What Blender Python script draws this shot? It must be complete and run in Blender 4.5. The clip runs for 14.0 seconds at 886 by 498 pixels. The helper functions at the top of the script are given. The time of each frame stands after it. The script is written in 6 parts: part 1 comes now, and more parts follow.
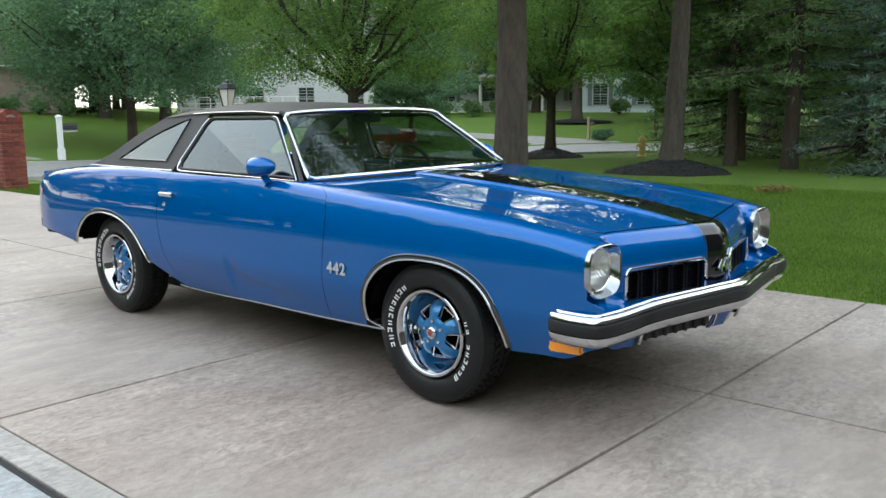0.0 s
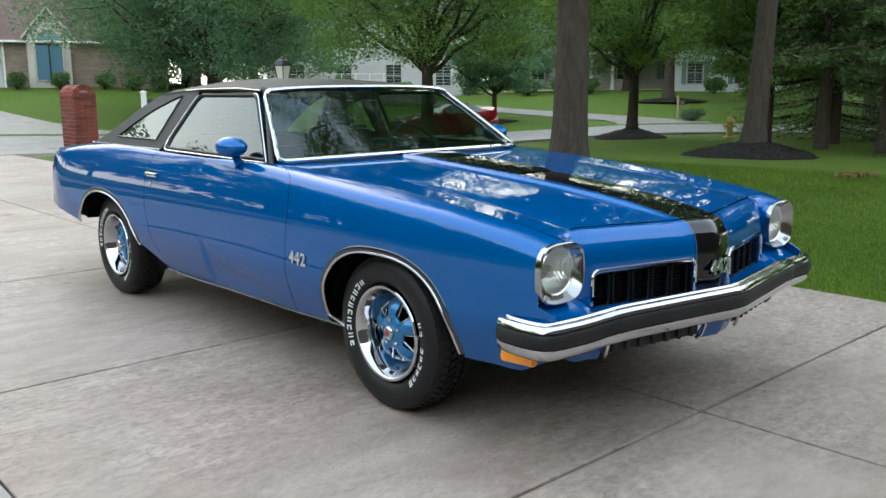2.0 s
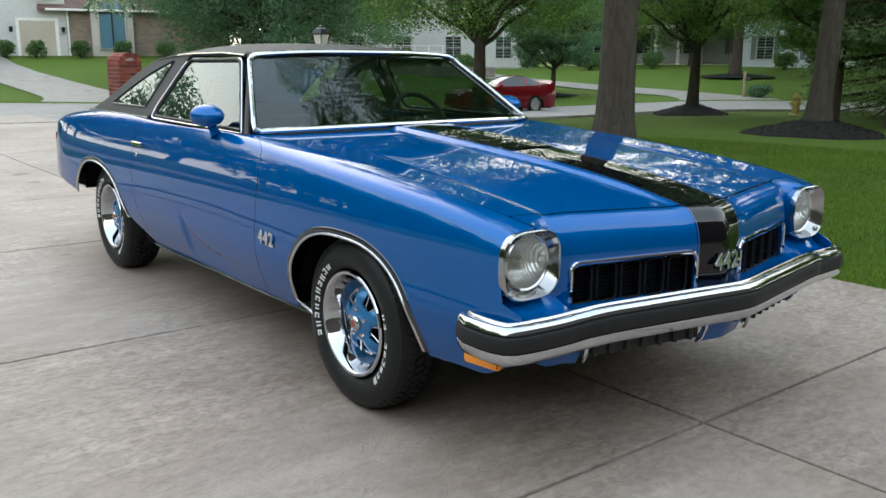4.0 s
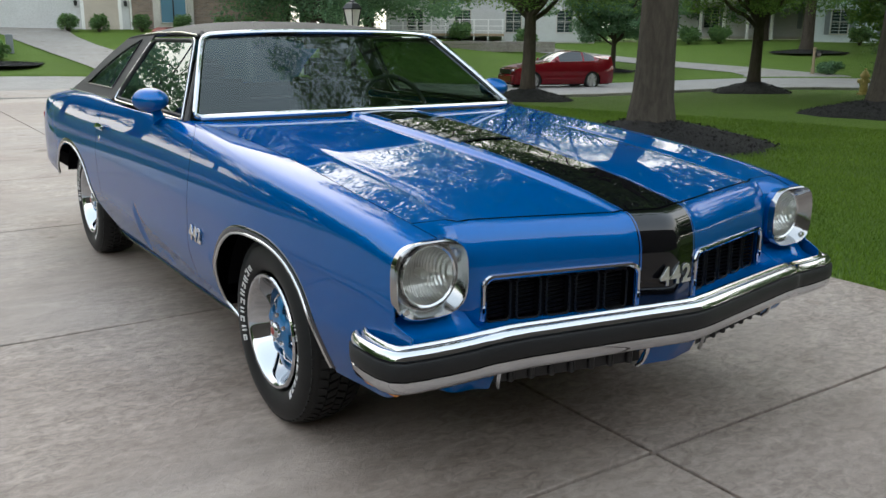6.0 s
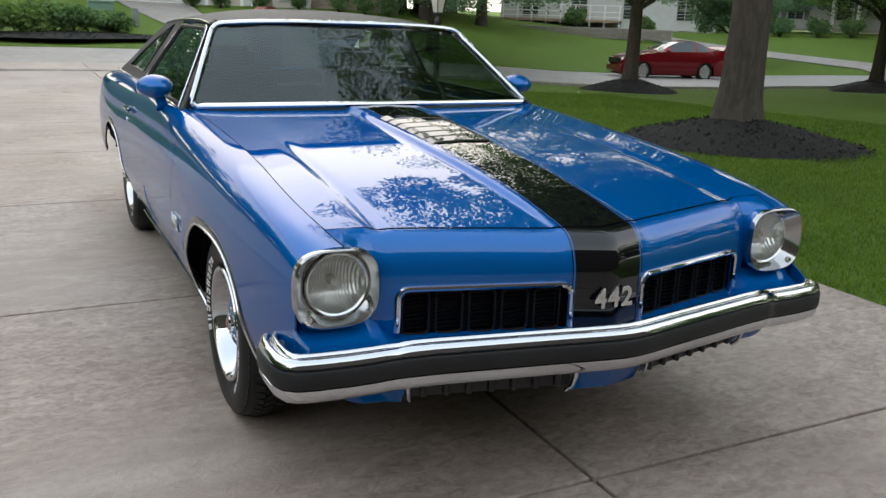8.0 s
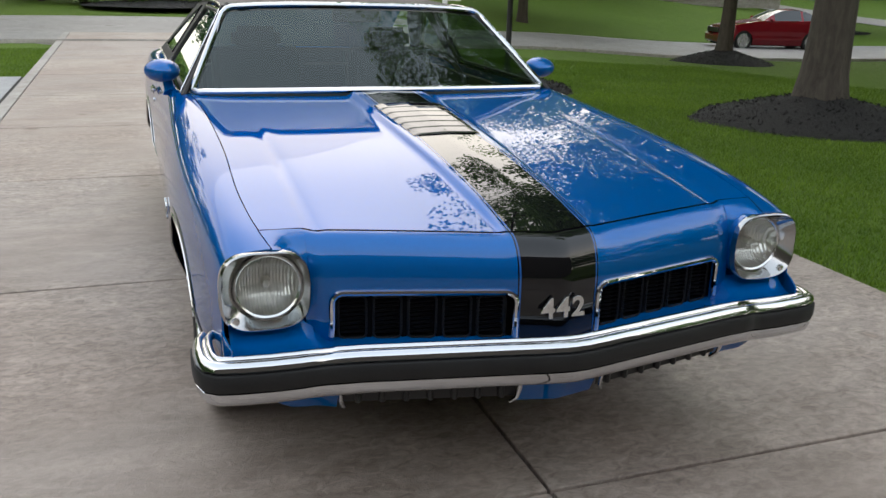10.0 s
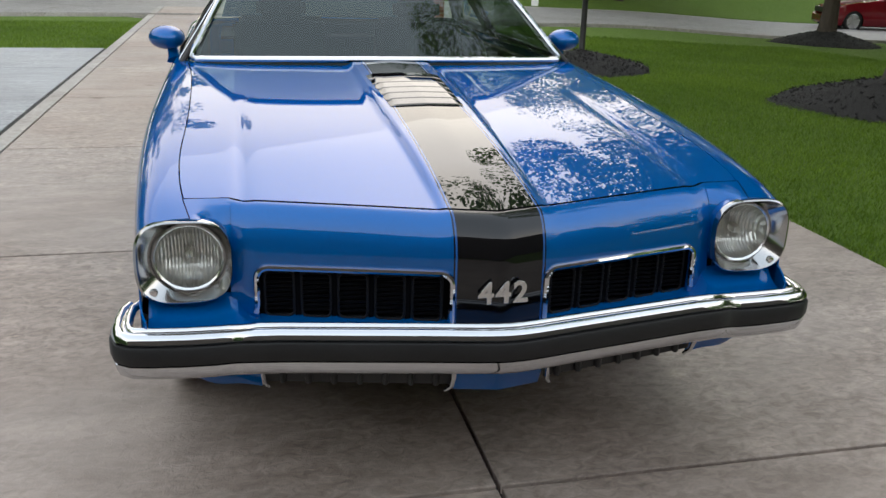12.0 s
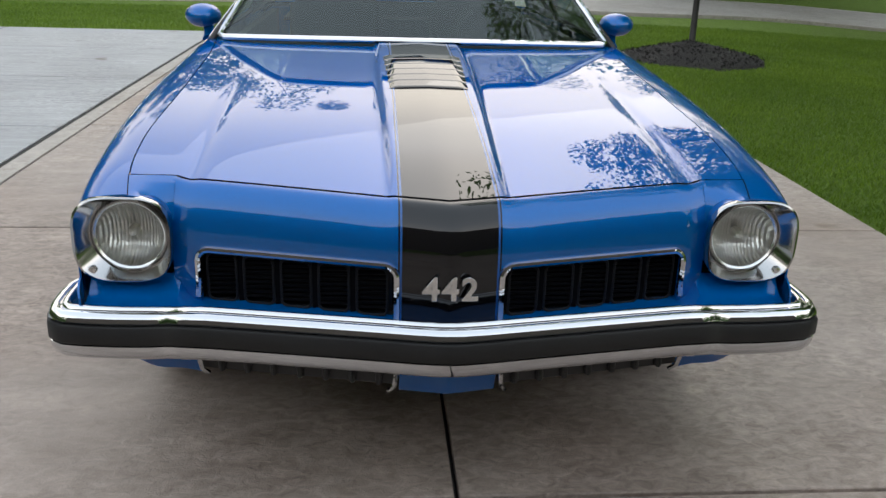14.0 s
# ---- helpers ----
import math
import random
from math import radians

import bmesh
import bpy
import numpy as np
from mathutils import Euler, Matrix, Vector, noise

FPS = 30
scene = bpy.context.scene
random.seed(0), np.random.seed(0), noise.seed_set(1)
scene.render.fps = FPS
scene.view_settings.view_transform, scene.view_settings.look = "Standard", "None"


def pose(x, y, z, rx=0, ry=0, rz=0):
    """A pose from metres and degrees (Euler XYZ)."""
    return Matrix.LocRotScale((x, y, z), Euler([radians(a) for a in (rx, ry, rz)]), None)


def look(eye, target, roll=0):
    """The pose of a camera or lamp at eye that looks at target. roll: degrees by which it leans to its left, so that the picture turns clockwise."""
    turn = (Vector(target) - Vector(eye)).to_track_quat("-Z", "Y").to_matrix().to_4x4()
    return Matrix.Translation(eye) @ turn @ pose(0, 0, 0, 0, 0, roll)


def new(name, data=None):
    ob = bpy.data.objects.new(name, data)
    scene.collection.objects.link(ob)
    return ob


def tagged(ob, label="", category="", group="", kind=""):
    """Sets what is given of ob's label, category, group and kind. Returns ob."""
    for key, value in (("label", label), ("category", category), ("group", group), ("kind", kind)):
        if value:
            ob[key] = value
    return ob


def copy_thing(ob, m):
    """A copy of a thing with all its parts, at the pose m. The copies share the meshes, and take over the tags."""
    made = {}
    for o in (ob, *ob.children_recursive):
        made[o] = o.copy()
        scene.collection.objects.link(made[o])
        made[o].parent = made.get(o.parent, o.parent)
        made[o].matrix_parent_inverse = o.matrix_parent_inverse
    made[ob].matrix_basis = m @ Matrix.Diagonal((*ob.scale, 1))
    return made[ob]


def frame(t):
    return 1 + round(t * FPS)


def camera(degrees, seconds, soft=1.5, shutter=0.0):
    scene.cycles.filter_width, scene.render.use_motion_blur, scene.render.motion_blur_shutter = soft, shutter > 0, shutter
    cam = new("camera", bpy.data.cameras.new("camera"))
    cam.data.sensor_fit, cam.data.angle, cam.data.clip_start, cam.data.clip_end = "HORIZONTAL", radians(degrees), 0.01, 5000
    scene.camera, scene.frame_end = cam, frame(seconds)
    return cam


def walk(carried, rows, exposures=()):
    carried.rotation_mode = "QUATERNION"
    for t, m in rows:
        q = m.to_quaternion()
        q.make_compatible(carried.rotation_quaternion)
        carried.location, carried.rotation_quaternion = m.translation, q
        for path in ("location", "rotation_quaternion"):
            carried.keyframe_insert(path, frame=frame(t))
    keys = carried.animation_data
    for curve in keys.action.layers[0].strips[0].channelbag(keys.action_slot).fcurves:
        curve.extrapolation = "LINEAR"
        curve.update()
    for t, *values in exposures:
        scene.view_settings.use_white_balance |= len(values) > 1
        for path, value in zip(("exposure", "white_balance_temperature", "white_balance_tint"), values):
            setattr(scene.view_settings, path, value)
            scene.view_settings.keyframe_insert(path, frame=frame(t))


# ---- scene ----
cam = camera(54.1, 14.0)
PATH = [
    (0, (-3.696, -2.598, 1.338), (-2.223, -1.284, 1.017), -0.7),
    (0.5, (-3.532, -2.65, 1.334), (-2.089, -1.305, 1.003), -1.1),
    (1, (-3.356, -2.655, 1.323), (-1.95, -1.274, 0.982), -0.9),
    (1.5, (-3.2, -2.698, 1.33), (-1.837, -1.277, 0.976), -1.0),
    (2, (-3.039, -2.735, 1.332), (-1.72, -1.277, 0.964), -0.4),
    (2.5, (-2.916, -2.727, 1.32), (-1.631, -1.244, 0.936), -0.2),
    (3, (-2.814, -2.696, 1.307), (-1.555, -1.194, 0.909), -0.0),
    (5.5, (-2.107, -2.664, 1.297), (-0.992, -1.072, 0.826), 0.1),
    (6, (-1.982, -2.693, 1.332), (-0.901, -1.081, 0.849), 0.3),
    (6.5, (-1.845, -2.749, 1.345), (-0.808, -1.109, 0.859), 1.0),
    (7, (-1.741, -2.806, 1.364), (-0.755, -1.138, 0.868), 1.2),
    (7.5, (-1.625, -2.855, 1.374), (-0.7, -1.156, 0.867), 1.6),
    (8, (-1.49, -2.885, 1.397), (-0.63, -1.157, 0.873), 1.9),
    (10.5, (-0.941, -2.956, 1.49), (-0.342, -1.15, 0.874), 1.4),
    (11, (-0.807, -2.947, 1.495), (-0.262, -1.129, 0.865), 1.3),
    (11.5, (-0.701, -2.939, 1.475), (-0.207, -1.109, 0.835), 1.6),
    (12, (-0.622, -2.934, 1.438), (-0.183, -1.093, 0.789), 1.7),
    (12.5, (-0.542, -2.923, 1.39), (-0.157, -1.073, 0.735), 2.2),
    (13, (-0.438, -2.921, 1.381), (-0.119, -1.061, 0.719), 2.2),
    (13.5, (-0.303, -2.886, 1.397), (-0.062, -1.017, 0.727), 2.0),
    (14, (-0.18, -2.848, 1.399), (-0.019, -0.973, 0.723), 1.8),
]
walk(cam, [(t, look(eye, target, roll)) for t, eye, target, roll in PATH], exposures=[(0, 1.02, 5950, 4), (3, 0.90, 6000, 4), (6, 0.67, 6100, 6), (10, 0.56, 6350, 9), (14, 0.56, 6350, 9)])

# ---------- world, sun, exposure ----------
world = bpy.data.worlds.new("sky_world")
scene.world = world
world.use_nodes = True
wn = world.node_tree
sky = wn.nodes.new("ShaderNodeTexSky")
sky.sky_type = "NISHITA"
sky.sun_disc = False
sky.sun_elevation = radians(40)
sky.sun_rotation = radians(14)
sky.air_density = 1.0
sky.dust_density = 6.0
sky.ozone_density = 1.0
# thin even cloud veils the clear sky: creamy and bright low down, bluish grey overhead
veil = wn.nodes.new("ShaderNodeMix")
veil.data_type = "RGBA"
veil.inputs[0].default_value = 0.85
toward = wn.nodes.new("ShaderNodeTexCoord")
split = wn.nodes.new("ShaderNodeSeparateXYZ")
rise = wn.nodes.new("ShaderNodeValToRGB")
wn.links.new(toward.outputs["Generated"], split.inputs[0])
wn.links.new(split.outputs[2], rise.inputs["Fac"])
stops = [(0.0, (0.90, 0.81, 0.68)), (0.20, (1.0, 0.91, 0.76)), (0.35, (0.94, 0.87, 0.77)), (0.50, (0.58, 0.60, 0.63)), (0.67, (0.36, 0.42, 0.49)), (1.0, (0.24, 0.31, 0.38))]
while len(rise.color_ramp.elements) < len(stops):
    rise.color_ramp.elements.new(0.5)
for knot, (at, tone) in zip(rise.color_ramp.elements, stops):
    knot.position, knot.color = at, (*tone, 1)
gain = wn.nodes.new("ShaderNodeVectorMath")
gain.operation = "SCALE"
gain.inputs["Scale"].default_value = 12.4
wn.links.new(rise.outputs["Color"], gain.inputs[0])
wn.links.new(sky.outputs[0], veil.inputs[6])
wn.links.new(gain.outputs[0], veil.inputs[7])
wn.links.new(veil.outputs[2], wn.nodes["Background"].inputs[0])
wn.nodes["Background"].inputs[1].default_value = 0.15

sun = new("sun", bpy.data.lights.new("sun", "SUN"))
sun.data.energy = 1.35
sun.data.angle = radians(172)
sun.data.color = (1.0, 0.97, 0.92)
sun.matrix_world = look((12, -12, 30), (0, 0, 0))


# ---------- helpers ----------
def spline(pts):
    """A smooth curve through (t, value) pairs."""
    t = np.array([p[0] for p in pts], float)
    v = np.array([p[1] for p in pts], float)
    d = np.gradient(v, t) if len(pts) > 2 else np.full(2, (v[1] - v[0]) / (t[1] - t[0]))

    def f(x):
        if x <= t[0]:
            return float(v[0])
        if x >= t[-1]:
            return float(v[-1])
        i = int(np.searchsorted(t, x) - 1)
        h = t[i + 1] - t[i]
        s = (x - t[i]) / h
        return float((2 * s**3 - 3 * s**2 + 1) * v[i] + (s**3 - 2 * s**2 + s) * h * d[i] + (3 * s**2 - 2 * s**3) * v[i + 1] + (s**3 - s**2) * h * d[i + 1])
    return f


def sstep(a, b, x):
    s = min(1.0, max(0.0, (x - a) / (b - a)))
    return s * s * (3 - 2 * s)


def mesh_from(name, verts, faces, mats, smooth=35, indices=None):
    me = bpy.data.meshes.new(name)
    me.from_pydata([tuple(v) for v in verts], [], faces)
    for m in mats if isinstance(mats, (list, tuple)) else [mats]:
        me.materials.append(m)
    if indices is not None:
        me.polygons.foreach_set("material_index", indices)
    me.update()
    if smooth:
        me.polygons.foreach_set("use_smooth", [True] * len(me.polygons))
        me.set_sharp_from_angle(angle=radians(smooth))
    return me


def thickened(geo, thick, indices=None, rim=0, last=0):
    """Gives an open sheet of faces a back and a rim; the rim has its own corners, so that edges stay crisp."""
    v = np.array(geo[0], float)
    nrm = np.zeros_like(v)
    for f in geo[1]:
        a, b, c = v[f[0]], v[f[1]], v[f[2]]
        d = v[f[3]] if len(f) > 3 else a
        k = np.cross(c - a, d - b) if len(f) > 3 else np.cross(b - a, c - a)
        for i in f:
            nrm[i] += k
    ln = np.linalg.norm(nrm, axis=1)
    nrm /= np.where(ln > 1e-12, ln, 1)[:, None]
    inner = v - nrm * thick
    verts = [tuple(p) for p in v] + [tuple(p) for p in inner]
    m = len(v)
    faces = [tuple(f) for f in geo[1]] + [tuple(i + m for i in reversed(f)) for f in geo[1]]
    idx = list(indices) if indices is not None else [0] * len(geo[1])
    out = idx + idx
    edges = {}
    for f, q in zip(geo[1], idx):
        for i in range(len(f)):
            edges[(f[i], f[(i + 1) % len(f)])] = q
    for (a, b), q in edges.items():
        if (b, a) not in edges:
            o = len(verts)
            verts += [tuple(v[b]), tuple(v[a]), tuple(inner[a]), tuple(inner[b])]
            faces.append((o, o + 1, o + 2, o + 3))
            out.append(min(q + rim, last))
    return (verts, faces), out


def part(name, geo, material, parent=None, label="", smooth=35, indices=None, thick=0.0, bevel=0.0, rim=0):
    """Links geometry (verts, faces) or a bmesh as one mesh object under a thing or a part."""
    if thick:
        geo, indices = thickened(geo, thick, indices, rim, len(material) - 1 if isinstance(material, (list, tuple)) else 0)
    if isinstance(geo, bmesh.types.BMesh):
        me = bpy.data.meshes.new(name)
        geo.to_mesh(me)
        geo.free()
        for m in material if isinstance(material, (list, tuple)) else [material]:
            me.materials.append(m)
        if smooth:
            me.polygons.foreach_set("use_smooth", [True] * len(me.polygons))
            me.set_sharp_from_angle(angle=radians(smooth))
    else:
        me = mesh_from(name, geo[0], geo[1], material, smooth, indices)
    ob = new(name, me)
    if parent is not None:
        ob.parent = parent
    if label:
        ob["label"] = label
    if bevel:
        mod = ob.modifiers.new("edges", "BEVEL")
        mod.width, mod.segments, mod.limit_method = bevel, 2, "ANGLE"
    return ob


def thing(name, label, category, at=(0, 0, 0), turn=0, group="", kind=""):
    e = new(name)
    e.empty_display_size = 0.2
    e.matrix_basis = pose(*at, 0, 0, turn)
    return tagged(e, label, category, group, kind)


def grid(fn, us, vs, flip=False, keep=None):
    verts = [fn(u, v) for u in us for v in vs]
    nv = len(vs)
    faces = []
    for i in range(len(us) - 1):
        for j in range(nv - 1):
            if keep and not keep(i, j):
                continue
            q = (i * nv + j, (i + 1) * nv + j, (i + 1) * nv + j + 1, i * nv + j + 1)
            faces.append(q[::-1] if flip else q)
    return verts, faces


def mirror(geo):
    return [(-x, y, z) for x, y, z in geo[0]], [tuple(reversed(f)) for f in geo[1]]


def join(*geos):
    verts, faces = [], []
    for v, f in geos:
        o = len(verts)
        verts += list(v)
        faces += [tuple(i + o for i in q) for q in f]
    return verts, faces


def moved(geo, m):
    return [tuple(m @ Vector(v)) for v in geo[0]], geo[1]


def box(x0, x1, y0, y1, z0, z1):
    v = [(x, y, z) for z in (z0, z1) for y in (y0, y1) for x in (x0, x1)]
    return v, [(0, 2, 3, 1), (4, 5, 7, 6), (0, 1, 5, 4), (2, 6, 7, 3), (0, 4, 6, 2), (1, 3, 7, 5)]


def lathe(profile, n=48, axis="x", close=False):
    """Turns (radius, along) points round an axis."""
    verts, faces = [], []
    m = len(profile)
    for i in range(n):
        a = 2 * math.pi * i / n
        for r, h in profile:
            c, s = r * math.cos(a), r * math.sin(a)
            verts.append({"x": (h, c, s), "y": (s, h, c), "z": (c, s, h)}[axis])
    for i in range(n):
        k = (i + 1) % n
        for j in range(m if close else m - 1):
            l = (j + 1) % m
            faces.append((i * m + j, k * m + j, k * m + l, i * m + l))
    return verts, faces


def tube(path, radius, n=8, closed=False, flat=1.0, up=(0, 0, 1)):
    """A round bar along points; flat squeezes it along up."""
    pts = [Vector(p) for p in path]
    verts, faces = [], []
    k = len(pts)
    for i, p in enumerate(pts):
        a = pts[(i - 1) % k] if closed or i else pts[0]
        b = pts[(i + 1) % k] if closed or i < k - 1 else pts[-1]
        d = (b - a).normalized()
        s = d.cross(Vector(up))
        s = s.normalized() if s.length > 1e-4 else Vector((1, 0, 0))
        w = s.cross(d).normalized()
        r = radius[i] if isinstance(radius, (list, tuple)) else radius
        for j in range(n):
            t = 2 * math.pi * j / n
            verts.append(tuple(p + s * r * math.cos(t) + w * r * flat * math.sin(t)))
    for i in range(k if closed else k - 1):
        for j in range(n):
            l = (j + 1) % n
            i2 = (i + 1) % k
            faces.append((i * n + j, i * n + l, i2 * n + l, i2 * n + j))
    if not closed:
        faces.append(tuple(range(n))[::-1])
        faces.append(tuple((k - 1) * n + j for j in range(n)))
    return verts, faces


def rounded(w, h, r, n=6, power=None):
    """Points of a rounded rectangle round the origin."""
    out = []
    for cx, cy, a0 in ((w - r, h - r, 0), (-w + r, h - r, 90), (-w + r, -h + r, 180), (w - r, -h + r, 270)):
        for i in range(n + 1):
            a = radians(a0 + 90 * i / n)
            out.append((cx + r * math.cos(a), cy + r * math.sin(a)))
    return out


def sweep(path, section, closed=False):
    """Sweeps (out, up) section points along a plan path of (x, y, z); out is to the path's right."""
    verts, faces = [], []
    k, m = len(path), len(section)
    for i, p in enumerate(path):
        a, b = path[max(0, i - 1)], path[min(k - 1, i + 1)]
        d = Vector((b[0] - a[0], b[1] - a[1], 0)).normalized()
        o = Vector((d.y, -d.x, 0))
        for u, w in section:
            verts.append((p[0] + o.x * u, p[1] + o.y * u, p[2] + w))
    for i in range(k - 1):
        for j in range(m - 1):
            faces.append((i * m + j, i * m + j + 1, (i + 1) * m + j + 1, (i + 1) * m + j))
    if closed:
        faces.append(tuple(range(m))[::-1])
        faces.append(tuple((k - 1) * m + j for j in range(m)))
    return verts, faces


# ---------- materials ----------
def material(name, color=(0.5, 0.5, 0.5), rough=0.5, metal=0.0, coat=0.0, spec=0.5):
    m = bpy.data.materials.new(name)
    m.use_nodes = True
    b = m.node_tree.nodes["Principled BSDF"]
    b.inputs["Base Color"].default_value = (*color, 1)
    b.inputs["Roughness"].default_value = rough
    b.inputs["Metallic"].default_value = metal
    b.inputs["Coat Weight"].default_value = coat
    b.inputs["Coat Roughness"].default_value = 0.03
    b.inputs["Specular IOR Level"].default_value = spec
    return m


def nodes(m):
    return m.node_tree.nodes, m.node_tree.links, m.node_tree.nodes["Principled BSDF"]


def texco(m, kind="Object", scale=(1, 1, 1)):
    n, l, b = nodes(m)
    c = n.new("ShaderNodeTexCoord")
    g = n.new("ShaderNodeMapping")
    g.inputs["Scale"].default_value = scale
    l.new(c.outputs[kind], g.inputs["Vector"])
    return g.outputs["Vector"]


def world_co(m, scale=(1, 1, 1)):
    n, l, b = nodes(m)
    c = n.new("ShaderNodeNewGeometry")
    g = n.new("ShaderNodeMapping")
    g.inputs["Scale"].default_value = scale
    l.new(c.outputs["Position"], g.inputs["Vector"])
    return g.outputs["Vector"]


def noise_tex(m, co, scale, detail=4, rough=0.55, distort=0.0):
    n, l, b = nodes(m)
    t = n.new("ShaderNodeTexNoise")
    t.inputs["Scale"].default_value = scale
    t.inputs["Detail"].default_value = detail
    t.inputs["Roughness"].default_value = rough
    t.inputs["Distortion"].default_value = distort
    l.new(co, t.inputs["Vector"])
    return t.outputs["Fac"]


def ramp(m, fac, stops):
    n, l, b = nodes(m)
    r = n.new("ShaderNodeValToRGB")
    e = r.color_ramp.elements
    while len(e) < len(stops):
        e.new(0.5)
    for k, (p, c) in zip(e, stops):
        k.position = p
        k.color = (*c, 1) if len(c) == 3 else c
    l.new(fac, r.inputs["Fac"])
    return r.outputs["Color"]


def mix(m, a, b_, fac, mode="MIX"):
    n, l, b = nodes(m)
    x = n.new("ShaderNodeMix")
    x.data_type, x.blend_type = "RGBA", mode
    for sock, val in ((x.inputs[0], fac), (x.inputs[6], a), (x.inputs[7], b_)):
        if hasattr(val, "links") or hasattr(val, "is_linked"):
            l.new(val, sock)
        elif isinstance(val, tuple):
            sock.default_value = (*val, 1)
        else:
            sock.default_value = val
    return x.outputs[2]


def bump(m, height, strength=0.3, dist=0.01):
    n, l, b = nodes(m)
    k = n.new("ShaderNodeBump")
    k.inputs["Strength"].default_value = strength
    k.inputs["Distance"].default_value = dist
    l.new(height, k.inputs["Height"])
    l.new(k.outputs["Normal"], b.inputs["Normal"])


def grained(name, c0, c1, scale=8.0, rough=0.7, fine=60.0, strength=0.3, dist=0.004, metal=0.0, stretch=(1, 1, 1), fine_mix=0.35):
    """Two scales of colour noise with a fine relief."""
    m = material(name, c0, rough, metal)
    n, l, b = nodes(m)
    co = texco(m, "Object", stretch)
    big = noise_tex(m, co, scale, 5)
    small = noise_tex(m, co, fine, 3)
    col = mix(m, ramp(m, big, [(0.3, c0), (0.7, c1)]), ramp(m, small, [(0.3, tuple(0.6 * x for x in c0)), (0.7, tuple(min(1, 1.25 * x) for x in c1))]), fine_mix)
    l.new(col, b.inputs["Base Color"])
    bump(m, small, strength, dist)
    return m


def car_paint(name, base, flake):
    m = material(name, base, 0.42, 0.5, 1.0, 0.0)
    n, l, b = nodes(m)
    co = texco(m, "Object")
    v = n.new("ShaderNodeTexVoronoi")
    v.inputs["Scale"].default_value = 900
    l.new(co, v.inputs["Vector"])
    big = noise_tex(m, co, 2.2, 3)
    col = mix(m, ramp(m, v.outputs["Color"], [(0.2, base), (0.9, flake)]), ramp(m, big, [(0.3, base), (0.7, tuple(1.08 * c for c in base))]), 0.6)
    l.new(col, b.inputs["Base Color"])
    b.inputs["Coat Roughness"].default_value = 0.008
    b.inputs["Coat IOR"].default_value = 1.5
    b.inputs["Specular Tint"].default_value = (0.01, 0.07, 0.12, 1)
    return m


PAINT = car_paint("blue_metallic_paint", (0.0, 0.092, 0.325), (0.0, 0.134, 0.465))
BLACK_PAINT = material("black_stripe_paint", (0.004, 0.004, 0.005), 0.3, 0.0, 1.0, 0.0)
BLACK_PAINT.node_tree.nodes["Principled BSDF"].inputs["Coat IOR"].default_value = 1.5
BLACK_PAINT.node_tree.nodes["Principled BSDF"].inputs["Coat Roughness"].default_value = 0.008
PIN = material("blue_pinstripe", (0.005, 0.08, 0.3), 0.35, 0.0, 0.4)
CHROME = material("chrome", (0.56, 0.57, 0.59), 0.04, 1.0)
n_, l_, b_ = nodes(CHROME)
l_.new(ramp(CHROME, noise_tex(CHROME, texco(CHROME), 6, 3), [(0.35, (0.02, 0.02, 0.02)), (0.75, (0.07, 0.07, 0.07))]), b_.inputs["Roughness"])
REFLECTOR = material("lamp_reflector", (0.78, 0.77, 0.74), 0.3, 1.0)
n_, l_, b_ = nodes(REFLECTOR)
flutes = n_.new("ShaderNodeTexWave")
flutes.bands_direction = "X"
flutes.inputs["Scale"].default_value, flutes.inputs["Distortion"].default_value = 38, 0.6
l_.new(texco(REFLECTOR), flutes.inputs["Vector"])
prisms = n_.new("ShaderNodeTexWave")
prisms.bands_direction = "Z"
prisms.inputs["Scale"].default_value, prisms.inputs["Distortion"].default_value = 11, 0.3
l_.new(texco(REFLECTOR), prisms.inputs["Vector"])
bump(REFLECTOR, mix(REFLECTOR, flutes.outputs["Color"], prisms.outputs["Color"], 0.4), 0.5, 0.006)
# chrome with a lower base colour, so the dish mirrors the ground less brightly
BEZEL = material("darker_bezel_chrome", (0.42, 0.42, 0.42), 0.12, 1.0)
# chrome for mouldings, with the dark of their reflections put into its colour
DARKENED_CHROME = material("darkened_chrome_trim", (0.10, 0.105, 0.12), 0.14, 1.0)
BRIGHT = grained("brushed_trim", (0.6, 0.6, 0.6), (0.75, 0.75, 0.74), 12, 0.22, 200, 0.05, 0.001, 1.0)
RUBBER = grained("black_rubber", (0.006, 0.006, 0.0065), (0.012, 0.012, 0.0125), 9, 0.55, 240, 0.2, 0.001)
RUBBER.node_tree.nodes["Principled BSDF"].inputs["Specular IOR Level"].default_value = 0.4
TYRE = grained("tyre_rubber", (0.007, 0.007, 0.0075), (0.015, 0.0148, 0.0145), 7, 0.5, 160, 0.25, 0.001)
TYRE.node_tree.nodes["Principled BSDF"].inputs["Specular IOR Level"].default_value = 0.3
TYRE_WHITE = grained("raised_white_lettering", (0.74, 0.73, 0.71), (0.82, 0.81, 0.79), 20, 0.6, 200, 0.2, 0.0006)
DARK = material("dark_inner_metal", (0.004, 0.004, 0.005), 0.95, spec=0.05)
GRILLE_BLACK = grained("matt_black_grille", (0.006, 0.006, 0.007), (0.012, 0.012, 0.014), 30, 0.45, 300, 0.15, 0.001)
GRILLE_EDGE = material("grey_grille_edge", (0.009, 0.009, 0.010), 0.5, spec=0.2)
VINYL = grained("brown_black_vinyl", (0.014, 0.012, 0.011), (0.022, 0.0195, 0.018), 5, 0.62, 420, 0.45, 0.0012)
AMBER = material("amber_lens", (0.9, 0.32, 0.012), 0.18, 0, 0.6)
RED_LENS = material("red_lens", (0.35, 0.01, 0.012), 0.2, 0, 0.6)
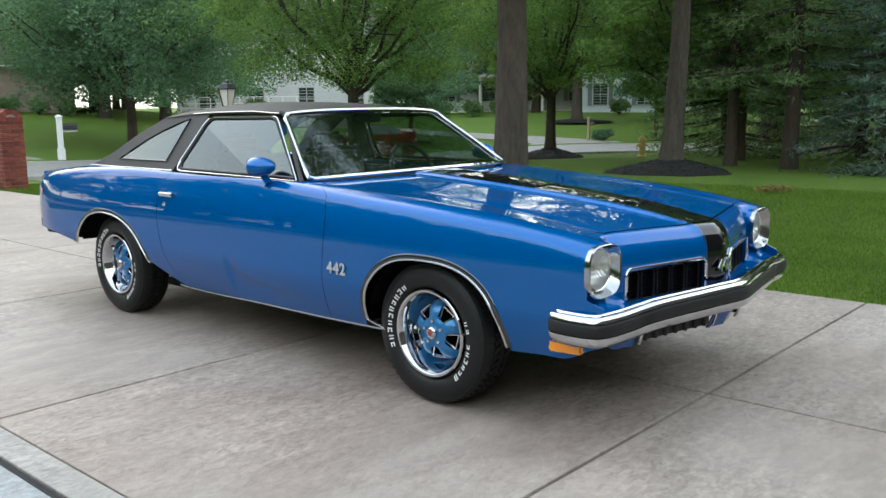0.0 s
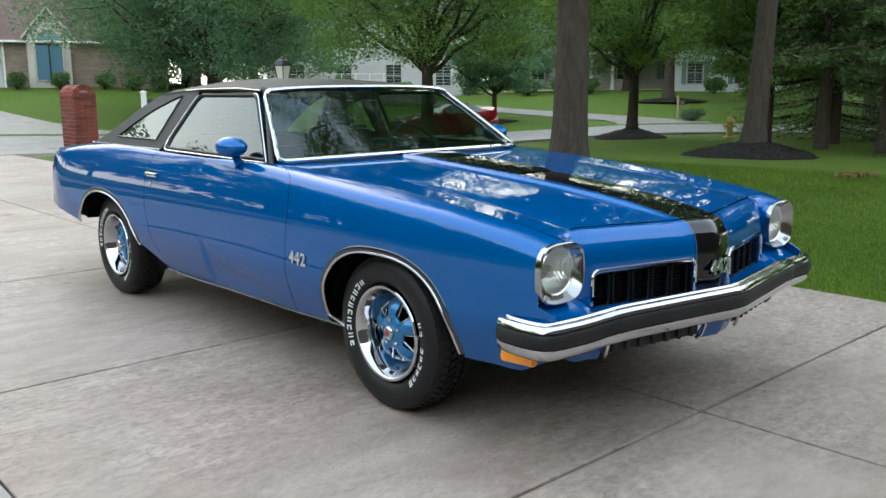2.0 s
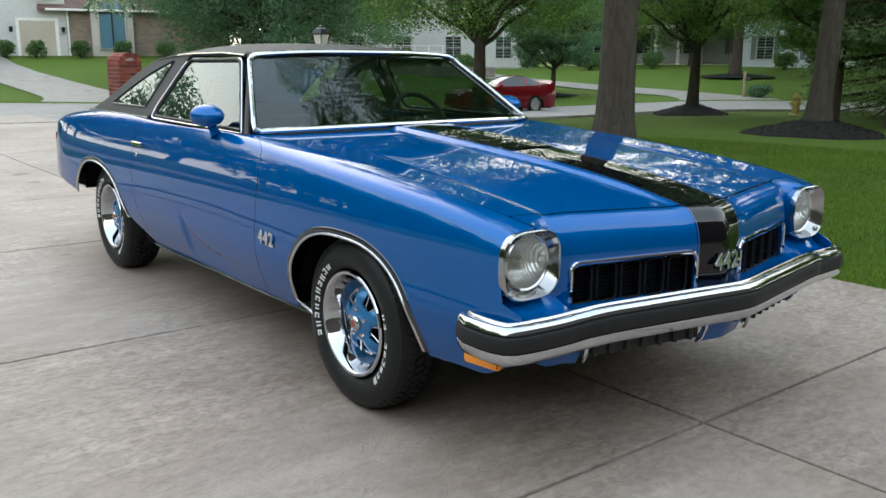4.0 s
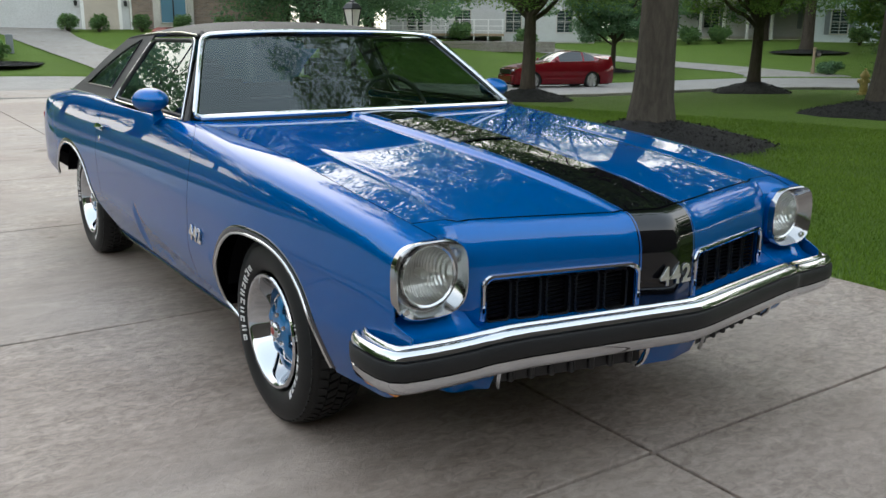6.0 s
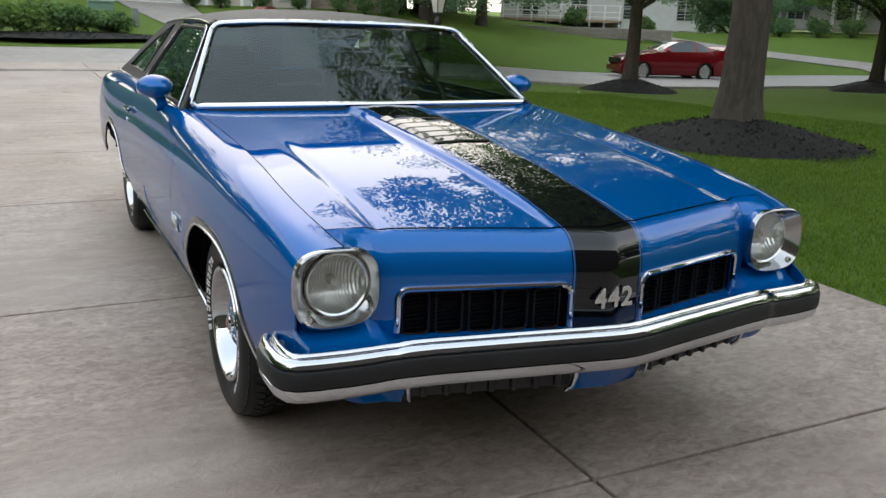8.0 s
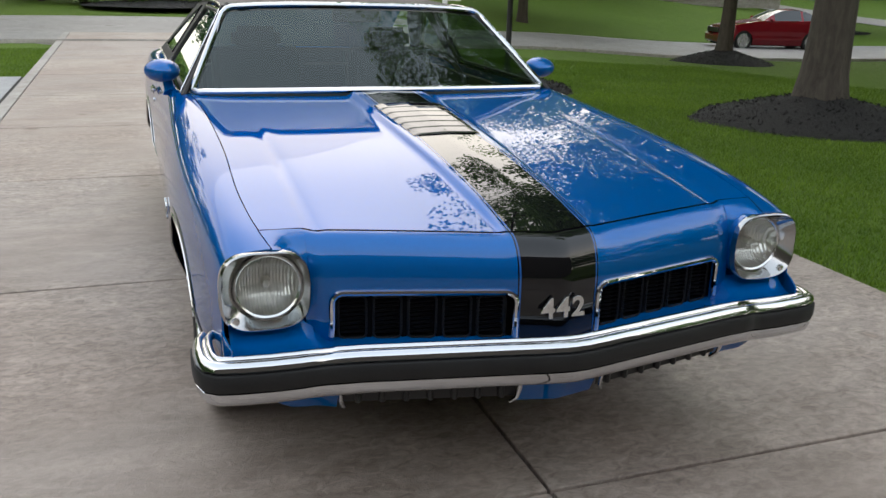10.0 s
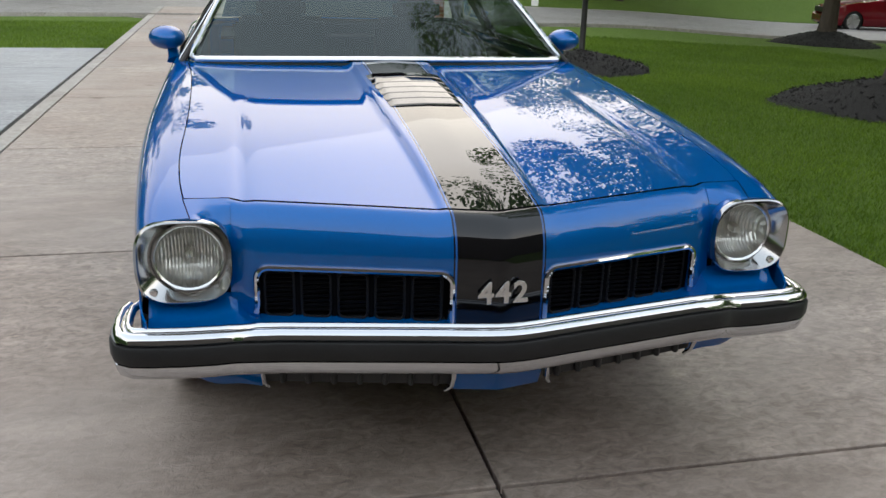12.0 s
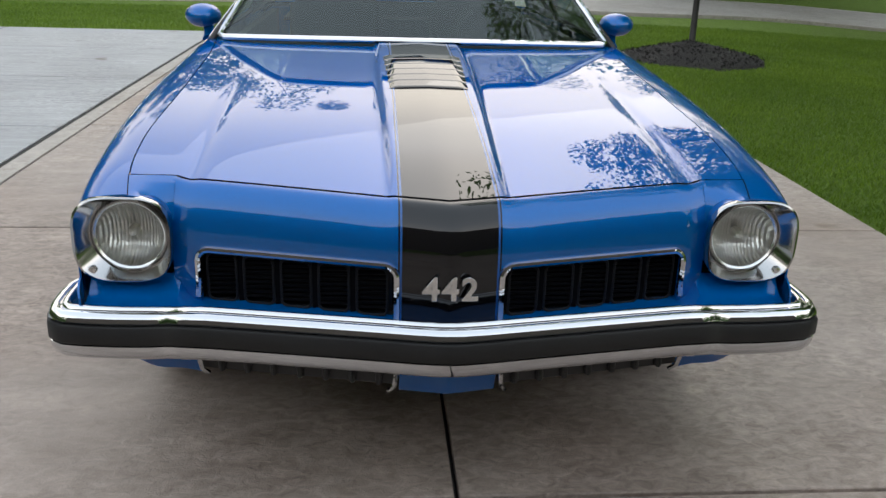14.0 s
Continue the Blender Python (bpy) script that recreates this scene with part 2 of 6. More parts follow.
SEAT = grained("dark_seat_vinyl", (0.010, 0.010, 0.011), (0.018, 0.018, 0.02), 9, 0.75, 220, 0.3, 0.001)
WHEEL_BLUE = car_paint("blue_wheel_paint", (0.03, 0.17, 0.40), (0.07, 0.27, 0.55))


def glass_mat(name, tint=(0.85, 0.9, 0.88), rough=0.0, facing=0.08):
    """A thin pane, alike from both sides: mirror-like at a slant, clear otherwise."""
    m = bpy.data.materials.new(name)
    m.use_nodes = True
    n, l = m.node_tree.nodes, m.node_tree.links
    n.remove(n["Principled BSDF"])
    t, g, x = n.new("ShaderNodeBsdfTransparent"), n.new("ShaderNodeBsdfGlossy"), n.new("ShaderNodeMixShader")
    f, power, gain = n.new("ShaderNodeLayerWeight"), n.new("ShaderNodeMath"), n.new("ShaderNodeMath")
    t.inputs[0].default_value = (*tint, 1)
    g.inputs[0].default_value = (0.9, 0.98, 0.98, 1)
    g.inputs["Roughness"].default_value = rough
    f.inputs["Blend"].default_value = 0.5
    power.operation, gain.operation = "POWER", "MULTIPLY_ADD"
    power.inputs[1].default_value = 4.5
    gain.inputs[1].default_value, gain.inputs[2].default_value = 1 - facing, facing
    l.new(f.outputs["Facing"], power.inputs[0])
    l.new(power.outputs[0], gain.inputs[0])
    l.new(gain.outputs[0], x.inputs[0])
    l.new(t.outputs[0], x.inputs[1])
    l.new(g.outputs[0], x.inputs[2])
    l.new(x.outputs[0], n["Material Output"].inputs[0])
    return m


GLASS = glass_mat("tinted_car_glass", (0.42, 0.51, 0.45), 0.0, 0.06)
SIDE_GLASS = glass_mat("tinted_side_glass", (0.42, 0.50, 0.44), 0.0, 0.09)
REAR_GLASS = glass_mat("dark_rear_glass", (0.10, 0.12, 0.11), 0.0, 0.08)
LENS = glass_mat("clear_lens", (0.90, 0.91, 0.90), 0.03, 0.05)

# ---------- the parked coupe: nose to -y, its flanks at -x and +x ----------
car = thing("muscle_car", "glossy blue two-door coupe with black hood stripe and vinyl roof", "car")

W = spline([(-0.86, 0.884), (-0.80, 0.894), (-0.6, 0.917), (-0.3, 0.941), (0, 0.956), (0.6, 0.96), (1.5, 0.955), (2.2, 0.957), (2.8, 0.968), (3.4, 0.970), (3.7, 0.955), (3.87, 0.912), (4.0, 0.855), (4.12, 0.765)])
ZS = spline([(-0.84, 0.806), (-0.74, 0.830), (-0.4, 0.880), (0, 0.918), (0.6, 0.958), (0.9, 0.975), (1.5, 0.972), (2.1, 0.978), (2.5, 0.99), (3.0, 0.985), (3.5, 0.955), (3.9, 0.912), (4.12, 0.88)])
XG = spline([(-0.84, 0.755), (-0.74, 0.776), (0, 0.79), (0.6, 0.805), (0.9, 0.83), (1.1, 0.865), (2.2, 0.86), (2.6, 0.84), (3.2, 0.80), (4.12, 0.72)])


def eased(f, y0, y1, reach):
    """A curve with its small kinks averaged out, so that long reflections run true; its ends stay as they are."""
    at = np.linspace(y0, y1, 1200)
    raw = np.array([f(a) for a in at])
    out = []
    for a in at:
        w = min(reach, 0.8 * (a - y0), 0.8 * (y1 - a))
        k = np.linspace(-1, 1, 21)
        out.append(float(np.average(np.interp(a + w * k, at, raw), weights=1 - 0.9 * k * k)))
    return lambda y: float(np.interp(y, at, out))


W, ZS, XG = eased(W, -0.86, 4.12, 0.30), eased(ZS, -0.84, 4.12, 0.22), eased(XG, -0.84, 4.12, 0.22)
ROCK = spline([(-0.86, 0.385), (-0.80, 0.375), (-0.75, 0.346), (-0.6, 0.334), (-0.4, 0.325), (0.3, 0.305), (1.2, 0.295), (2.1, 0.30), (2.9, 0.40), (3.2, 0.455), (3.5, 0.495), (4.12, 0.53)])


CREASE = spline([(0.5, 0.35), (0.65, 0.365), (0.91, 0.396), (1.11, 0.412), (1.25, 0.433), (1.352, 0.465), (1.42, 0.508), (1.46, 0.545), (1.5, 0.59)])


def side_x(y, z):
    w = W(y)
    if z < 0.52:
        w -= 0.07 * ((0.52 - z) / 0.22) ** 1.5
    if z > 0.66:
        w -= 0.05 * ((z - 0.66) / 0.28) ** 2
    w -= 0.075 * sstep(-0.785, -0.83, y) * sstep(0.50, 0.42, z)
    # a crease sweeps down and forward across the lower door
    if 0.5 < y < 1.5:
        w -= 0.011 * sstep(CREASE(y) + 0.006, CREASE(y) - 0.016, z) * sstep(0.70, 1.1, y) * sstep(1.49, 1.44, y) * sstep(0.28, 0.40, z)
    return w


def arch(y):
    out = 0.0
    a = abs((y + 0.032) / 0.425)
    if a < 1:
        out = 0.285 + 0.41 * (1 - a**2.5) ** (1 / 2.5)
    hw = 0.43 if y > 2.82 else 0.53
    a = abs((y - 2.82) / hw)
    if a < 1:
        out = 0.29 + 0.42 * (1 - a**2.2) ** (1 / 2.2)
    if 2.02 < y <= 2.31:
        out = max(out, 0.30 + (y - 2.02) * 0.42)
    return out


def z_low(y):
    return max(ROCK(y), arch(y))


def flank(y, v):
    """A point of the flank from its lower edge (0) over the shoulder to the top's inner edge (1)."""
    zs = ZS(y)
    zr = zs - 0.075
    if v <= 0.72:
        zl = min(z_low(y), zr - 0.02)
        z = zl + (zr - zl) * (v / 0.72)
        return (side_x(y, z), y, z)
    k = (v - 0.72) / 0.28
    x0, x1 = side_x(y, zr), XG(y)
    lean = (side_x(y, zr - 0.03) - x0) / 0.03
    xm = max(x1 + 0.3 * (x0 - x1), x0 - lean * (zs - zr))
    a, b, c = (1 - k) ** 2, 2 * 1.25 * k * (1 - k), k * k
    return ((a * x0 + b * xm + c * x1) / (a + b + c), y, (a * zr + (b + c) * zs) / (a + b + c))


GAP = 0.0019
FENDER_END = spline([(0.0, 0.66), (0.3, 0.645), (0.72, 0.635), (0.82, 0.66), (0.92, 0.76), (1.0, 0.885)])
DOOR_END = spline([(0.0, 2.03), (0.15, 2.10), (0.35, 2.155), (0.72, 2.145), (0.85, 2.10), (1.0, 2.06)])
VS = [i / 44 * 0.72 for i in range(45)] + [0.72 + 0.28 * i / 14 for i in range(1, 15)]


def arch_us(y0, y1, centre, hw, n=60):
    ys = sorted({round(y0 + (y1 - y0) * i / n, 5) for i in range(n + 1)} | {round(centre + hw * math.cos(radians(180 * i / 48)), 5) for i in range(49)} | {round(centre + s * hw * (1 + 1e-3), 5) for s in (-1, 1)})
    return [(y - y0) / (y1 - y0) for y in ys if y0 <= y <= y1]


def panel(start, end, us):
    def fn(u, v):
        a, b = start(v), end(v)
        return flank(a + (b - a) * u, v)
    return grid(fn, us, VS)


fender_geo = panel(lambda v: -0.833, lambda v: FENDER_END(v) - GAP, arch_us(-0.833, 0.65, -0.032, 0.425))
door_geo = panel(lambda v: FENDER_END(v) + GAP, lambda v: DOOR_END(v) - GAP, [i / 80 for i in range(81)])
quarter_geo = panel(lambda v: DOOR_END(v) + GAP, lambda v: 4.12, arch_us(2.14, 4.12, 2.82, 0.43, 80))


def pod_z(y):
    """Height of the nose panel beside the lamp pod, where the pod's inner side runs down to it."""
    q = min(1.0, max(0.0, (-0.741 - y) / 0.071)) ** (1 / 1.1)
    return 0.668 + 0.163 * math.cos(math.asin(q)) ** 0.8


def cap_pt(u, v):
    y = -0.838 + 0.1 * u
    x0, z0 = XG(y), ZS(y)
    y += 0.03 * sstep(0.15, 0.6, v) * (1 - u)
    return (x0 + (0.660 - x0) * v, y, z0 + (min(z0 - 0.002, pod_z(y)) - z0) * v**2.6)


cap = grid(cap_pt, [i / 16 for i in range(17)], [i / 12 for i in range(13)])
for s, side in ((-1, "passenger"), (1, "driver")):
    f = (lambda g: mirror(g)) if s < 0 else (lambda g: g)
    part("fender", f(join(fender_geo, cap)), [PAINT, DARK], car, thick=0.005)
    end = grid(lambda u, v: (side_x(-0.80, 0.56) - 0.004 - 0.016 * u * u - 0.075 * sstep(0.50, 0.42, 0.44 + 0.16 * v), -0.826 - 0.075 * u, 0.44 + 0.16 * v - 0.03 * u * v), [i / 6 for i in range(7)], [i / 8 for i in range(9)], True)
    part("fender_end", f(end), PAINT, car, "blue fender end behind the bumper", thick=0.005)
    part("fender_seam", tube([(s * XG(y), y, ZS(y) + 0.0004) for y in (-0.735, -0.755, -0.775, -0.795, -0.815, -0.835)], 0.0013, 5), DARK, car, "fine panel joint")
    door = part("door", f(door_geo), [PAINT, DARK], car, thick=0.02, rim=1)
    part("quarter_panel", f(quarter_geo), [PAINT, DARK], car, thick=0.012, rim=1)
    # chrome lip round each wheel opening, rocker moulding
    for lo, hi in ((-0.5, 0.37), (2.30, 3.25)):
        c, h0, h1 = (-0.032, 0.425, 0.425) if lo < 0 else (2.82, 0.43, 0.53)
        pts = []
        for i in range(61):
            a = radians(180 * i / 60)
            hw = h0 if math.cos(a) > 0 else h1
            y = c + hw * math.copysign(abs(math.cos(a)) ** 0.999, math.cos(a)) * 0.999
            z = max(arch(y), 0.345 if lo < 0 else (ROCK(y) if y > 2.8 else 0.40))
            pts.append((s * (side_x(y, z) + 0.002), y, z - 0.003))
        # the moulding: a dished chrome band, coloured dark for its reflections, with a rolled lip
        band = []
        for i, p in enumerate(pts):
            ny, nz = (p[1] - c) / (h0 if p[1] > c else h1), max(0.0, p[2] - 0.33) / 0.40
            ny, nz = ny**3, nz**2
            ln = math.hypot(ny, nz)
            ny, nz = ny / ln, nz / ln
            for d, o in ((-0.016, 0.001), (-0.010, 0.0035), (-0.003, 0.004), (0.005, 0.0035), (0.010, 0.001), (0.012, -0.003)):
                yy, zz = p[1] + ny * d, p[2] + nz * d
                band.append((s * (side_x(yy, zz) + o), yy, zz))
        bf = [(i * 6 + j, i * 6 + j + 1, i * 6 + j + 7, i * 6 + j + 6) for i in range(len(pts) - 1) for j in range(5)]
        lip = [band[i * 6] for i in range(len(pts))]
        pts = lip
        part("arch_trim", (band, bf if s > 0 else [q[::-1] for q in bf]), DARKENED_CHROME, car, "polished metal wheel-opening moulding", smooth=60)
        if lo < 0:
            pts.insert(0, (s * (side_x(0.36, 0.33) - 0.002), 0.275, 0.312))
            pts.insert(0, (s * (side_x(0.36, 0.33) - 0.004), 0.262, 0.303))
        part("arch_lip", tube(pts, 0.0062, 6, up=(1, 0, 0)), BRIGHT, car, "bright metal wheel-opening lip")
    pts = [(s * (side_x(0.27 + 1.78 * i / 40, 0.305) - 0.002), 0.27 + 1.78 * i / 40, ROCK(0.27 + 1.78 * i / 40) - 0.004) for i in range(41)]
    part("rocker_trim", tube(pts, 0.007, 6), DARKENED_CHROME, car, "bright metal sill moulding")
    # handle, lock and number badge
    hy, hz = 2.06, 0.852
    hx = s * (side_x(hy, hz) + 0.004)
    hb = bmesh.new()
    bmesh.ops.create_cube(hb, size=1, matrix=Matrix.Translation((hx + s * 0.012, hy, hz)) @ Matrix.Diagonal((0.026, 0.15, 0.03, 1)))
    bmesh.ops.bevel(hb, geom=hb.edges[:], offset=0.009, segments=3, affect="EDGES")
    part("door_handle", hb, CHROME, door, "chrome pull handle")
    lk = lathe([(0.0, 0.006), (0.012, 0.005), (0.014, 0.0)], 16)
    part("lock", moved(lk, Matrix.Translation((s * side_x(2.09, 0.79), 2.09, 0.79)) @ Matrix.Diagonal((s, 1, 1, 1))), CHROME, door)


def number_badge(text, size, depth, m, name, mat, label):
    cu = bpy.data.curves.new(name, "FONT")
    cu.body, cu.size, cu.extrude, cu.align_x, cu.align_y = text, size, depth, "CENTER", "CENTER"
    cu.bevel_depth, cu.space_character, cu.offset = 0.0006, 1.16, 0.0019
    tmp = new(name, cu)
    bpy.context.view_layer.update()
    me = bpy.data.meshes.new_from_object(tmp.evaluated_get(bpy.context.evaluated_depsgraph_get()))
    bpy.data.objects.remove(tmp)
    me.materials.clear()
    me.materials.append(mat)
    ob = new(name, me)
    ob.parent = car
    ob.matrix_basis = m
    ob["label"] = label
    return ob


for s in (-1, 1):
    number_badge("442", 0.080, 0.003, pose(s * (side_x(0.53, 0.58) + 0.006), 0.53, 0.577, 90, 0, s * 90), "number_badge", BRIGHT, "bright metal numeral badge")

# inner dark body, floor and wheel wells keep daylight out of the gaps
for panel_geo in (box(-0.80, 0.80, -0.62, -0.56, 0.32, 0.74), box(-0.80, 0.80, 0.50, 0.56, 0.30, 0.86), box(-0.86, 0.86, 0.55, 2.25, 0.27, 0.31), box(-0.60, 0.60, -0.6, 2.95, 0.30, 0.36), box(-0.60, 0.60, 2.9, 3.25, 0.34, 0.7), box(-0.84, 0.84, 0.60, 0.66, 0.31, 0.9), box(-0.88, 0.88, 3.22, 3.85, 0.47, 0.56)):
    part("underbody_panel", panel_geo, DARK, car, "dark underbody")
for s in (-1, 1):
    part("door_lining", join(box(min(s * 0.80, s * 0.84), max(s * 0.80, s * 0.84), 0.66, 2.24, 0.31, 0.93), box(min(s * 0.80, s * 0.84), max(s * 0.80, s * 0.84), 2.24, 3.1, 0.75, 0.93)), SEAT, car, "dark inner door trim")
for yc, hw in ((-0.035, 0.425), (2.82, 0.47)):
    for s in (-1, 1):
        def liner(u, v, yc=yc, hw=hw, s=s):
            a = math.pi * ((0.145 if yc > 2 else 0.1) + (0.755 if yc > 2 else 0.8) * u)
            return (s * (0.46 + 0.445 * v), yc + hw * math.cos(a), 0.27 + 0.45 * math.sin(a))
        part("wheel_well", join(grid(liner, [i / 24 for i in range(25)], [0, 1]), box(min(s * 0.44, s * 0.46), max(s * 0.44, s * 0.46), yc - 0.43, yc + (0.47 if yc > 2 else 0.40), 0.36, 0.74)), DARK, car, "black wheel well")

# ---------- hood, header and stripe ----------
HZ = spline([(-0.92, 0.808), (-0.7, 0.841), (-0.4, 0.882), (0, 0.921), (0.4, 0.952), (0.75, 0.974), (0.9, 0.978)])


def hood_front(x):
    a = abs(x)
    y = -0.905 + 0.145 * min(a, 0.62) / 0.62 + 0.006 * sstep(0.12, 0.16, a)
    return y + (-0.737 - y) * sstep(0.61, 0.67, a)


def hood_rear(x):
    return 0.745 + 0.13 * (abs(x) / 0.8) ** 2


def hood_z(x, y):
    a = abs(x)
    wide = 0.125 + 0.03 * sstep(-0.9, 0.4, y)
    z = HZ(y) - 0.006 * (a / 0.6) ** 2
    z += 0.017 * sstep(wide + 0.026, wide, a) * sstep(-1.05, -0.6, y) + 0.004 * max(0, 1 - a / 0.13)
    z -= 0.0055 * math.exp(-((a - 0.63) / 0.018) ** 2) * sstep(0.45, -0.3, y)
    rim = XG(y)
    k = min(1.0, max(0.0, (a - 0.60) / (rim - 0.60)))
    return z * (1 - k) + ZS(y) * k


xs = sorted({round(s * v, 4) for s in (-1, 1) for v in [0, 0.03, 0.06, 0.09, 0.110, 0.1125, 0.1175, 0.1215, 0.126, 0.133, 0.140, 0.147, 0.154, 0.161, 0.17, 0.185, 0.21, 0.25, 0.30, 0.36, 0.42, 0.48, 0.54, 0.58, 0.60, 0.615, 0.63, 0.645, 0.66, 0.675, 0.70, 0.73, 0.76, 1.0]})
vs = [i / 60 for i in range(61)]


def hood_pt(x, v):
    for _ in range(2):
        y = hood_front(x) + 0.004 + (hood_rear(x) - hood_front(x) - 0.004) * v
        lim = XG(y) - 0.0035
        xx = max(-lim, min(lim, x))
    return (xx, y, hood_z(xx, y))


def stripe_index(x0, x1):
    a = abs(x0 + x1) / 2
    return 1 if a < 0.1125 else 2 if a < 0.1175 else 1 if a < 0.1215 else 0


nv = len(vs) - 1
hood = part("hood", grid(hood_pt, xs, vs), [PAINT, BLACK_PAINT, PIN, DARK], car, "blue hood with a black centre stripe", thick=0.012, rim=3, indices=[stripe_index(xs[i], xs[i + 1]) for i in range(len(xs) - 1) for _ in range(nv)])
for i in range(6):
    y0 = -0.035 + 0.083 * i
    hw = 0.128 + 0.003 * i

    def slat(u, v, y0=y0, hw=hw):
        x = hw * (2 * u - 1)
        e = min(1.0, 8 * u, 8 * (1 - u))
        y = y0 + 0.077 * v
        return (x, y, hood_z(x, y) + 0.0015 + math.sin(min(1, e) * math.pi / 2) * (0.004 + 0.004 * v) * sstep(-0.03, 0.06, v) * sstep(1.0, 0.95, v))
    part("louvre", grid(slat, [i / 24 for i in range(25)], [i / 10 for i in range(11)]), BLACK_PAINT, hood, "black hood louvre")


def nose_y(x):
    a = abs(x)
    return -0.992 + 0.155 * (a / 0.60) ** 0.95 if a < 0.6 else -0.837 + 0.03 * sstep(0.6, 0.68, a)


HEAD_V = [0, 0.06, 0.13, 0.22, 0.32, 0.42, 0.52, 0.60, 0.66, 0.70, 0.705, 0.76, 0.85, 0.93, 0.935, 1.0]


def header_pt(x, v):
    yt = hood_front(x) - 0.004
    zt = hood_z(max(-0.7, min(0.7, x)), yt) - 0.001
    yn = nose_y(x)
    if v < 0.70:
        a = v / 0.70 * math.pi / 2
        return (x, yt + (yn - yt) * math.sin(a) ** 1.1, 0.672 + (zt - 0.672) * math.cos(a) ** 0.8)
    return (x, yn - 0.004 * (v - 0.7), 0.672 - (v - 0.70) / 0.30 * 0.150)


hx = sorted({round(s * v, 4) for s in (-1, 1) for v in [0, 0.03, 0.06, 0.09, 0.1125, 0.1175, 0.1215, 0.128, 0.14, 0.16, 0.2, 0.26, 0.32, 0.4, 0.48, 0.54, 0.58, 0.60, 0.62, 0.64, 0.655, 0.668]})
GX0, GX1 = 0.128, 0.60


def header_keep(i, j):
    a = abs(hx[i] + hx[i + 1]) / 2
    return not (GX0 < a < GX1 and HEAD_V[j] >= 0.70)


kept = [(i, j) for i in range(len(hx) - 1) for j in range(len(HEAD_V) - 1) if header_keep(i, j)]
header = part("header_panel", grid(header_pt, hx, HEAD_V, True, header_keep), [PAINT, BLACK_PAINT, PIN], car, "blue nose panel with the black stripe running down it", thick=0.01, indices=[stripe_index(hx[i], hx[i + 1]) for i, j in kept])
number_badge("442", 0.078, 0.003, pose(0, nose_y(0) - 0.002, 0.628, 88, 0, 0), "number_badge", BRIGHT, "bright metal numeral badge")

# ---------- grilles ----------
for s in (-1, 1):
    g = part("grille", grid(lambda u, v: (s * (GX0 + 0.005 + (GX1 - GX0 - 0.01) * u), nose_y(GX0 + (GX1 - GX0) * u) + 0.055, 0.50 + 0.175 * v), [0, 0.5, 1], [0, 1], s < 0), GRILLE_BLACK, car, "black recessed grille")
    part("grille_floor", grid(lambda u, v: (s * (GX0 + 0.002 + (GX1 - GX0 - 0.004) * u), nose_y(GX0 + (GX1 - GX0) * u) + 0.012 + 0.05 * v, 0.536), [0, 0.5, 1], [0, 1], s > 0), GRILLE_BLACK, g)
    # bright moulding over the top and down both sides, open below
    fr = [(0.1245, 0.532), (0.1245, 0.56), (0.1245, 0.60), (0.1245, 0.645)] + [(0.1545 - 0.03 * math.cos(radians(a)), 0.645 + 0.03 * math.sin(radians(a))) for a in range(15, 91, 15)]
    fr += [(0.20, 0.675), (0.30, 0.675), (0.40, 0.675), (0.50, 0.675)] + [(0.5735 + 0.03 * math.sin(radians(a)), 0.645 + 0.03 * math.cos(radians(a))) for a in range(0, 91, 15)] + [(0.6035, 0.61), (0.604, 0.575), (0.607, 0.552)]
    part("grille_surround", tube([(s * x, nose_y(x) - 0.004, z) for x, z in fr], 0.0085, 8, up=(0, 1, 0)), CHROME, g, "chrome grille surround")
    for k in range(5):
        xa = 0.146 + 0.0915 * k
        xb = xa + 0.072
        loop = [((xa + xb) / 2 + px, pz) for px, pz in rounded(0.036, 0.061, 0.016, 4)]
        part("grille_frame", tube([(s * x, nose_y(x) + 0.014, 0.600 + z) for x, z in loop], 0.0035, 6, True, up=(0, 1, 0)), GRILLE_EDGE, g)
        bars = []
        for q in range(9):
            z = 0.552 + 0.0125 * q
            ym = nose_y((xa + xb) / 2)
            bars.append(box(min(s * xa, s * xb), max(s * xa, s * xb), ym + 0.024, ym + 0.036, z, z + 0.005))
        part("grille_mesh", join(*bars), DARK, g)
        xd = xb + 0.0097
        if k < 4:
            part("divider", box(min(s * (xd - 0.006), s * (xd + 0.006)), max(s * (xd - 0.006), s * (xd + 0.006)), nose_y(xd) + 0.018, nose_y(xd) + 0.05, 0.537, 0.668), DARK, g)

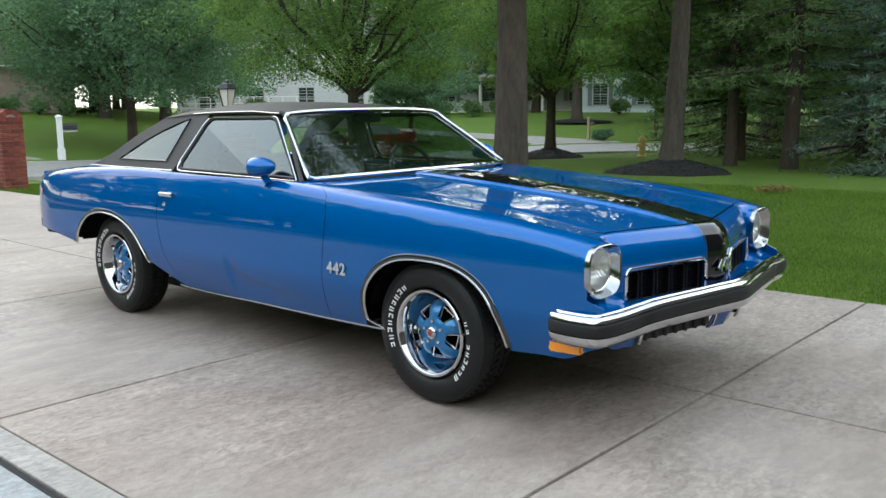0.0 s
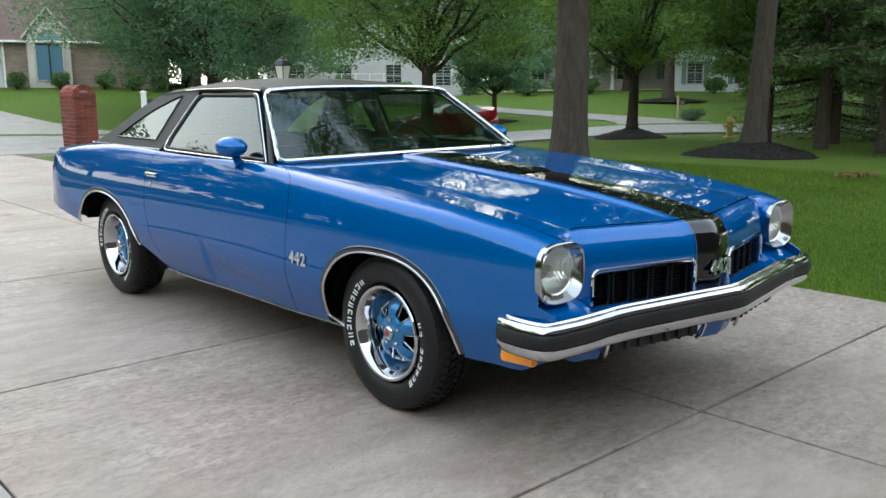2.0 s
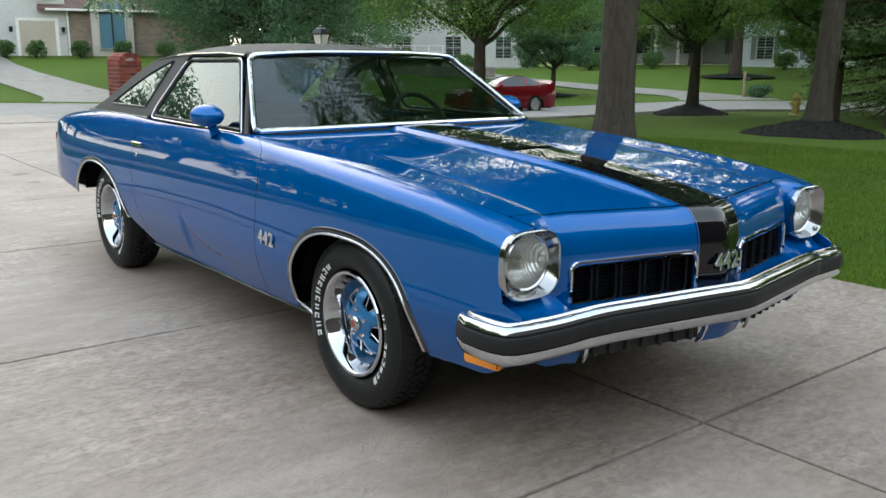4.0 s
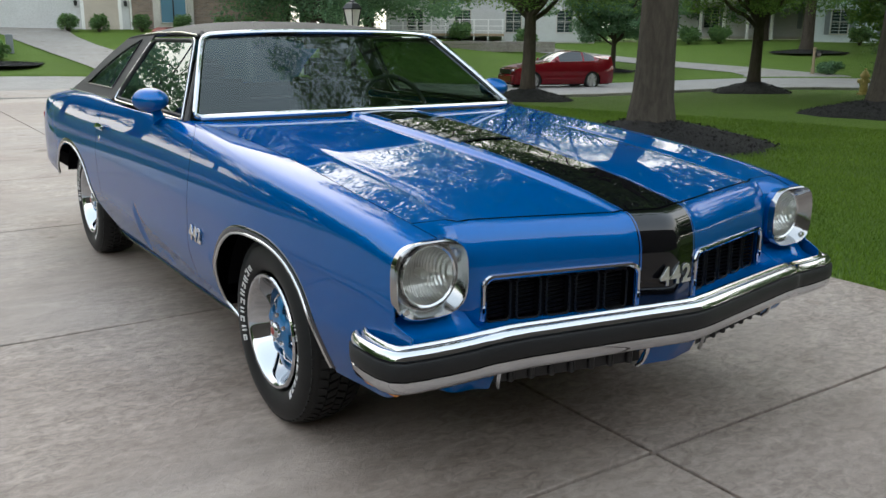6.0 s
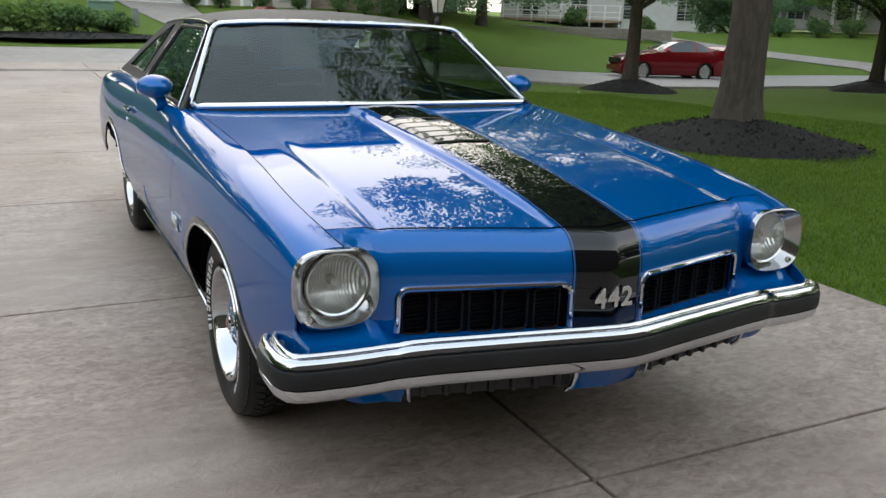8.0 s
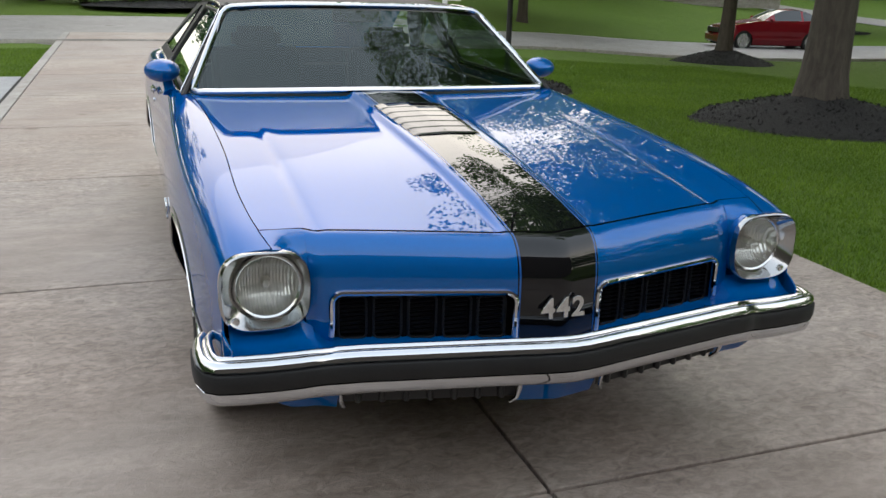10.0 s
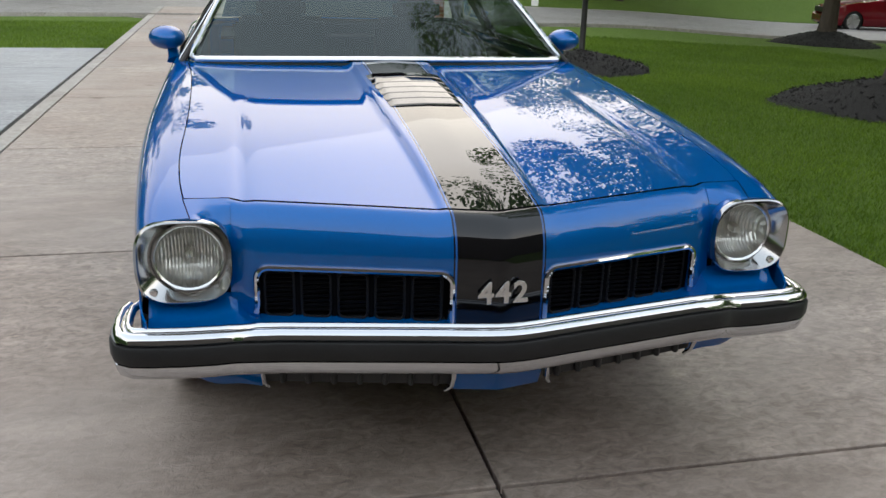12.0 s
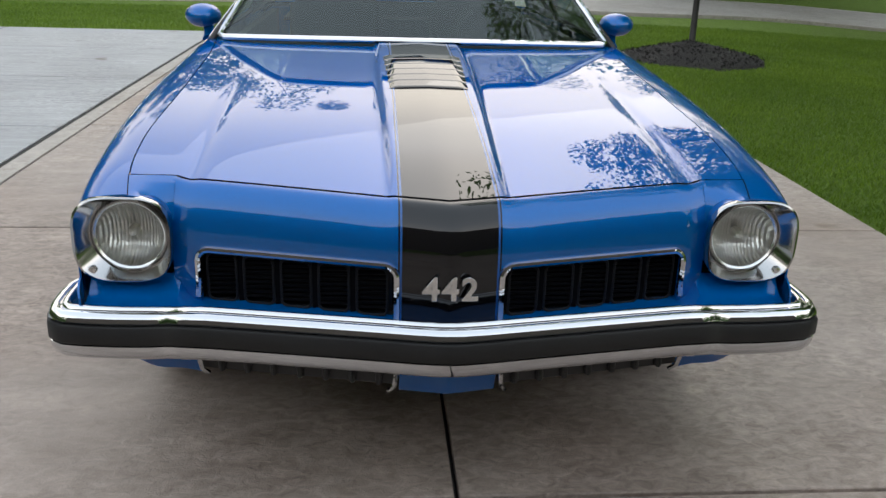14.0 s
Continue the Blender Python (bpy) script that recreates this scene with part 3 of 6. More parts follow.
# ---------- headlights ----------
for s in (-1, 1):
    cx, cz = 0.777, 0.697
    hl = thing("headlight", "", "")
    hl.parent = car
    for key in ("label", "category"):
        if key in hl:
            del hl[key]
    hl["label"] = "round sealed-beam lamp in a squared chrome bezel"
    prof = [(0.106, 0.100, -0.70, 0.07), (0.109, 0.100, -0.77, 0.066), (0.112, 0.102, -0.81, 0.064), (0.112, 0.103, -0.838, 0.062)]
    verts, faces = [], []
    for w, h, y, r in prof:
        for px, pz in rounded(w, h, r, 6):
            verts.append((s * (cx + px - (0.115 - w) * 0.35), y + 0.008 + 0.05 * max(0, px), cz + pz - (h - 0.105) * 0.6))
    m = len(verts) // len(prof)
    for i in range(len(prof) - 1):
        for j in range(m):
            k = (j + 1) % m
            q = (i * m + j, i * m + k, (i + 1) * m + k, (i + 1) * m + j)
            faces.append(q if s < 0 else q[::-1])
    part("housing", (verts, faces), PAINT, hl)
    # chrome bezel: squared ring that dips to a round hole
    verts, faces = [], []
    n = 56
    for ring in range(6):
        for j in range(n):
            a = 2 * math.pi * j / n
            c_, s_ = math.cos(a), math.sin(a)
            sq = 1 / (abs(c_ / 0.1155) ** 3.2 + abs(s_ / 0.106) ** 3.2) ** (1 / 3.2)
            r = [sq + 0.001, sq + 0.001, sq - 0.003, sq - 0.007, 0.6 * 0.088 + 0.4 * (sq - 0.009), 0.0875][ring]
            y = [-0.826, -0.846, -0.850, -0.843, -0.820, -0.806][ring]
            px = r * c_ - 0.011 * max(0, ring - 1) / 4
            verts.append((s * (cx + px), y + 0.02 * max(0, px), cz + r * s_ + 0.002 * max(0, ring - 1) / 4))
    for i in range(5):
        for j in range(n):
            k = (j + 1) % n
            q = (i * n + j, i * n + k, (i + 1) * n + k, (i + 1) * n + j)
            faces.append(q if s < 0 else q[::-1])
    part("bezel", (verts, faces), BEZEL, hl, "chrome headlight bezel")
    lampm = Matrix.Translation((s * (cx - 0.011), -0.806, cz + 0.002)) @ Matrix.Diagonal((1.075, 1.0, 1.075, 1))
    part("retaining_ring", moved(lathe([(0.083, 0.004), (0.083, -0.006), (0.079, -0.010), (0.075, -0.006), (0.075, 0.006)], 48, "y"), lampm), BRIGHT, hl)
    part("reflector", moved(lathe([(0.075, -0.002), (0.070, 0.02), (0.055, 0.045), (0.03, 0.062), (0.012, 0.066), (0.0, 0.066)], 48, "y"), lampm), REFLECTOR, hl, "bright reflector bowl")
    part("bulb_shield", moved(lathe([(0.0, 0.018), (0.009, 0.019), (0.012, 0.026), (0.012, 0.05)], 24, "y"), lampm), REFLECTOR, hl)

    def lens_pt(u, v):
        r = 0.0755 * v
        a = 2 * math.pi * u
        x, z = r * math.cos(a), r * math.sin(a)
        flute = 0.00022 * math.cos(x * 420) * (1 if v < 0.97 else 0)
        return (x, -0.004 - 0.020 * (1 - v * v) + flute, z)
    part("lens", moved(grid(lens_pt, [i / 96 for i in range(97)], [i / 28 for i in range(1, 29)] and [0.001] + [i / 28 for i in range(1, 29)]), lampm), LENS, hl, "fluted clear lens")
    part("adjuster", moved(lathe([(0.0, -0.006), (0.009, -0.005), (0.011, 0.0), (0.011, 0.004)], 16, "y"), Matrix.Translation((s * (cx + 0.077), -0.838, cz - 0.078))), BRIGHT, hl)

# ---------- front bumper, filler, valance ----------
half = [(0.930, -0.70, -0.012), (0.945, -0.74, -0.012), (0.947, -0.80, -0.012), (0.944, -0.86, -0.012), (0.930, -0.905, -0.012), (0.900, -0.928, -0.012), (0.85, -0.938, -0.012), (0.77, -0.946, -0.012), (0.70, -0.950, -0.011), (0.672, -0.954, -0.008), (0.648, -0.966, -0.002), (0.628, -0.978, 0.003), (0.605, -0.985, 0.005), (0.55, -0.993, 0.006), (0.4, -1.022, 0.007), (0.2, -1.060, 0.008), (0.08, -1.083, 0.008), (0.03, -1.0905, 0.008)]
half = [(x * 1.012, y, z) for x, y, z in half]
bpath = [(-x, y, z) for x, y, z in half] + [(0, -1.092, 0.008)] + half[::-1]
front_bumper = part("front_bumper", join(
    sweep(bpath, [(-0.048, 0.548), (-0.046, 0.560), (-0.042, 0.564), (-0.035, 0.565), (-0.031, 0.562), (-0.028, 0.554), (-0.024, 0.553), (-0.020, 0.558), (-0.013, 0.560), (-0.004, 0.556), (0.002, 0.548), (0.005, 0.538), (0.0, 0.531)]),
    sweep(bpath, [(0.0, 0.531), (0.0, 0.482)]),
    sweep(bpath, [(0.0, 0.482), (0.006, 0.478), (0.005, 0.464), (-0.002, 0.447), (-0.014, 0.438), (-0.04, 0.434), (-0.07, 0.434)])), CHROME, car, "chrome bumper with a vee-shaped nose", smooth=50, thick=0.004)
part("rubber_strip", sweep(bpath, [(0.001, 0.531), (0.007, 0.530), (0.0095, 0.526), (0.010, 0.506), (0.0095, 0.487), (0.007, 0.483), (0.001, 0.482)], True), RUBBER, front_bumper, "black rubber impact strip")


def filler(u, v):
    x = 0.87 * (2 * u - 1)
    a = abs(x)
    yb = -1.085 + 0.105 * min(a, 0.62) / 0.62 if a < 0.62 else -0.98 + 0.05 * sstep(0.62, 0.75, a) + 0.03 * sstep(0.8, 0.93, a)
    y0 = nose_y(x) + 0.02 if a < 0.66 else -0.80
    z0 = 0.540 + 0.056 * sstep(0.615, 0.66, a)
    z1 = 0.556 - 0.012 * sstep(0.6, 0.68, a)
    return (x, y0 + (yb + 0.032 - y0) * v, z0 + (z1 - z0) * v - 0.014 * math.sin(math.pi * v))


part("bumper_filler", grid(filler, [i / 80 for i in range(81)], [i / 8 for i in range(9)], True), PAINT, car, thick=0.004)


def valance(u, v):
    x = 0.93 * (2 * u - 1)
    a = abs(x)
    y = -1.045 + 0.13 * min(a, 0.62) / 0.62 + 0.02 * sstep(0.62, 0.9, a)
    return (x, y + 0.05 * v, 0.455 - 0.098 * v + 0.010 * v * sstep(0.60, 0.66, a) + 0.06 * v * sstep(0.70, 0.85, a))


vx = [i / 96 for i in range(97)]
part("valance", grid(valance, vx, [i / 6 for i in range(7)], True, lambda i, j: abs(0.93 * (vx[i] + vx[i + 1] - 1)) < 0.125 or 0.60 < abs(0.93 * (vx[i] + vx[i + 1] - 1)) < 0.78), PAINT, car, "blue lower valance", thick=0.006)
for s in (-1, 1):
    lg = part("lower_grille", grid(lambda u, v: (s * (0.125 + 0.475 * u), valance(0.5 + (0.125 + 0.475 * u) / 1.86, 0)[1] + 0.034, 0.380 + 0.080 * v), [0, 1], [0, 1], s < 0), GRILLE_BLACK, car, "black lower air intake")
    for k in range(7):
        x = 0.165 + 0.064 * k
        y = valance(0.5 + x / 1.86, 0)[1]
        part("fin", box(min(s * (x - 0.009), s * (x + 0.009)), max(s * (x - 0.009), s * (x + 0.009)), y + 0.018, y + 0.045, 0.377, 0.455), GRILLE_BLACK, lg, bevel=0.012)
    for x in (0.125, 0.60):
        y = valance(0.5 + x / 1.86, 0)[1]
        part("chrome_edge", tube([(s * x, y - 0.004, 0.458), (s * x, y + 0.004, 0.415), (s * (x + (0.004 if x < 0.3 else -0.004)), y + 0.014, 0.385), (s * (x + (0.016 if x < 0.3 else -0.016)), y + 0.030, 0.366)], 0.006, 6), CHROME, lg)
    lampb = bmesh.new()
    bmesh.ops.create_cube(lampb, size=1, matrix=Matrix.Translation((s * 0.861, -0.723, 0.390)) @ Matrix.Rotation(radians(-s * 8), 4, "Z") @ Matrix.Diagonal((0.03, 0.146, 0.052, 1)))
    bmesh.ops.bevel(lampb, geom=lampb.edges[:], offset=0.007, segments=2, affect="EDGES")
    part("marker_lamp", lampb, AMBER, car, "amber side marker lamp")

# ---------- greenhouse ----------
def gx(z):
    return 0.862 - (z - 0.97) * 0.676


RZ = spline([(1.25, 1.340), (1.30, 1.346), (1.42, 1.360), (1.6, 1.376), (1.9, 1.388), (2.3, 1.382), (2.6, 1.345), (2.9, 1.26)])


def roof_pt(u, v):
    """u across from -1 to 1, v from the windshield's header to the rear glass."""
    y_side = 1.335 + 1.16 * v
    y_mid = 1.275 + 1.345 * v
    a = abs(u)
    y = y_mid + (y_side - y_mid) * a**2.2
    zrail = spline([(1.3, 1.322), (1.6, 1.328), (2.1, 1.322), (2.5, 1.295)])(y)
    z = zrail + (RZ(y) - zrail) * (1 - a**2.6)
    return (u * (gx(zrail) + 0.012), y, z)


part("vinyl_roof", grid(roof_pt, [-1 + i / 14 for i in range(29)], [i / 24 for i in range(25)]), VINYL, car, "black grained vinyl roof", thick=0.012)


def shield_pt(u, v):
    a = abs(u)
    bx, by, bz = u * 0.822, 0.775 + 0.12 * a**2, 0.992 - 0.012 * a**2
    t = roof_pt(u, 0)
    k = v
    x = bx + (t[0] * 0.985 - bx) * k
    y = by + (t[1] - 0.012 - by) * k
    z = bz + (t[2] - 0.012 - bz) * k + 0.005 * math.sin(math.pi * k)
    return (x, y, z)


shield = part("windshield", grid(shield_pt, [-1 + i / 12 for i in range(25)], [i / 12 for i in range(13)]), GLASS, car, "tinted windshield")
shield.visible_shadow = False
rim = [shield_pt(-0.965 + 1.93 * i / 24, 0) for i in range(25)] + [shield_pt(0.99, 0.02)] + [shield_pt(1, i / 12) for i in range(1, 12)] + [shield_pt(0.985, 0.975)] + [shield_pt(0.95 - 1.9 * i / 24, 1) for i in range(25)] + [shield_pt(-0.985, 0.975)] + [shield_pt(-1, 1 - i / 12) for i in range(1, 12)] + [shield_pt(-0.99, 0.02)]
part("windshield_trim", tube([(x, y - 0.006, z + 0.004) for x, y, z in rim], 0.0135, 8, True, up=(0, 1, 0)), CHROME, shield, "chrome windshield moulding")
part("cowl", grid(lambda u, v: (u * 0.80, hood_rear(u * 0.8) - 0.05 + 0.12 * v, 0.962 - 0.01 * v), [-1, -0.5, 0, 0.5, 1], [0, 1]), PAINT, car, "blue cowl panel")

def soft_corners(pts, radii, n=5):
    """A closed outline with its corners rounded."""
    out = []
    for i, r in enumerate(radii):
        a, b, c = Vector(pts[i - 1]), Vector(pts[i]), Vector(pts[(i + 1) % len(pts)])
        p, q = b + (a - b).normalized() * r, b + (c - b).normalized() * r
        out += [tuple(p * (1 - t) ** 2 + b * 2 * t * (1 - t) + q * t * t) for t in (k / n for k in range(n + 1))]
    return out


for s in (-1, 1):
    P = lambda y, z, o=0.0: (s * (gx(z) + o), y, z)

    def poly(pts, o=0.0):
        return [P(y, z, o) for y, z in pts], [tuple(range(len(pts)))[:: (1 if s < 0 else -1)]]
    win = soft_corners([(0.93, 0.975), (1.36, 1.305), (2.02, 1.302), (2.10, 0.985)], (0.02, 0.05, 0.06, 0.07))
    dg = part("door_glass", poly(win), SIDE_GLASS, car, "tinted side glass", smooth=0)
    dg.visible_shadow = False
    part("window_trim", tube([P(y, z, 0.006) for y, z in win], 0.0055, 6, True, up=(1, 0, 0)), CHROME, dg, "chrome window moulding")
    part("window_seal", tube([P(1.5 + (y - 1.5) * 0.965, 1.14 + (z - 1.14) * 0.93, 0.002) for y, z in win], 0.010, 6, True, up=(1, 0, 0)), RUBBER, dg, "black rubber seal")
    # A pillar and drip rail
    part("pillar", tube([P(0.90, 0.965, -0.01), P(1.10, 1.13, -0.012), P(1.30, 1.30, -0.012), P(1.36, 1.325, -0.012)], 0.013, 8, up=(1, 0, 0)), VINYL, car)
    part("drip_rail", tube([P(1.34, 1.318, 0.014), P(1.6, 1.330, 0.014), P(2.0, 1.326, 0.014), P(2.2, 1.318, 0.012)], 0.0042, 6, up=(1, 0, 0)), BRIGHT, car, "bright drip moulding")
    # sail panel round the quarter window
    q = [(2.235, 1.036), (2.205, 1.290), (2.80, 1.036)]
    bow = [(2.205 + 0.595 * k / 8, 1.290 - 0.254 * (k / 8) + 0.030 * math.sin(math.pi * k / 8)) for k in range(1, 8)]
    outer = [(2.115, 0.985), (2.03, 1.315), (2.20, 1.325), (2.50, 1.30), (2.72, 1.20), (2.95, 1.06), (3.12, 0.985)]
    ov = outer + [q[1], q[2], q[0]]
    faces = [(0, 1, 2, 7, 9), (2, 3, 7), (3, 4, 8, 7), (4, 5, 8), (5, 6, 8), (6, 0, 9, 8)]
    sv = [P(y, z, 0.006) for y, z in ov]
    part("sail_panel", (sv, [f if s < 0 else f[::-1] for f in faces]), VINYL, car, "vinyl-covered rear roof pillar", thick=0.02, smooth=0)
    qloop = [q[0], q[1]] + bow + [q[2]]
    qg = part("quarter_glass", poly(qloop, 0.0075), SIDE_GLASS, car, "tinted quarter window", smooth=0)
    qg.visible_shadow = False
    part("window_trim", tube([P(y, z, 0.010) for y, z in qloop], 0.0045, 6, True, up=(1, 0, 0)), DARKENED_CHROME, qg, "chrome window moulding")
    belt = [P(y, 0.985, 0.008) for y in (2.12, 2.4, 2.8, 3.14)]
    part("belt_trim", tube(belt, 0.006, 6), BRIGHT, car, "bright vinyl-edge moulding")
    # mirror
    mi = thing("side_mirror", "", "")
    mi.parent = car
    mi["label"] = "body-coloured bullet mirror"
    mb = bmesh.new()
    bmesh.ops.create_uvsphere(mb, u_segments=24, v_segments=14, radius=1)
    for v in mb.verts:
        x, y, z = v.co
        y = y if y < 0 else min(y, 0.35)
        taper = 1 - 0.10 * max(0, -y)
        v.co = Vector((x * 0.078 * taper, y * 0.092, z * 0.052 * taper))
    mb.transform(Matrix.Translation((s * 0.925, 1.155, 1.046)) @ Matrix.Rotation(radians(s * -6), 4, "Z"))
    part("shell", mb, PAINT, mi)
    part("stem", tube([(s * 0.905, 1.150, 1.00), (s * 0.90, 1.135, 0.972), (s * 0.895, 1.12, 0.955)], [0.022, 0.024, 0.036], 10, flat=0.6, up=(0, 1, 0)), PAINT, mi)
    mg = [(s * 0.925 + px, 1.1885, 1.038 + pz) for px, pz in rounded(0.060, 0.038, 0.034, 6)]
    part("glass", (mg, [tuple(range(len(mg)))]), CHROME, mi, "mirror glass", smooth=0)

# rear glass, deck, tail, rear bumper
part("rear_glass", grid(lambda u, v: (u * (0.60 + 0.12 * v), roof_pt(u, 1)[1] + (3.30 - roof_pt(u, 1)[1]) * v, roof_pt(u, 1)[2] - 0.005 + (0.985 - roof_pt(u, 1)[2]) * v + 0.03 * math.sin(math.pi * v)), [-1 + i / 8 for i in range(17)], [i / 10 for i in range(11)]), REAR_GLASS, car, "tinted rear window").visible_shadow = False
part("rear_shelf", box(-0.72, 0.72, 2.6, 3.3, 0.90, 0.92), SEAT, car)
part("deck_lid", grid(lambda u, v: (u * (XG(3.0 + 1.12 * v) - 0.004), 3.0 + 1.10 * v, ZS(3.0 + 1.1 * v) + 0.02 * (1 - u * u)), [-1 + i / 10 for i in range(21)], [i / 20 for i in range(21)]), PAINT, car, thick=0.01)
part("tail_panel", grid(lambda u, v: (u * 0.765, 4.09 + 0.03 * (1 - u * u), 0.46 + 0.44 * v), [-1 + i / 10 for i in range(21)], [i / 8 for i in range(9)], True), PAINT, car, thick=0.01)
rb = [(-0.905, 3.86, 0), (-0.855, 3.98, 0), (-0.775, 4.09, 0), (-0.5, 4.15, 0), (0, 4.17, 0), (0.5, 4.15, 0), (0.775, 4.09, 0), (0.855, 3.98, 0), (0.905, 3.86, 0)][::-1]
rear_bumper = part("rear_bumper", sweep(rb, [(-0.06, 0.66), (-0.012, 0.66), (-0.004, 0.645), (-0.002, 0.60), (-0.004, 0.53), (-0.02, 0.50), (-0.06, 0.49)]), CHROME, car, "chrome rear bumper", thick=0.004)
part("rubber_strip", sweep(rb, [(-0.004, 0.575), (0.008, 0.57), (0.006, 0.515), (-0.01, 0.50)]), RUBBER, rear_bumper, "black rubber impact strip")
for s in (-1, 1):
    part("tail_marker", moved(box(-0.006, 0.006, -0.03, 0.03, -0.05, 0.05), pose(s * 0.912, 3.80, 0.75, 0, 0, s * 17)), RED_LENS, car, "red side marker")

# ---------- cabin ----------
part("dashboard", grid(lambda u, v: (u * 0.80, 0.83 + 0.36 * v, 0.955 - 0.02 * v + 0.015 * math.sin(math.pi * v) - (0.18 if v > 0.99 else 0)), [-1 + i / 8 for i in range(17)], [0, 0.2, 0.4, 0.6, 0.8, 0.9, 0.98, 1.0]), SEAT, car, "dark padded dashboard", thick=0.03)


def seat_at(x, y):
    b = bmesh.new()
    bmesh.ops.create_cube(b, size=1, matrix=Matrix.Translation((x, y, 0.58)) @ Matrix.Diagonal((0.52, 0.52, 0.16, 1)))
    bmesh.ops.create_cube(b, size=1, matrix=Matrix.Translation((x, y + 0.30, 0.82)) @ Matrix.Rotation(radians(-14), 4, "X") @ Matrix.Diagonal((0.50, 0.13, 0.52, 1)))
    bmesh.ops.create_cube(b, size=1, matrix=Matrix.Translation((x, y + 0.385, 1.12)) @ Matrix.Rotation(radians(-10), 4, "X") @ Matrix.Diagonal((0.27, 0.09, 0.13, 1)))
    bmesh.ops.bevel(b, geom=b.edges[:], offset=0.035, segments=3, affect="EDGES")
    return b


for x in (-0.38, 0.38):
    part("front_seat", seat_at(x, 1.72), SEAT, car, "dark vinyl bucket seat")
rs = bmesh.new()
bmesh.ops.create_cube(rs, size=1, matrix=Matrix.Translation((0, 2.55, 0.62)) @ Matrix.Diagonal((1.3, 0.5, 0.2, 1)))
bmesh.ops.create_cube(rs, size=1, matrix=Matrix.Translation((0, 2.82, 0.80)) @ Matrix.Rotation(radians(-16), 4, "X") @ Matrix.Diagonal((1.3, 0.14, 0.42, 1)))
bmesh.ops.bevel(rs, geom=rs.edges[:], offset=0.04, segments=3, affect="EDGES")
part("rear_seat", rs, SEAT, car, "dark vinyl rear bench")
swm = pose(0.38, 1.28, 0.945, 62, 0, 0)
ringpts = [(0.185 * math.cos(2 * math.pi * i / 40), 0.185 * math.sin(2 * math.pi * i / 40), 0) for i in range(40)]
part("steering_wheel", moved(join(tube(ringpts, 0.014, 8, True), box(-0.18, 0.18, -0.018, 0.018, -0.02, -0.008), box(-0.02, 0.02, -0.18, 0.0, -0.02, -0.008), lathe([(0, 0.005), (0.05, 0.0), (0.055, -0.03)], 20, "z")), swm), SEAT, car, "dark three-spoke steering wheel")
part("rear_view_mirror", box(-0.12, 0.12, 1.30, 1.325, 1.255, 1.315), SEAT, car, bevel=0.01)
part("headliner", grid(lambda u, v: (roof_pt(u, v)[0] * 0.97, roof_pt(u, v)[1], roof_pt(u, v)[2] - 0.03), [-1 + i / 6 for i in range(13)], [i / 8 for i in range(9)]), SEAT, car, "dark headliner")

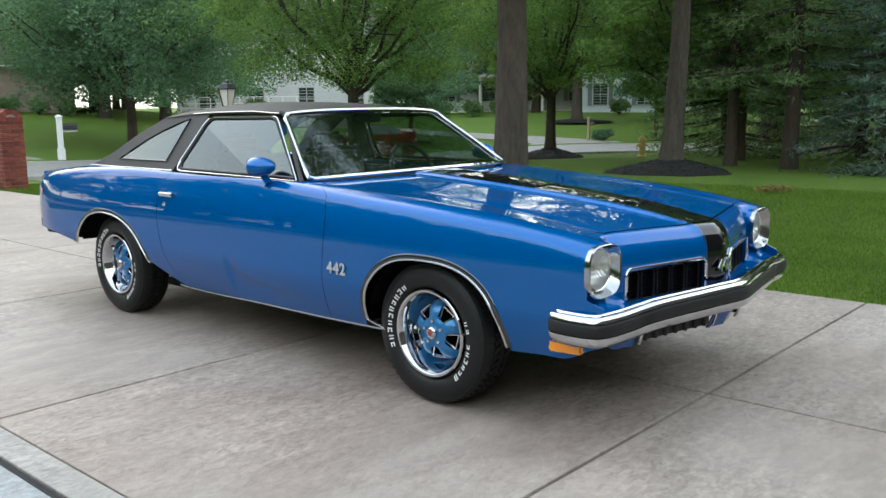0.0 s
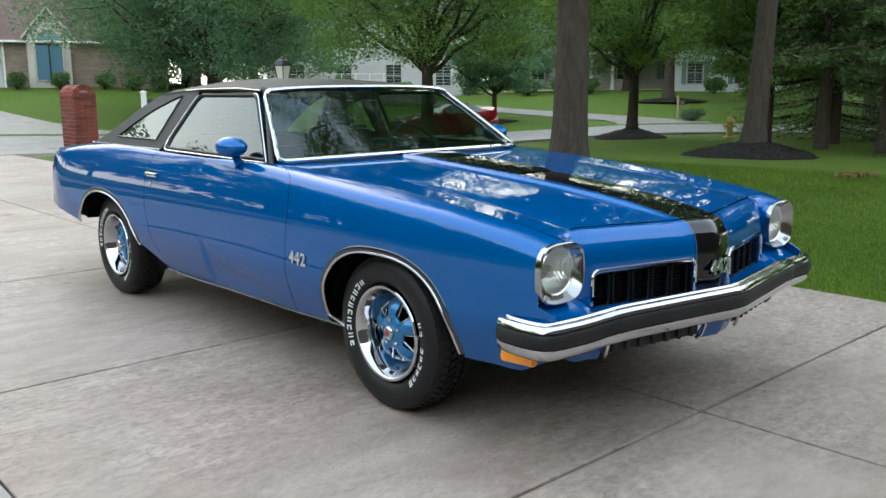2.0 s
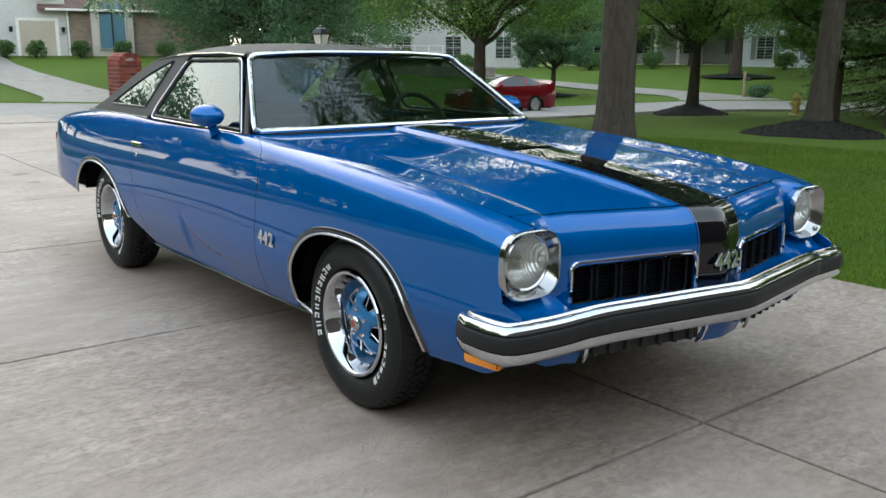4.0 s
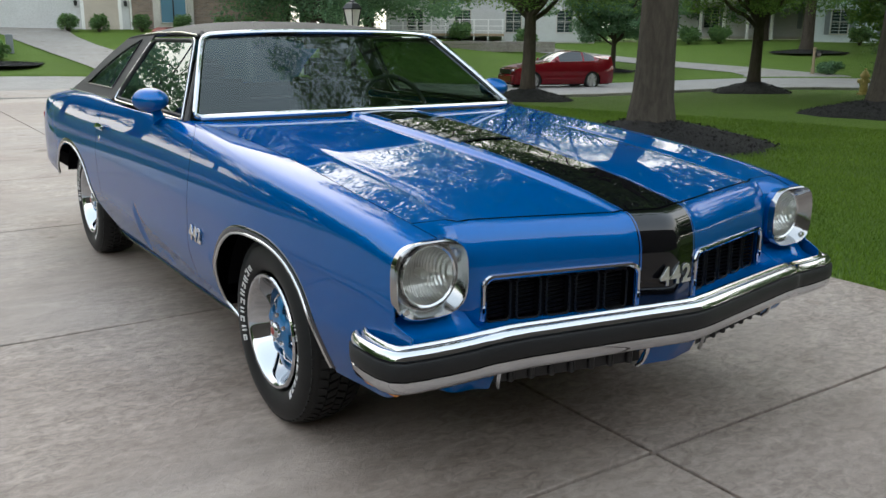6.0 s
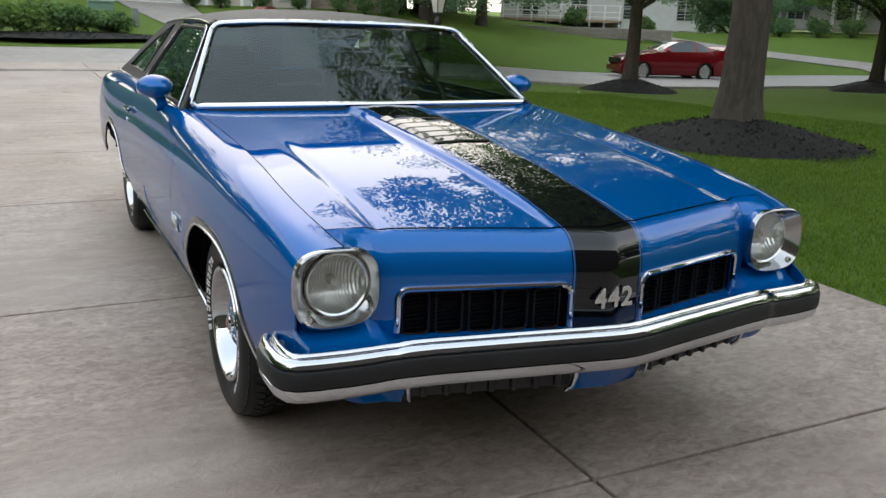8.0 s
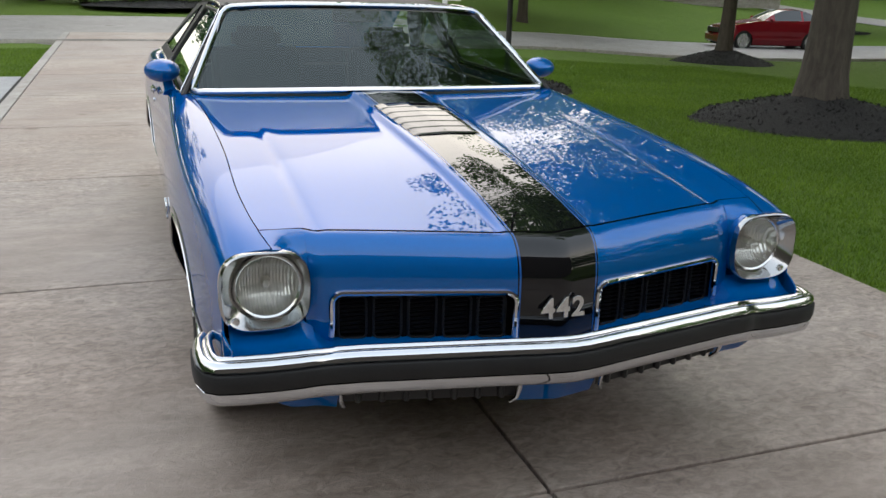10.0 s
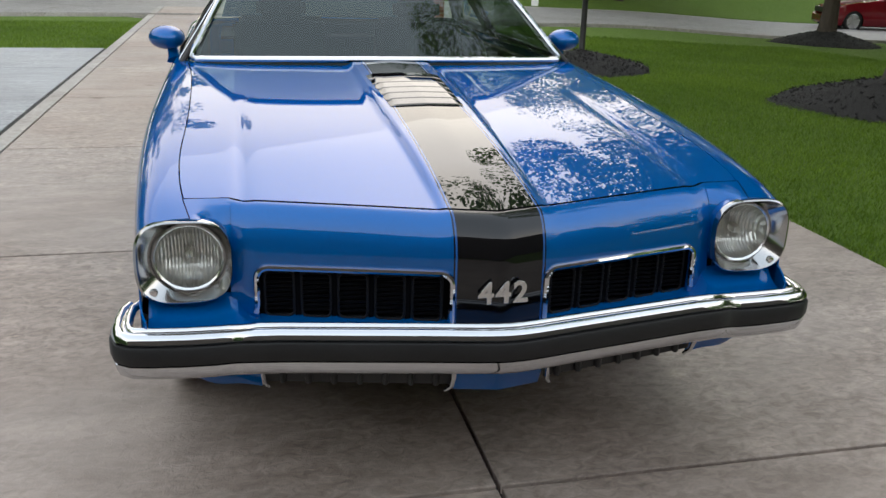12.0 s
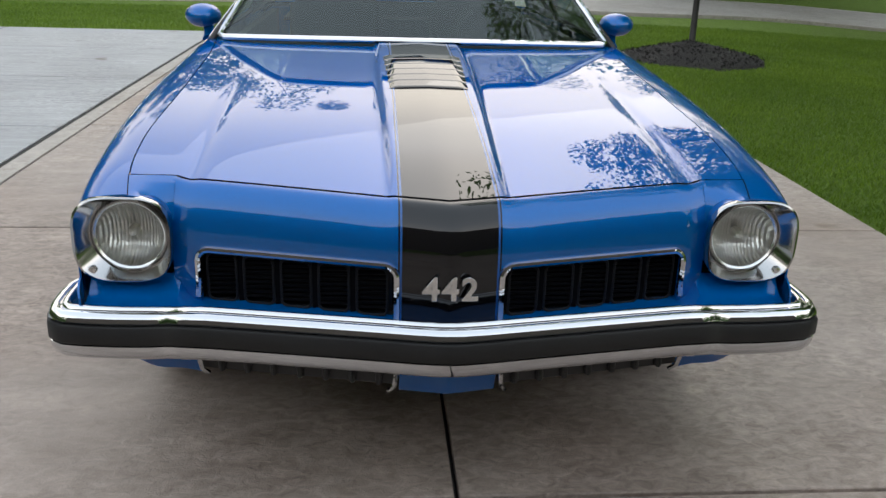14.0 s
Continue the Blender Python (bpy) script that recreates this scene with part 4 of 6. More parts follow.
# ---------- wheels ----------
def build_wheel():
    w = new("wheel")
    R = 0.332
    prof = [(0.195, -0.075), (0.205, 0.085), (0.215, 0.098), (0.235, 0.108), (0.262, 0.113), (0.290, 0.108), (0.309, 0.096), (0.319, 0.085), (0.323, 0.075), (0.323, -0.075), (0.309, -0.10), (0.27, -0.11), (0.205, -0.09)]
    tyre = part("tyre", lathe(prof, 72), TYRE, w, "black road tyre")
    blocks = []
    for i in range(58):
        for row, (h0, h1) in enumerate(((0.040, 0.094), (0.002, 0.034), (-0.034, -0.004), (-0.094, -0.040))):
            a = 2 * math.pi * (i + 0.5 * (row % 2)) / 58
            da = 2 * math.pi / 58 * 0.36
            vv = []
            for r in (0.316, R):
                for aa, sk in ((a - da, -0.5), (a + da, 0.5)):
                    for h in (h0, h1):
                        rr = r - (0.016 if abs(h) > 0.08 else 0.0)
                        a2 = aa + 0.02 * (1 if (h == h0) else -1) * (1 if row % 2 else -1)
                        vv.append((h, rr * math.cos(a2), rr * math.sin(a2)))
            blocks.append((vv, [(4, 5, 7, 6), (0, 4, 6, 2), (1, 3, 7, 5), (0, 1, 5, 4), (2, 6, 7, 3)]))
    part("tread", join(*blocks), TYRE, tyre, smooth=0)

    rs_, hs_ = [0.205, 0.215, 0.235, 0.262, 0.290], [0.085, 0.098, 0.108, 0.113, 0.108]

    def ring_block(a0, a1, r0, r1, h):
        vs_ = []
        steps = 3
        rr = [r0, (r0 + r1) / 2, r1]
        for i in range(steps + 1):
            a = a0 + (a1 - a0) * i / steps
            for r, k in [(r0, -0.004)] + [(r, h) for r in rr] + [(r1, -0.004)]:
                hh = float(np.interp(r, rs_, hs_)) + k
                vs_.append((hh, r * math.cos(a), r * math.sin(a)))
        fs = []
        for i in range(steps):
            for j in range(4):
                fs.append((i * 5 + j, i * 5 + j + 1, i * 5 + 6 + j, i * 5 + 5 + j))
        fs += [(0, 1, 2, 3, 4), tuple(steps * 5 + q for q in (4, 3, 2, 1, 0))]
        return vs_, fs
    # the maker's words stand as plain white bars in two arcs
    for centre, count, wide, gap in ((0.0, 10, 0.088, 0.145), (radians(183), 9, 0.080, 0.142)):
        arc = []
        for k in range(count):
            a = centre + (k - (count - 1) / 2) * gap
            if count == 9 and k == 6:
                continue
            r0 = 0.230 if (k * 7 + count) % 3 else 0.227
            r1 = 0.249 if (k * 5 + count) % 3 else 0.253
            if k % 2:
                arc.append(ring_block(a - wide / 2, a + wide / 2, r0, r0 + 0.005, 0.002))
                arc.append(ring_block(a - wide / 2, a + wide / 2, r1 - 0.005, r1, 0.002))
                arc.append(ring_block(a - wide / 2, a - wide / 2 + 0.026, r0, r1, 0.0022))
            else:
                arc.append(ring_block(a - wide / 2, a - wide / 2 + 0.028, r0, r1, 0.0022))
                arc.append(ring_block(a + wide / 2 - 0.028, a + wide / 2, r0, r1, 0.0022))
        part("sidewall_lettering", join(*arc), TYRE_WHITE, tyre, "raised white sidewall bars")["kind"] = "stuff"
    rim = part("rim", lathe([(0.199, 0.094), (0.203, 0.101), (0.199, 0.106), (0.190, 0.105), (0.183, 0.098), (0.177, 0.080), (0.168, 0.062), (0.160, 0.035), (0.148, 0.008), (0.134, -0.018), (0.128, -0.07)], 64), CHROME, w, "chrome trim ring and barrel")
    # five-spoke centre with window openings
    rad = [0.0, 0.027, 0.044, 0.056, 0.064, 0.074, 0.087, 0.100, 0.113, 0.124, 0.134]
    dep = [0.064, 0.064, 0.062, 0.058, 0.055, 0.053, 0.048, 0.041, 0.031, 0.018, -0.004]
    n = 100

    def centre(u, v):
        k = int(round(v))
        a = 2 * math.pi * u
        lobe = 0.012 * math.cos(5 * a) * sstep(0.05, 0.1, rad[k])
        return (dep[k] + lobe, rad[k] * math.cos(a), rad[k] * math.sin(a))

    def keep(i, j):
        a = (i + 0.5) / n * 5 % 1.0
        return not (0.21 < a < 0.79 and 4 <= j <= 8 and (j > 4 or 0.32 < a < 0.68))
    part("wheel_centre", grid(centre, [i / n for i in range(n + 1)], list(range(len(rad))), keep=keep), WHEEL_BLUE, rim, "blue five-spoke wheel centre", thick=0.012)
    for k in range(5):
        a0 = 2 * math.pi * (k + 0.5) / 5
        loop = []
        for px, pz in rounded(0.035, 0.30, 0.02, 4):
            r, a = 0.0945 + px * 0.92, a0 + pz * (0.72 + 4.0 * (px + 0.035))
            lob = 0.012 * math.cos(5 * a)
            loop.append((0.052 + lob * 0.9 - (r - 0.085) * 0.3, r * math.cos(a + math.pi / 5 * 0), r * math.sin(a)))
        part("window_edge", tube(loop, 0.0042, 6, True, up=(1, 0, 0)), CHROME, rim, "bright window edging")
    part("back_plate", lathe([(0.0, -0.03), (0.14, -0.03)], 32), DARK, rim)
    part("hub_cap", lathe([(0.0, 0.094), (0.018, 0.094), (0.022, 0.092), (0.028, 0.086), (0.030, 0.058)], 32), CHROME, rim, "chrome centre cap")
    part("cap_badge", lathe([(0.0, 0.0965), (0.012, 0.096), (0.014, 0.094)], 24), material("dull_red_badge", (0.3, 0.05, 0.04), 0.3, 0.2), rim, "small red centre badge")
    for k in range(5):
        a = 2 * math.pi * k / 5
        part("wheel_nut", moved(lathe([(0.0, 0.022), (0.007, 0.022), (0.0095, 0.016), (0.0095, 0.0)], 8), Matrix.Translation((0.058, 0.050 * math.cos(a), 0.052 * math.sin(a)))), CHROME, rim)
    return w


wheel = build_wheel()
wheel.parent = car
spots = [(-0.795, -0.008, 180), (0.795, -0.008, 0), (-0.772, 2.845, 180), (0.772, 2.845, 0)]
for k, (x, y, turn) in enumerate(spots):
    m = pose(x, y, 0.331, 0, 0, turn) @ pose(0, 0, 0, [164, 50, 150, 0][k], 0, 0)
    if k == 0:
        wheel.matrix_basis = m
    else:
        copy_thing(wheel, m)

# ---------- ground: lawn sheet in rings round the drive, road, kerbs, paths ----------
CX, CY = -1.0, -2.7
NEAR = spline([(-180, 34), (-30, 34), (10, 31), (25, 30.5), (38, 29.0), (52, 24.8), (62, 23.0), (70, 20.5), (80, 19.8), (90, 19.8), (110, 20.5), (150, 30), (180, 34)])
FAR = spline([(-180, 46), (-30, 46), (10, 42), (25, 41), (38, 39.5), (52, 36.2), (62, 31.5), (70, 28.0), (75, 28.6), (80, 29.6), (90, 30.0), (110, 29.5), (150, 40), (180, 46)])
WALK = spline([(-30, 28), (25, 26.5), (38, 24.8), (52, 20.0), (62, 17.9), (70, 16.9), (80, 16.8), (90, 17.2), (110, 18.5)])
FALL = spline([(-180, 0.004), (-40, 0.012), (20, 0.017), (38, 0.019), (48, 0.029), (56, 0.029), (66, 0.014), (80, 0.006), (110, 0.004), (180, 0.004)])
RISE = spline([(-180, 0.03), (0, 0.03), (20, 0.055), (40, 0.07), (55, 0.075), (75, 0.10), (90, 0.10), (120, 0.07), (180, 0.03)])
DRIVE0, DRIVE1 = -2.445, 2.50


def lawn_z(x, y):
    r, th = math.hypot(x - CX, y - CY), math.degrees(math.atan2(y - CY, x - CX))
    rn, rf = NEAR(th), FAR(th)
    z = -FALL(th) * max(0, min(r, rf) - 10)
    if r > rf:
        d = r - rf
        z += 0.11 + RISE(th) * (min(d, 22) - 2.5 * (1 - math.exp(-min(d, 22) / 2.5))) + 0.004 * max(0, d - 22)
    return z


def polar(r, th):
    return CX + r * math.cos(radians(th)), CY + r * math.sin(radians(th))


def concrete(name, c0, c1, warm, scale=1.6, streak=(1, 1, 1)):
    m = material(name, c0, 0.8)
    n, l, b = nodes(m)
    co = world_co(m)
    cs = world_co(m, streak)
    big = noise_tex(m, cs, scale, 8, 0.68, 1.2)
    mid = noise_tex(m, cs, 4.5, 7, 0.66, 0.6)
    fine = noise_tex(m, co, 160, 3)
    blot = noise_tex(m, co, 0.55, 3, 0.5, 0.8)
    col = mix(m, ramp(m, big, [(0.28, c0), (0.58, c1)]), ramp(m, blot, [(0.40, c1), (0.62, warm)]), 0.55)
    col = mix(m, col, ramp(m, mid, [(0.32, (0.78, 0.765, 0.75)), (0.5, (0.97, 0.965, 0.96)), (0.68, (1.15, 1.145, 1.14))]), 0.8, "MULTIPLY")
    rip = noise_tex(m, world_co(m, (0.65, 1.0, 1.0)), 30, 5, 0.68, 0.8)
    rough_zone = ramp(m, noise_tex(m, co, 0.7, 3), [(0.40, (0.08, 0.08, 0.08)), (0.60, (1, 1, 1))])
    col = mix(m, col, ramp(m, rip, [(0.32, (0.55, 0.53, 0.515)), (0.5, (1.0, 1.0, 1.0)), (0.66, (1.42, 1.41, 1.39))]), mix(m, (0.4, 0.4, 0.4), rough_zone, 0.7), "MULTIPLY")
    col = mix(m, col, ramp(m, fine, [(0.35, (0.8, 0.8, 0.8)), (0.65, (1.0, 1.0, 1.0))]), 0.4, "MULTIPLY")
    spots = noise_tex(m, co, 2.4, 2, 0.4)
    col = mix(m, col, ramp(m, spots, [(0.24, (0.5, 0.42, 0.34)), (0.30, (1.0, 1.0, 1.0))]), 0.8, "MULTIPLY")
    info = n.new("ShaderNodeObjectInfo")
    col = mix(m, col, ramp(m, info.outputs["Random"], [(0.0, (0.92, 0.92, 0.93)), (1.0, (1.04, 1.02, 1.0))]), 1.0, "MULTIPLY")
    l.new(col, b.inputs["Base Color"])
    l.new(ramp(m, big, [(0.3, (0.46, 0.46, 0.46)), (0.7, (0.72, 0.72, 0.72))]), b.inputs["Roughness"])
    bump(m, mix(m, rip, fine, 0.25), 0.8, 0.010)
    return m


CONCRETE = concrete("drive_concrete", (0.185, 0.150, 0.128), (0.375, 0.318, 0.276), (0.27, 0.207, 0.168), 1.5, (0.6, 1.6, 1))
EDGE_CONCRETE = concrete("pale_edge_concrete", (0.24, 0.222, 0.20), (0.38, 0.352, 0.32), (0.30, 0.268, 0.235))
GREY_CONCRETE = concrete("grey_pad_concrete", (0.20, 0.21, 0.22), (0.36, 0.37, 0.38), (0.27, 0.275, 0.28), 2.2, (0.35, 2.4, 1))
ROAD = concrete("road_concrete", (0.20, 0.187, 0.172), (0.29, 0.273, 0.253), (0.235, 0.215, 0.195))
KERB = concrete("kerb_concrete", (0.24, 0.23, 0.215), (0.36, 0.345, 0.325), (0.28, 0.26, 0.24))
JOINT = grained("joint_filler", (0.008, 0.0075, 0.007), (0.018, 0.016, 0.015), 6, 0.9, 80, 0.4, 0.003)

GRASS = material("lawn_grass", (0.05, 0.11, 0.015), 0.9, spec=0.2)
n_, l_, b_ = nodes(GRASS)
co = world_co(GRASS)
g_big = noise_tex(GRASS, co, 0.35, 4)
g_mid = noise_tex(GRASS, co, 5, 4)
g_fine = noise_tex(GRASS, co, 90, 3, 0.7)
gc = mix(GRASS, ramp(GRASS, g_big, [(0.3, (0.075, 0.136, 0.015)), (0.7, (0.112, 0.185, 0.023))]), ramp(GRASS, g_fine, [(0.3, (0.045, 0.08, 0.01)), (0.7, (0.17, 0.25, 0.04))]), 0.55)
gc = mix(GRASS, gc, ramp(GRASS, g_mid, [(0.3, (0.75, 0.8, 0.7)), (0.7, (1.1, 1.05, 1.0))]), 0.5, "MULTIPLY")
l_.new(gc, b_.inputs["Base Color"])
bump(GRASS, g_fine, 0.8, 0.03)

# lawn: polar rings with breaks at the road's edges
thetas = sorted(set([-180 + 6 * i for i in range(61)] + [10 + 1.5 * i for i in range(77)]))
fr_in = [0.0, 0.1, 0.2, 0.3, 0.4, 0.5, 0.6, 0.7, 0.8, 0.9, 1.0]
verts, faces = [], []
cols = []
for th in thetas:
    rn, rf = NEAR(th), FAR(th)
    col = []
    for f in fr_in:
        col.append((rn * f if f else 0.02, 0))
    col += [(rn + 0.02, -0.14), (0.5 * (rn + rf), -0.14), (rf - 0.02, -0.14), (rf + 0.14, 0)]
    for d in (0.8, 1.6, 2.6, 4, 6, 8, 11, 14, 18, 22, 30, 60, 200, 900):
        col.append((rf + 0.14 + d, 0))
    cols.append([])
    for r, dz in col:
        x, y = polar(r, th)
        z = lawn_z(x, y) + dz
        if DRIVE0 - 0.02 < x < DRIVE1 + 0.02 and -9.1 < y < 20:
            z -= 0.05
        cols[-1].append(len(verts))
        verts.append((x, y, z - 0.012))
for a, b in zip(cols, cols[1:]):
    for j in range(len(a) - 1):
        faces.append((a[j], a[j + 1], b[j + 1], b[j]))
lawn = part("ground", (verts, faces), GRASS, smooth=60)
tagged(lawn, "mown green lawn rising beyond the road", "lawn", kind="structure")

# road ribbon and far kerb
rth = [-25 + 1.0 * i for i in range(176)]


def ribbon(f0, f1, z0, z1, ths):
    return grid(lambda th, k: (*polar(f0(th) + (f1(th) - f0(th)) * k, th), lawn_z(*polar(f0(th), th)) * (1 - k) + lawn_z(*polar(f1(th) - 0.01, th)) * k + z0 + (z1 - z0) * k), ths, [0, 0.25, 0.5, 0.75, 1])


tagged(part("road", ribbon(lambda t: NEAR(t) - 0.02, lambda t: FAR(t) + 0.02, -0.06, -0.06, rth), ROAD), "pale concrete residential road", "road", kind="structure")


def kerb_geo(fr, out):
    verts, faces = [], []
    sec = [(0.0, -0.10), (0.02, 0.045), (0.05, 0.065), (0.15, 0.072), (0.17, 0.02), (0.17, -0.1)]
    for th in rth:
        for d, h in sec:
            r = fr(th) + out * d
            x, y = polar(r, th)
            verts.append((x, y, lawn_z(*polar(fr(th) - 0.01, th)) + h))
    m = len(sec)
    for i in range(len(rth) - 1):
        for j in range(m - 1):
            q = (i * m + j, (i + 1) * m + j, (i + 1) * m + j + 1, i * m + j + 1)
            faces.append(q if out < 0 else q[::-1])
    return verts, faces


tagged(part("kerb", kerb_geo(FAR, 1), KERB), "low concrete kerb along the road", "kerb", kind="structure")
tagged(part("kerb", kerb_geo(lambda t: NEAR(t), -1), KERB), "low concrete kerb along the lawn", "kerb", kind="structure")
tagged(part("sidewalk", ribbon(lambda t: WALK(t) - 0.6, lambda t: WALK(t) + 0.6, -0.03, -0.03, [15 + i for i in range(106)]), CONCRETE), "concrete sidewalk sunk into the lawn", "sidewalk", kind="structure")

# driveway slabs with tooled joints
drive = thing("driveway", "worn concrete driveway of large joined slabs", "driveway", kind="structure")
part("joint_bed", box(DRIVE0, DRIVE1, -9.1, 19.5, -0.12, -0.03), JOINT, drive, "dark joint filler")
ys = [-7.6, -5.4, -3.2, -0.915, 1.335, 3.76] + [6.08 + 2.3 * k for k in range(6)] + [19.6]


def slab_geo(w, d):
    b = bmesh.new()
    bmesh.ops.create_cube(b, size=1, matrix=Matrix.Translation((0, 0, -0.05)) @ Matrix.Diagonal((w, d, 0.1, 1)))
    bmesh.ops.bevel(b, geom=[e for e in b.edges if all(v.co.z > -0.01 for v in e.verts)], offset=0.003, segments=1, affect="EDGES")
    return b


for x0, x1 in ((-2.30, 0.045), (0.045, 2.50)):
    for y0, y1 in zip(ys, ys[1:]):
        s = part("slab", slab_geo(x1 - x0 - 0.014, y1 - y0 - 0.017), CONCRETE, drive)
        s.location = ((x0 + x1) / 2, (y0 + y1) / 2, 0)
for y0, y1 in zip(ys, ys[1:]):
    s = part("edge_slab", slab_geo(0.132, y1 - y0 - 0.012), EDGE_CONCRETE, drive)
    s.location = (-2.371, (y0 + y1) / 2, 0.004)
pad = thing("side_pad", "pale grey concrete pad beside the driveway", "paving", kind="structure")
part("joint_bed", box(-8.4, -2.444, -5.55, 10.4, -0.12, -0.004), JOINT, pad)
for k in range(-2, 5):
    for j in range(2):
        y0 = -0.94 + 2.3 * k
        y1 = min(y0 + 2.3, 10.4)
        s = part("slab", slab_geo(2.95 - 0.02, y1 - y0 - 0.02), GREY_CONCRETE, pad)
        s.location = (-2.467 - 1.475 - 2.97 * j, (y0 + y1) / 2, 0.006)

# ---------- trees ----------
def bark_mat(name, c0, c1):
    m = material(name, c0, 0.9, spec=0.2)
    n, l, b = nodes(m)
    co = texco(m, "Object", (1, 1, 0.22))
    big = noise_tex(m, co, 14, 6, 0.65, 0.4)
    fine = noise_tex(m, co, 70, 4)
    blot = noise_tex(m, texco(m), 3.2, 3)
    col = mix(m, ramp(m, big, [(0.32, c0), (0.68, c1)]), ramp(m, blot, [(0.55, c1), (0.75, tuple(min(1, 1.6 * c) for c in c1))]), 0.35)
    l.new(col, b.inputs["Base Color"])
    bump(m, mix(m, big, fine, 0.3), 0.9, 0.03)
    return m


def leaf_mat(name, c0, c1, c2):
    m = bpy.data.materials.new(name)
    m.use_nodes = True
    n, l, b = nodes(m)
    g = n.new("ShaderNodeNewGeometry")
    col = ramp(m, g.outputs["Random Per Island"], [(0.0, c0), (0.55, c1), (1.0, c2)])
    big = noise_tex(m, world_co(m), 0.6, 3)
    col = mix(m, col, ramp(m, big, [(0.35, (0.7, 0.75, 0.7)), (0.65, (1.15, 1.1, 1.0))]), 0.7, "MULTIPLY")
    l.new(col, b.inputs["Base Color"])
    b.inputs["Roughness"].default_value = 0.55
    b.inputs["Specular IOR Level"].default_value = 0.35
    t, x = n.new("ShaderNodeBsdfTranslucent"), n.new("ShaderNodeMixShader")
    l.new(mix(m, col, (1.25, 1.35, 0.75), 1.0, "MULTIPLY"), t.inputs[0])
    x.inputs[0].default_value = 0.5
    l.new(b.outputs[0], x.inputs[1])
    l.new(t.outputs[0], x.inputs[2])
    l.new(x.outputs[0], n["Material Output"].inputs[0])
    return m


BARK = bark_mat("grey_brown_bark", (0.026, 0.022, 0.018), (0.082, 0.071, 0.059))
BARK_DARK = bark_mat("dark_bark", (0.03, 0.025, 0.02), (0.085, 0.07, 0.058))
LEAF = leaf_mat("maple_leaves", (0.078, 0.145, 0.068), (0.13, 0.215, 0.098), (0.195, 0.295, 0.135))
LEAF_LIGHT = leaf_mat("light_leaves", (0.095, 0.165, 0.055), (0.155, 0.245, 0.08), (0.225, 0.32, 0.11))
LEAF_BLUE = leaf_mat("bluish_leaves", (0.075, 0.145, 0.1), (0.125, 0.21, 0.145), (0.18, 0.28, 0.195))
NEEDLE = leaf_mat("spruce_needles", (0.10, 0.17, 0.085), (0.165, 0.25, 0.13), (0.24, 0.33, 0.18))
NEEDLE_BLUE = leaf_mat("blue_spruce_needles", (0.08, 0.14, 0.135), (0.13, 0.2, 0.19), (0.19, 0.27, 0.26))
MULCH = grained("dark_mulch", (0.004, 0.0038, 0.0035), (0.012, 0.0105, 0.0095), 30, 0.95, 90, 1.0, 0.03)


def leaves(centres, radius, count, size, rng, flat=0.55, droop=0.12, slim=0.55):
    """Folded leaf pairs scattered round clump centres; returns verts and faces."""
    c = np.repeat(np.array(centres), count, axis=0)
    rad = np.repeat(np.array(radius, float), count)
    n = len(c)
    d = rng.normal(size=(n, 3))
    d /= np.linalg.norm(d, axis=1)[:, None]
    d[:, 2] *= flat
    p = c + d * (rad * rng.uniform(0.25, 1.0, n) ** 0.6)[:, None]
    u = rng.normal(size=(n, 3))
    u[:, 2] = u[:, 2] * 0.5 - droop
    u /= np.linalg.norm(u, axis=1)[:, None]
    w = np.cross(u, rng.normal(size=(n, 3)))
    w /= np.linalg.norm(w, axis=1)[:, None]
    nn = np.cross(u, w)
    s = (size * rng.uniform(0.6, 1.35, n))[:, None]
    a = p - u * s
    b = p + u * s
    e = p + w * s * slim + nn * s * 0.2
    f = p - w * s * slim + nn * s * 0.2
    verts = np.stack([a, e, b, f], 1).reshape(-1, 3)
    return verts, n


def leaf_object(name, verts, n, mat, parent, label=""):
    me = bpy.data.meshes.new(name)
    me.vertices.add(len(verts))
    me.vertices.foreach_set("co", verts.astype(np.float32).ravel())
    me.loops.add(n * 6)
    idx = np.arange(n)[:, None] * 4 + np.array([0, 1, 2, 0, 2, 3])
    me.loops.foreach_set("vertex_index", idx.ravel().astype(np.int32))
    me.polygons.add(n * 2)
    me.polygons.foreach_set("loop_start", np.arange(n * 2, dtype=np.int32) * 3)
    me.polygons.foreach_set("loop_total", np.full(n * 2, 3, np.int32))
    me.update(calc_edges=True)
    me.materials.append(mat)
    ob = new(name, me)
    ob.parent = parent
    if label:
        ob["label"] = label
    return ob


def limb(p0, p1, r0, r1, rng, n=6, wob=0.06):
    p0, p1 = np.array(p0, float), np.array(p1, float)
    ln = np.linalg.norm(p1 - p0)
    pts, rr = [], []
    for i in range(n + 1):
        t = i / n
        q = p0 + (p1 - p0) * t + rng.normal(size=3) * wob * ln * math.sin(math.pi * t) * 0.5
        q[2] += 0.08 * ln * t * t
        pts.append(tuple(q))
        rr.append(r0 + (r1 - r0) * t)
    return tube(pts, rr, 7, up=(0.31, 0.95, 0.1))


def trunk_geo(h, r, rng, flare=1.32, lean=(0, 0), n=22):
    pts, rr = [], []
    for i in range(15):
        t = i / 14
        z = h * t
        pts.append((lean[0] * t * h + 0.02 * math.sin(z * 1.3), lean[1] * t * h + 0.02 * math.cos(z), z - 0.1))
        rr.append(r * (1 - 0.35 * t) * (1 + (flare - 1) * math.exp(-z / (1.1 * r))))
    return tube(pts, rr, n, up=(0, 1, 0))


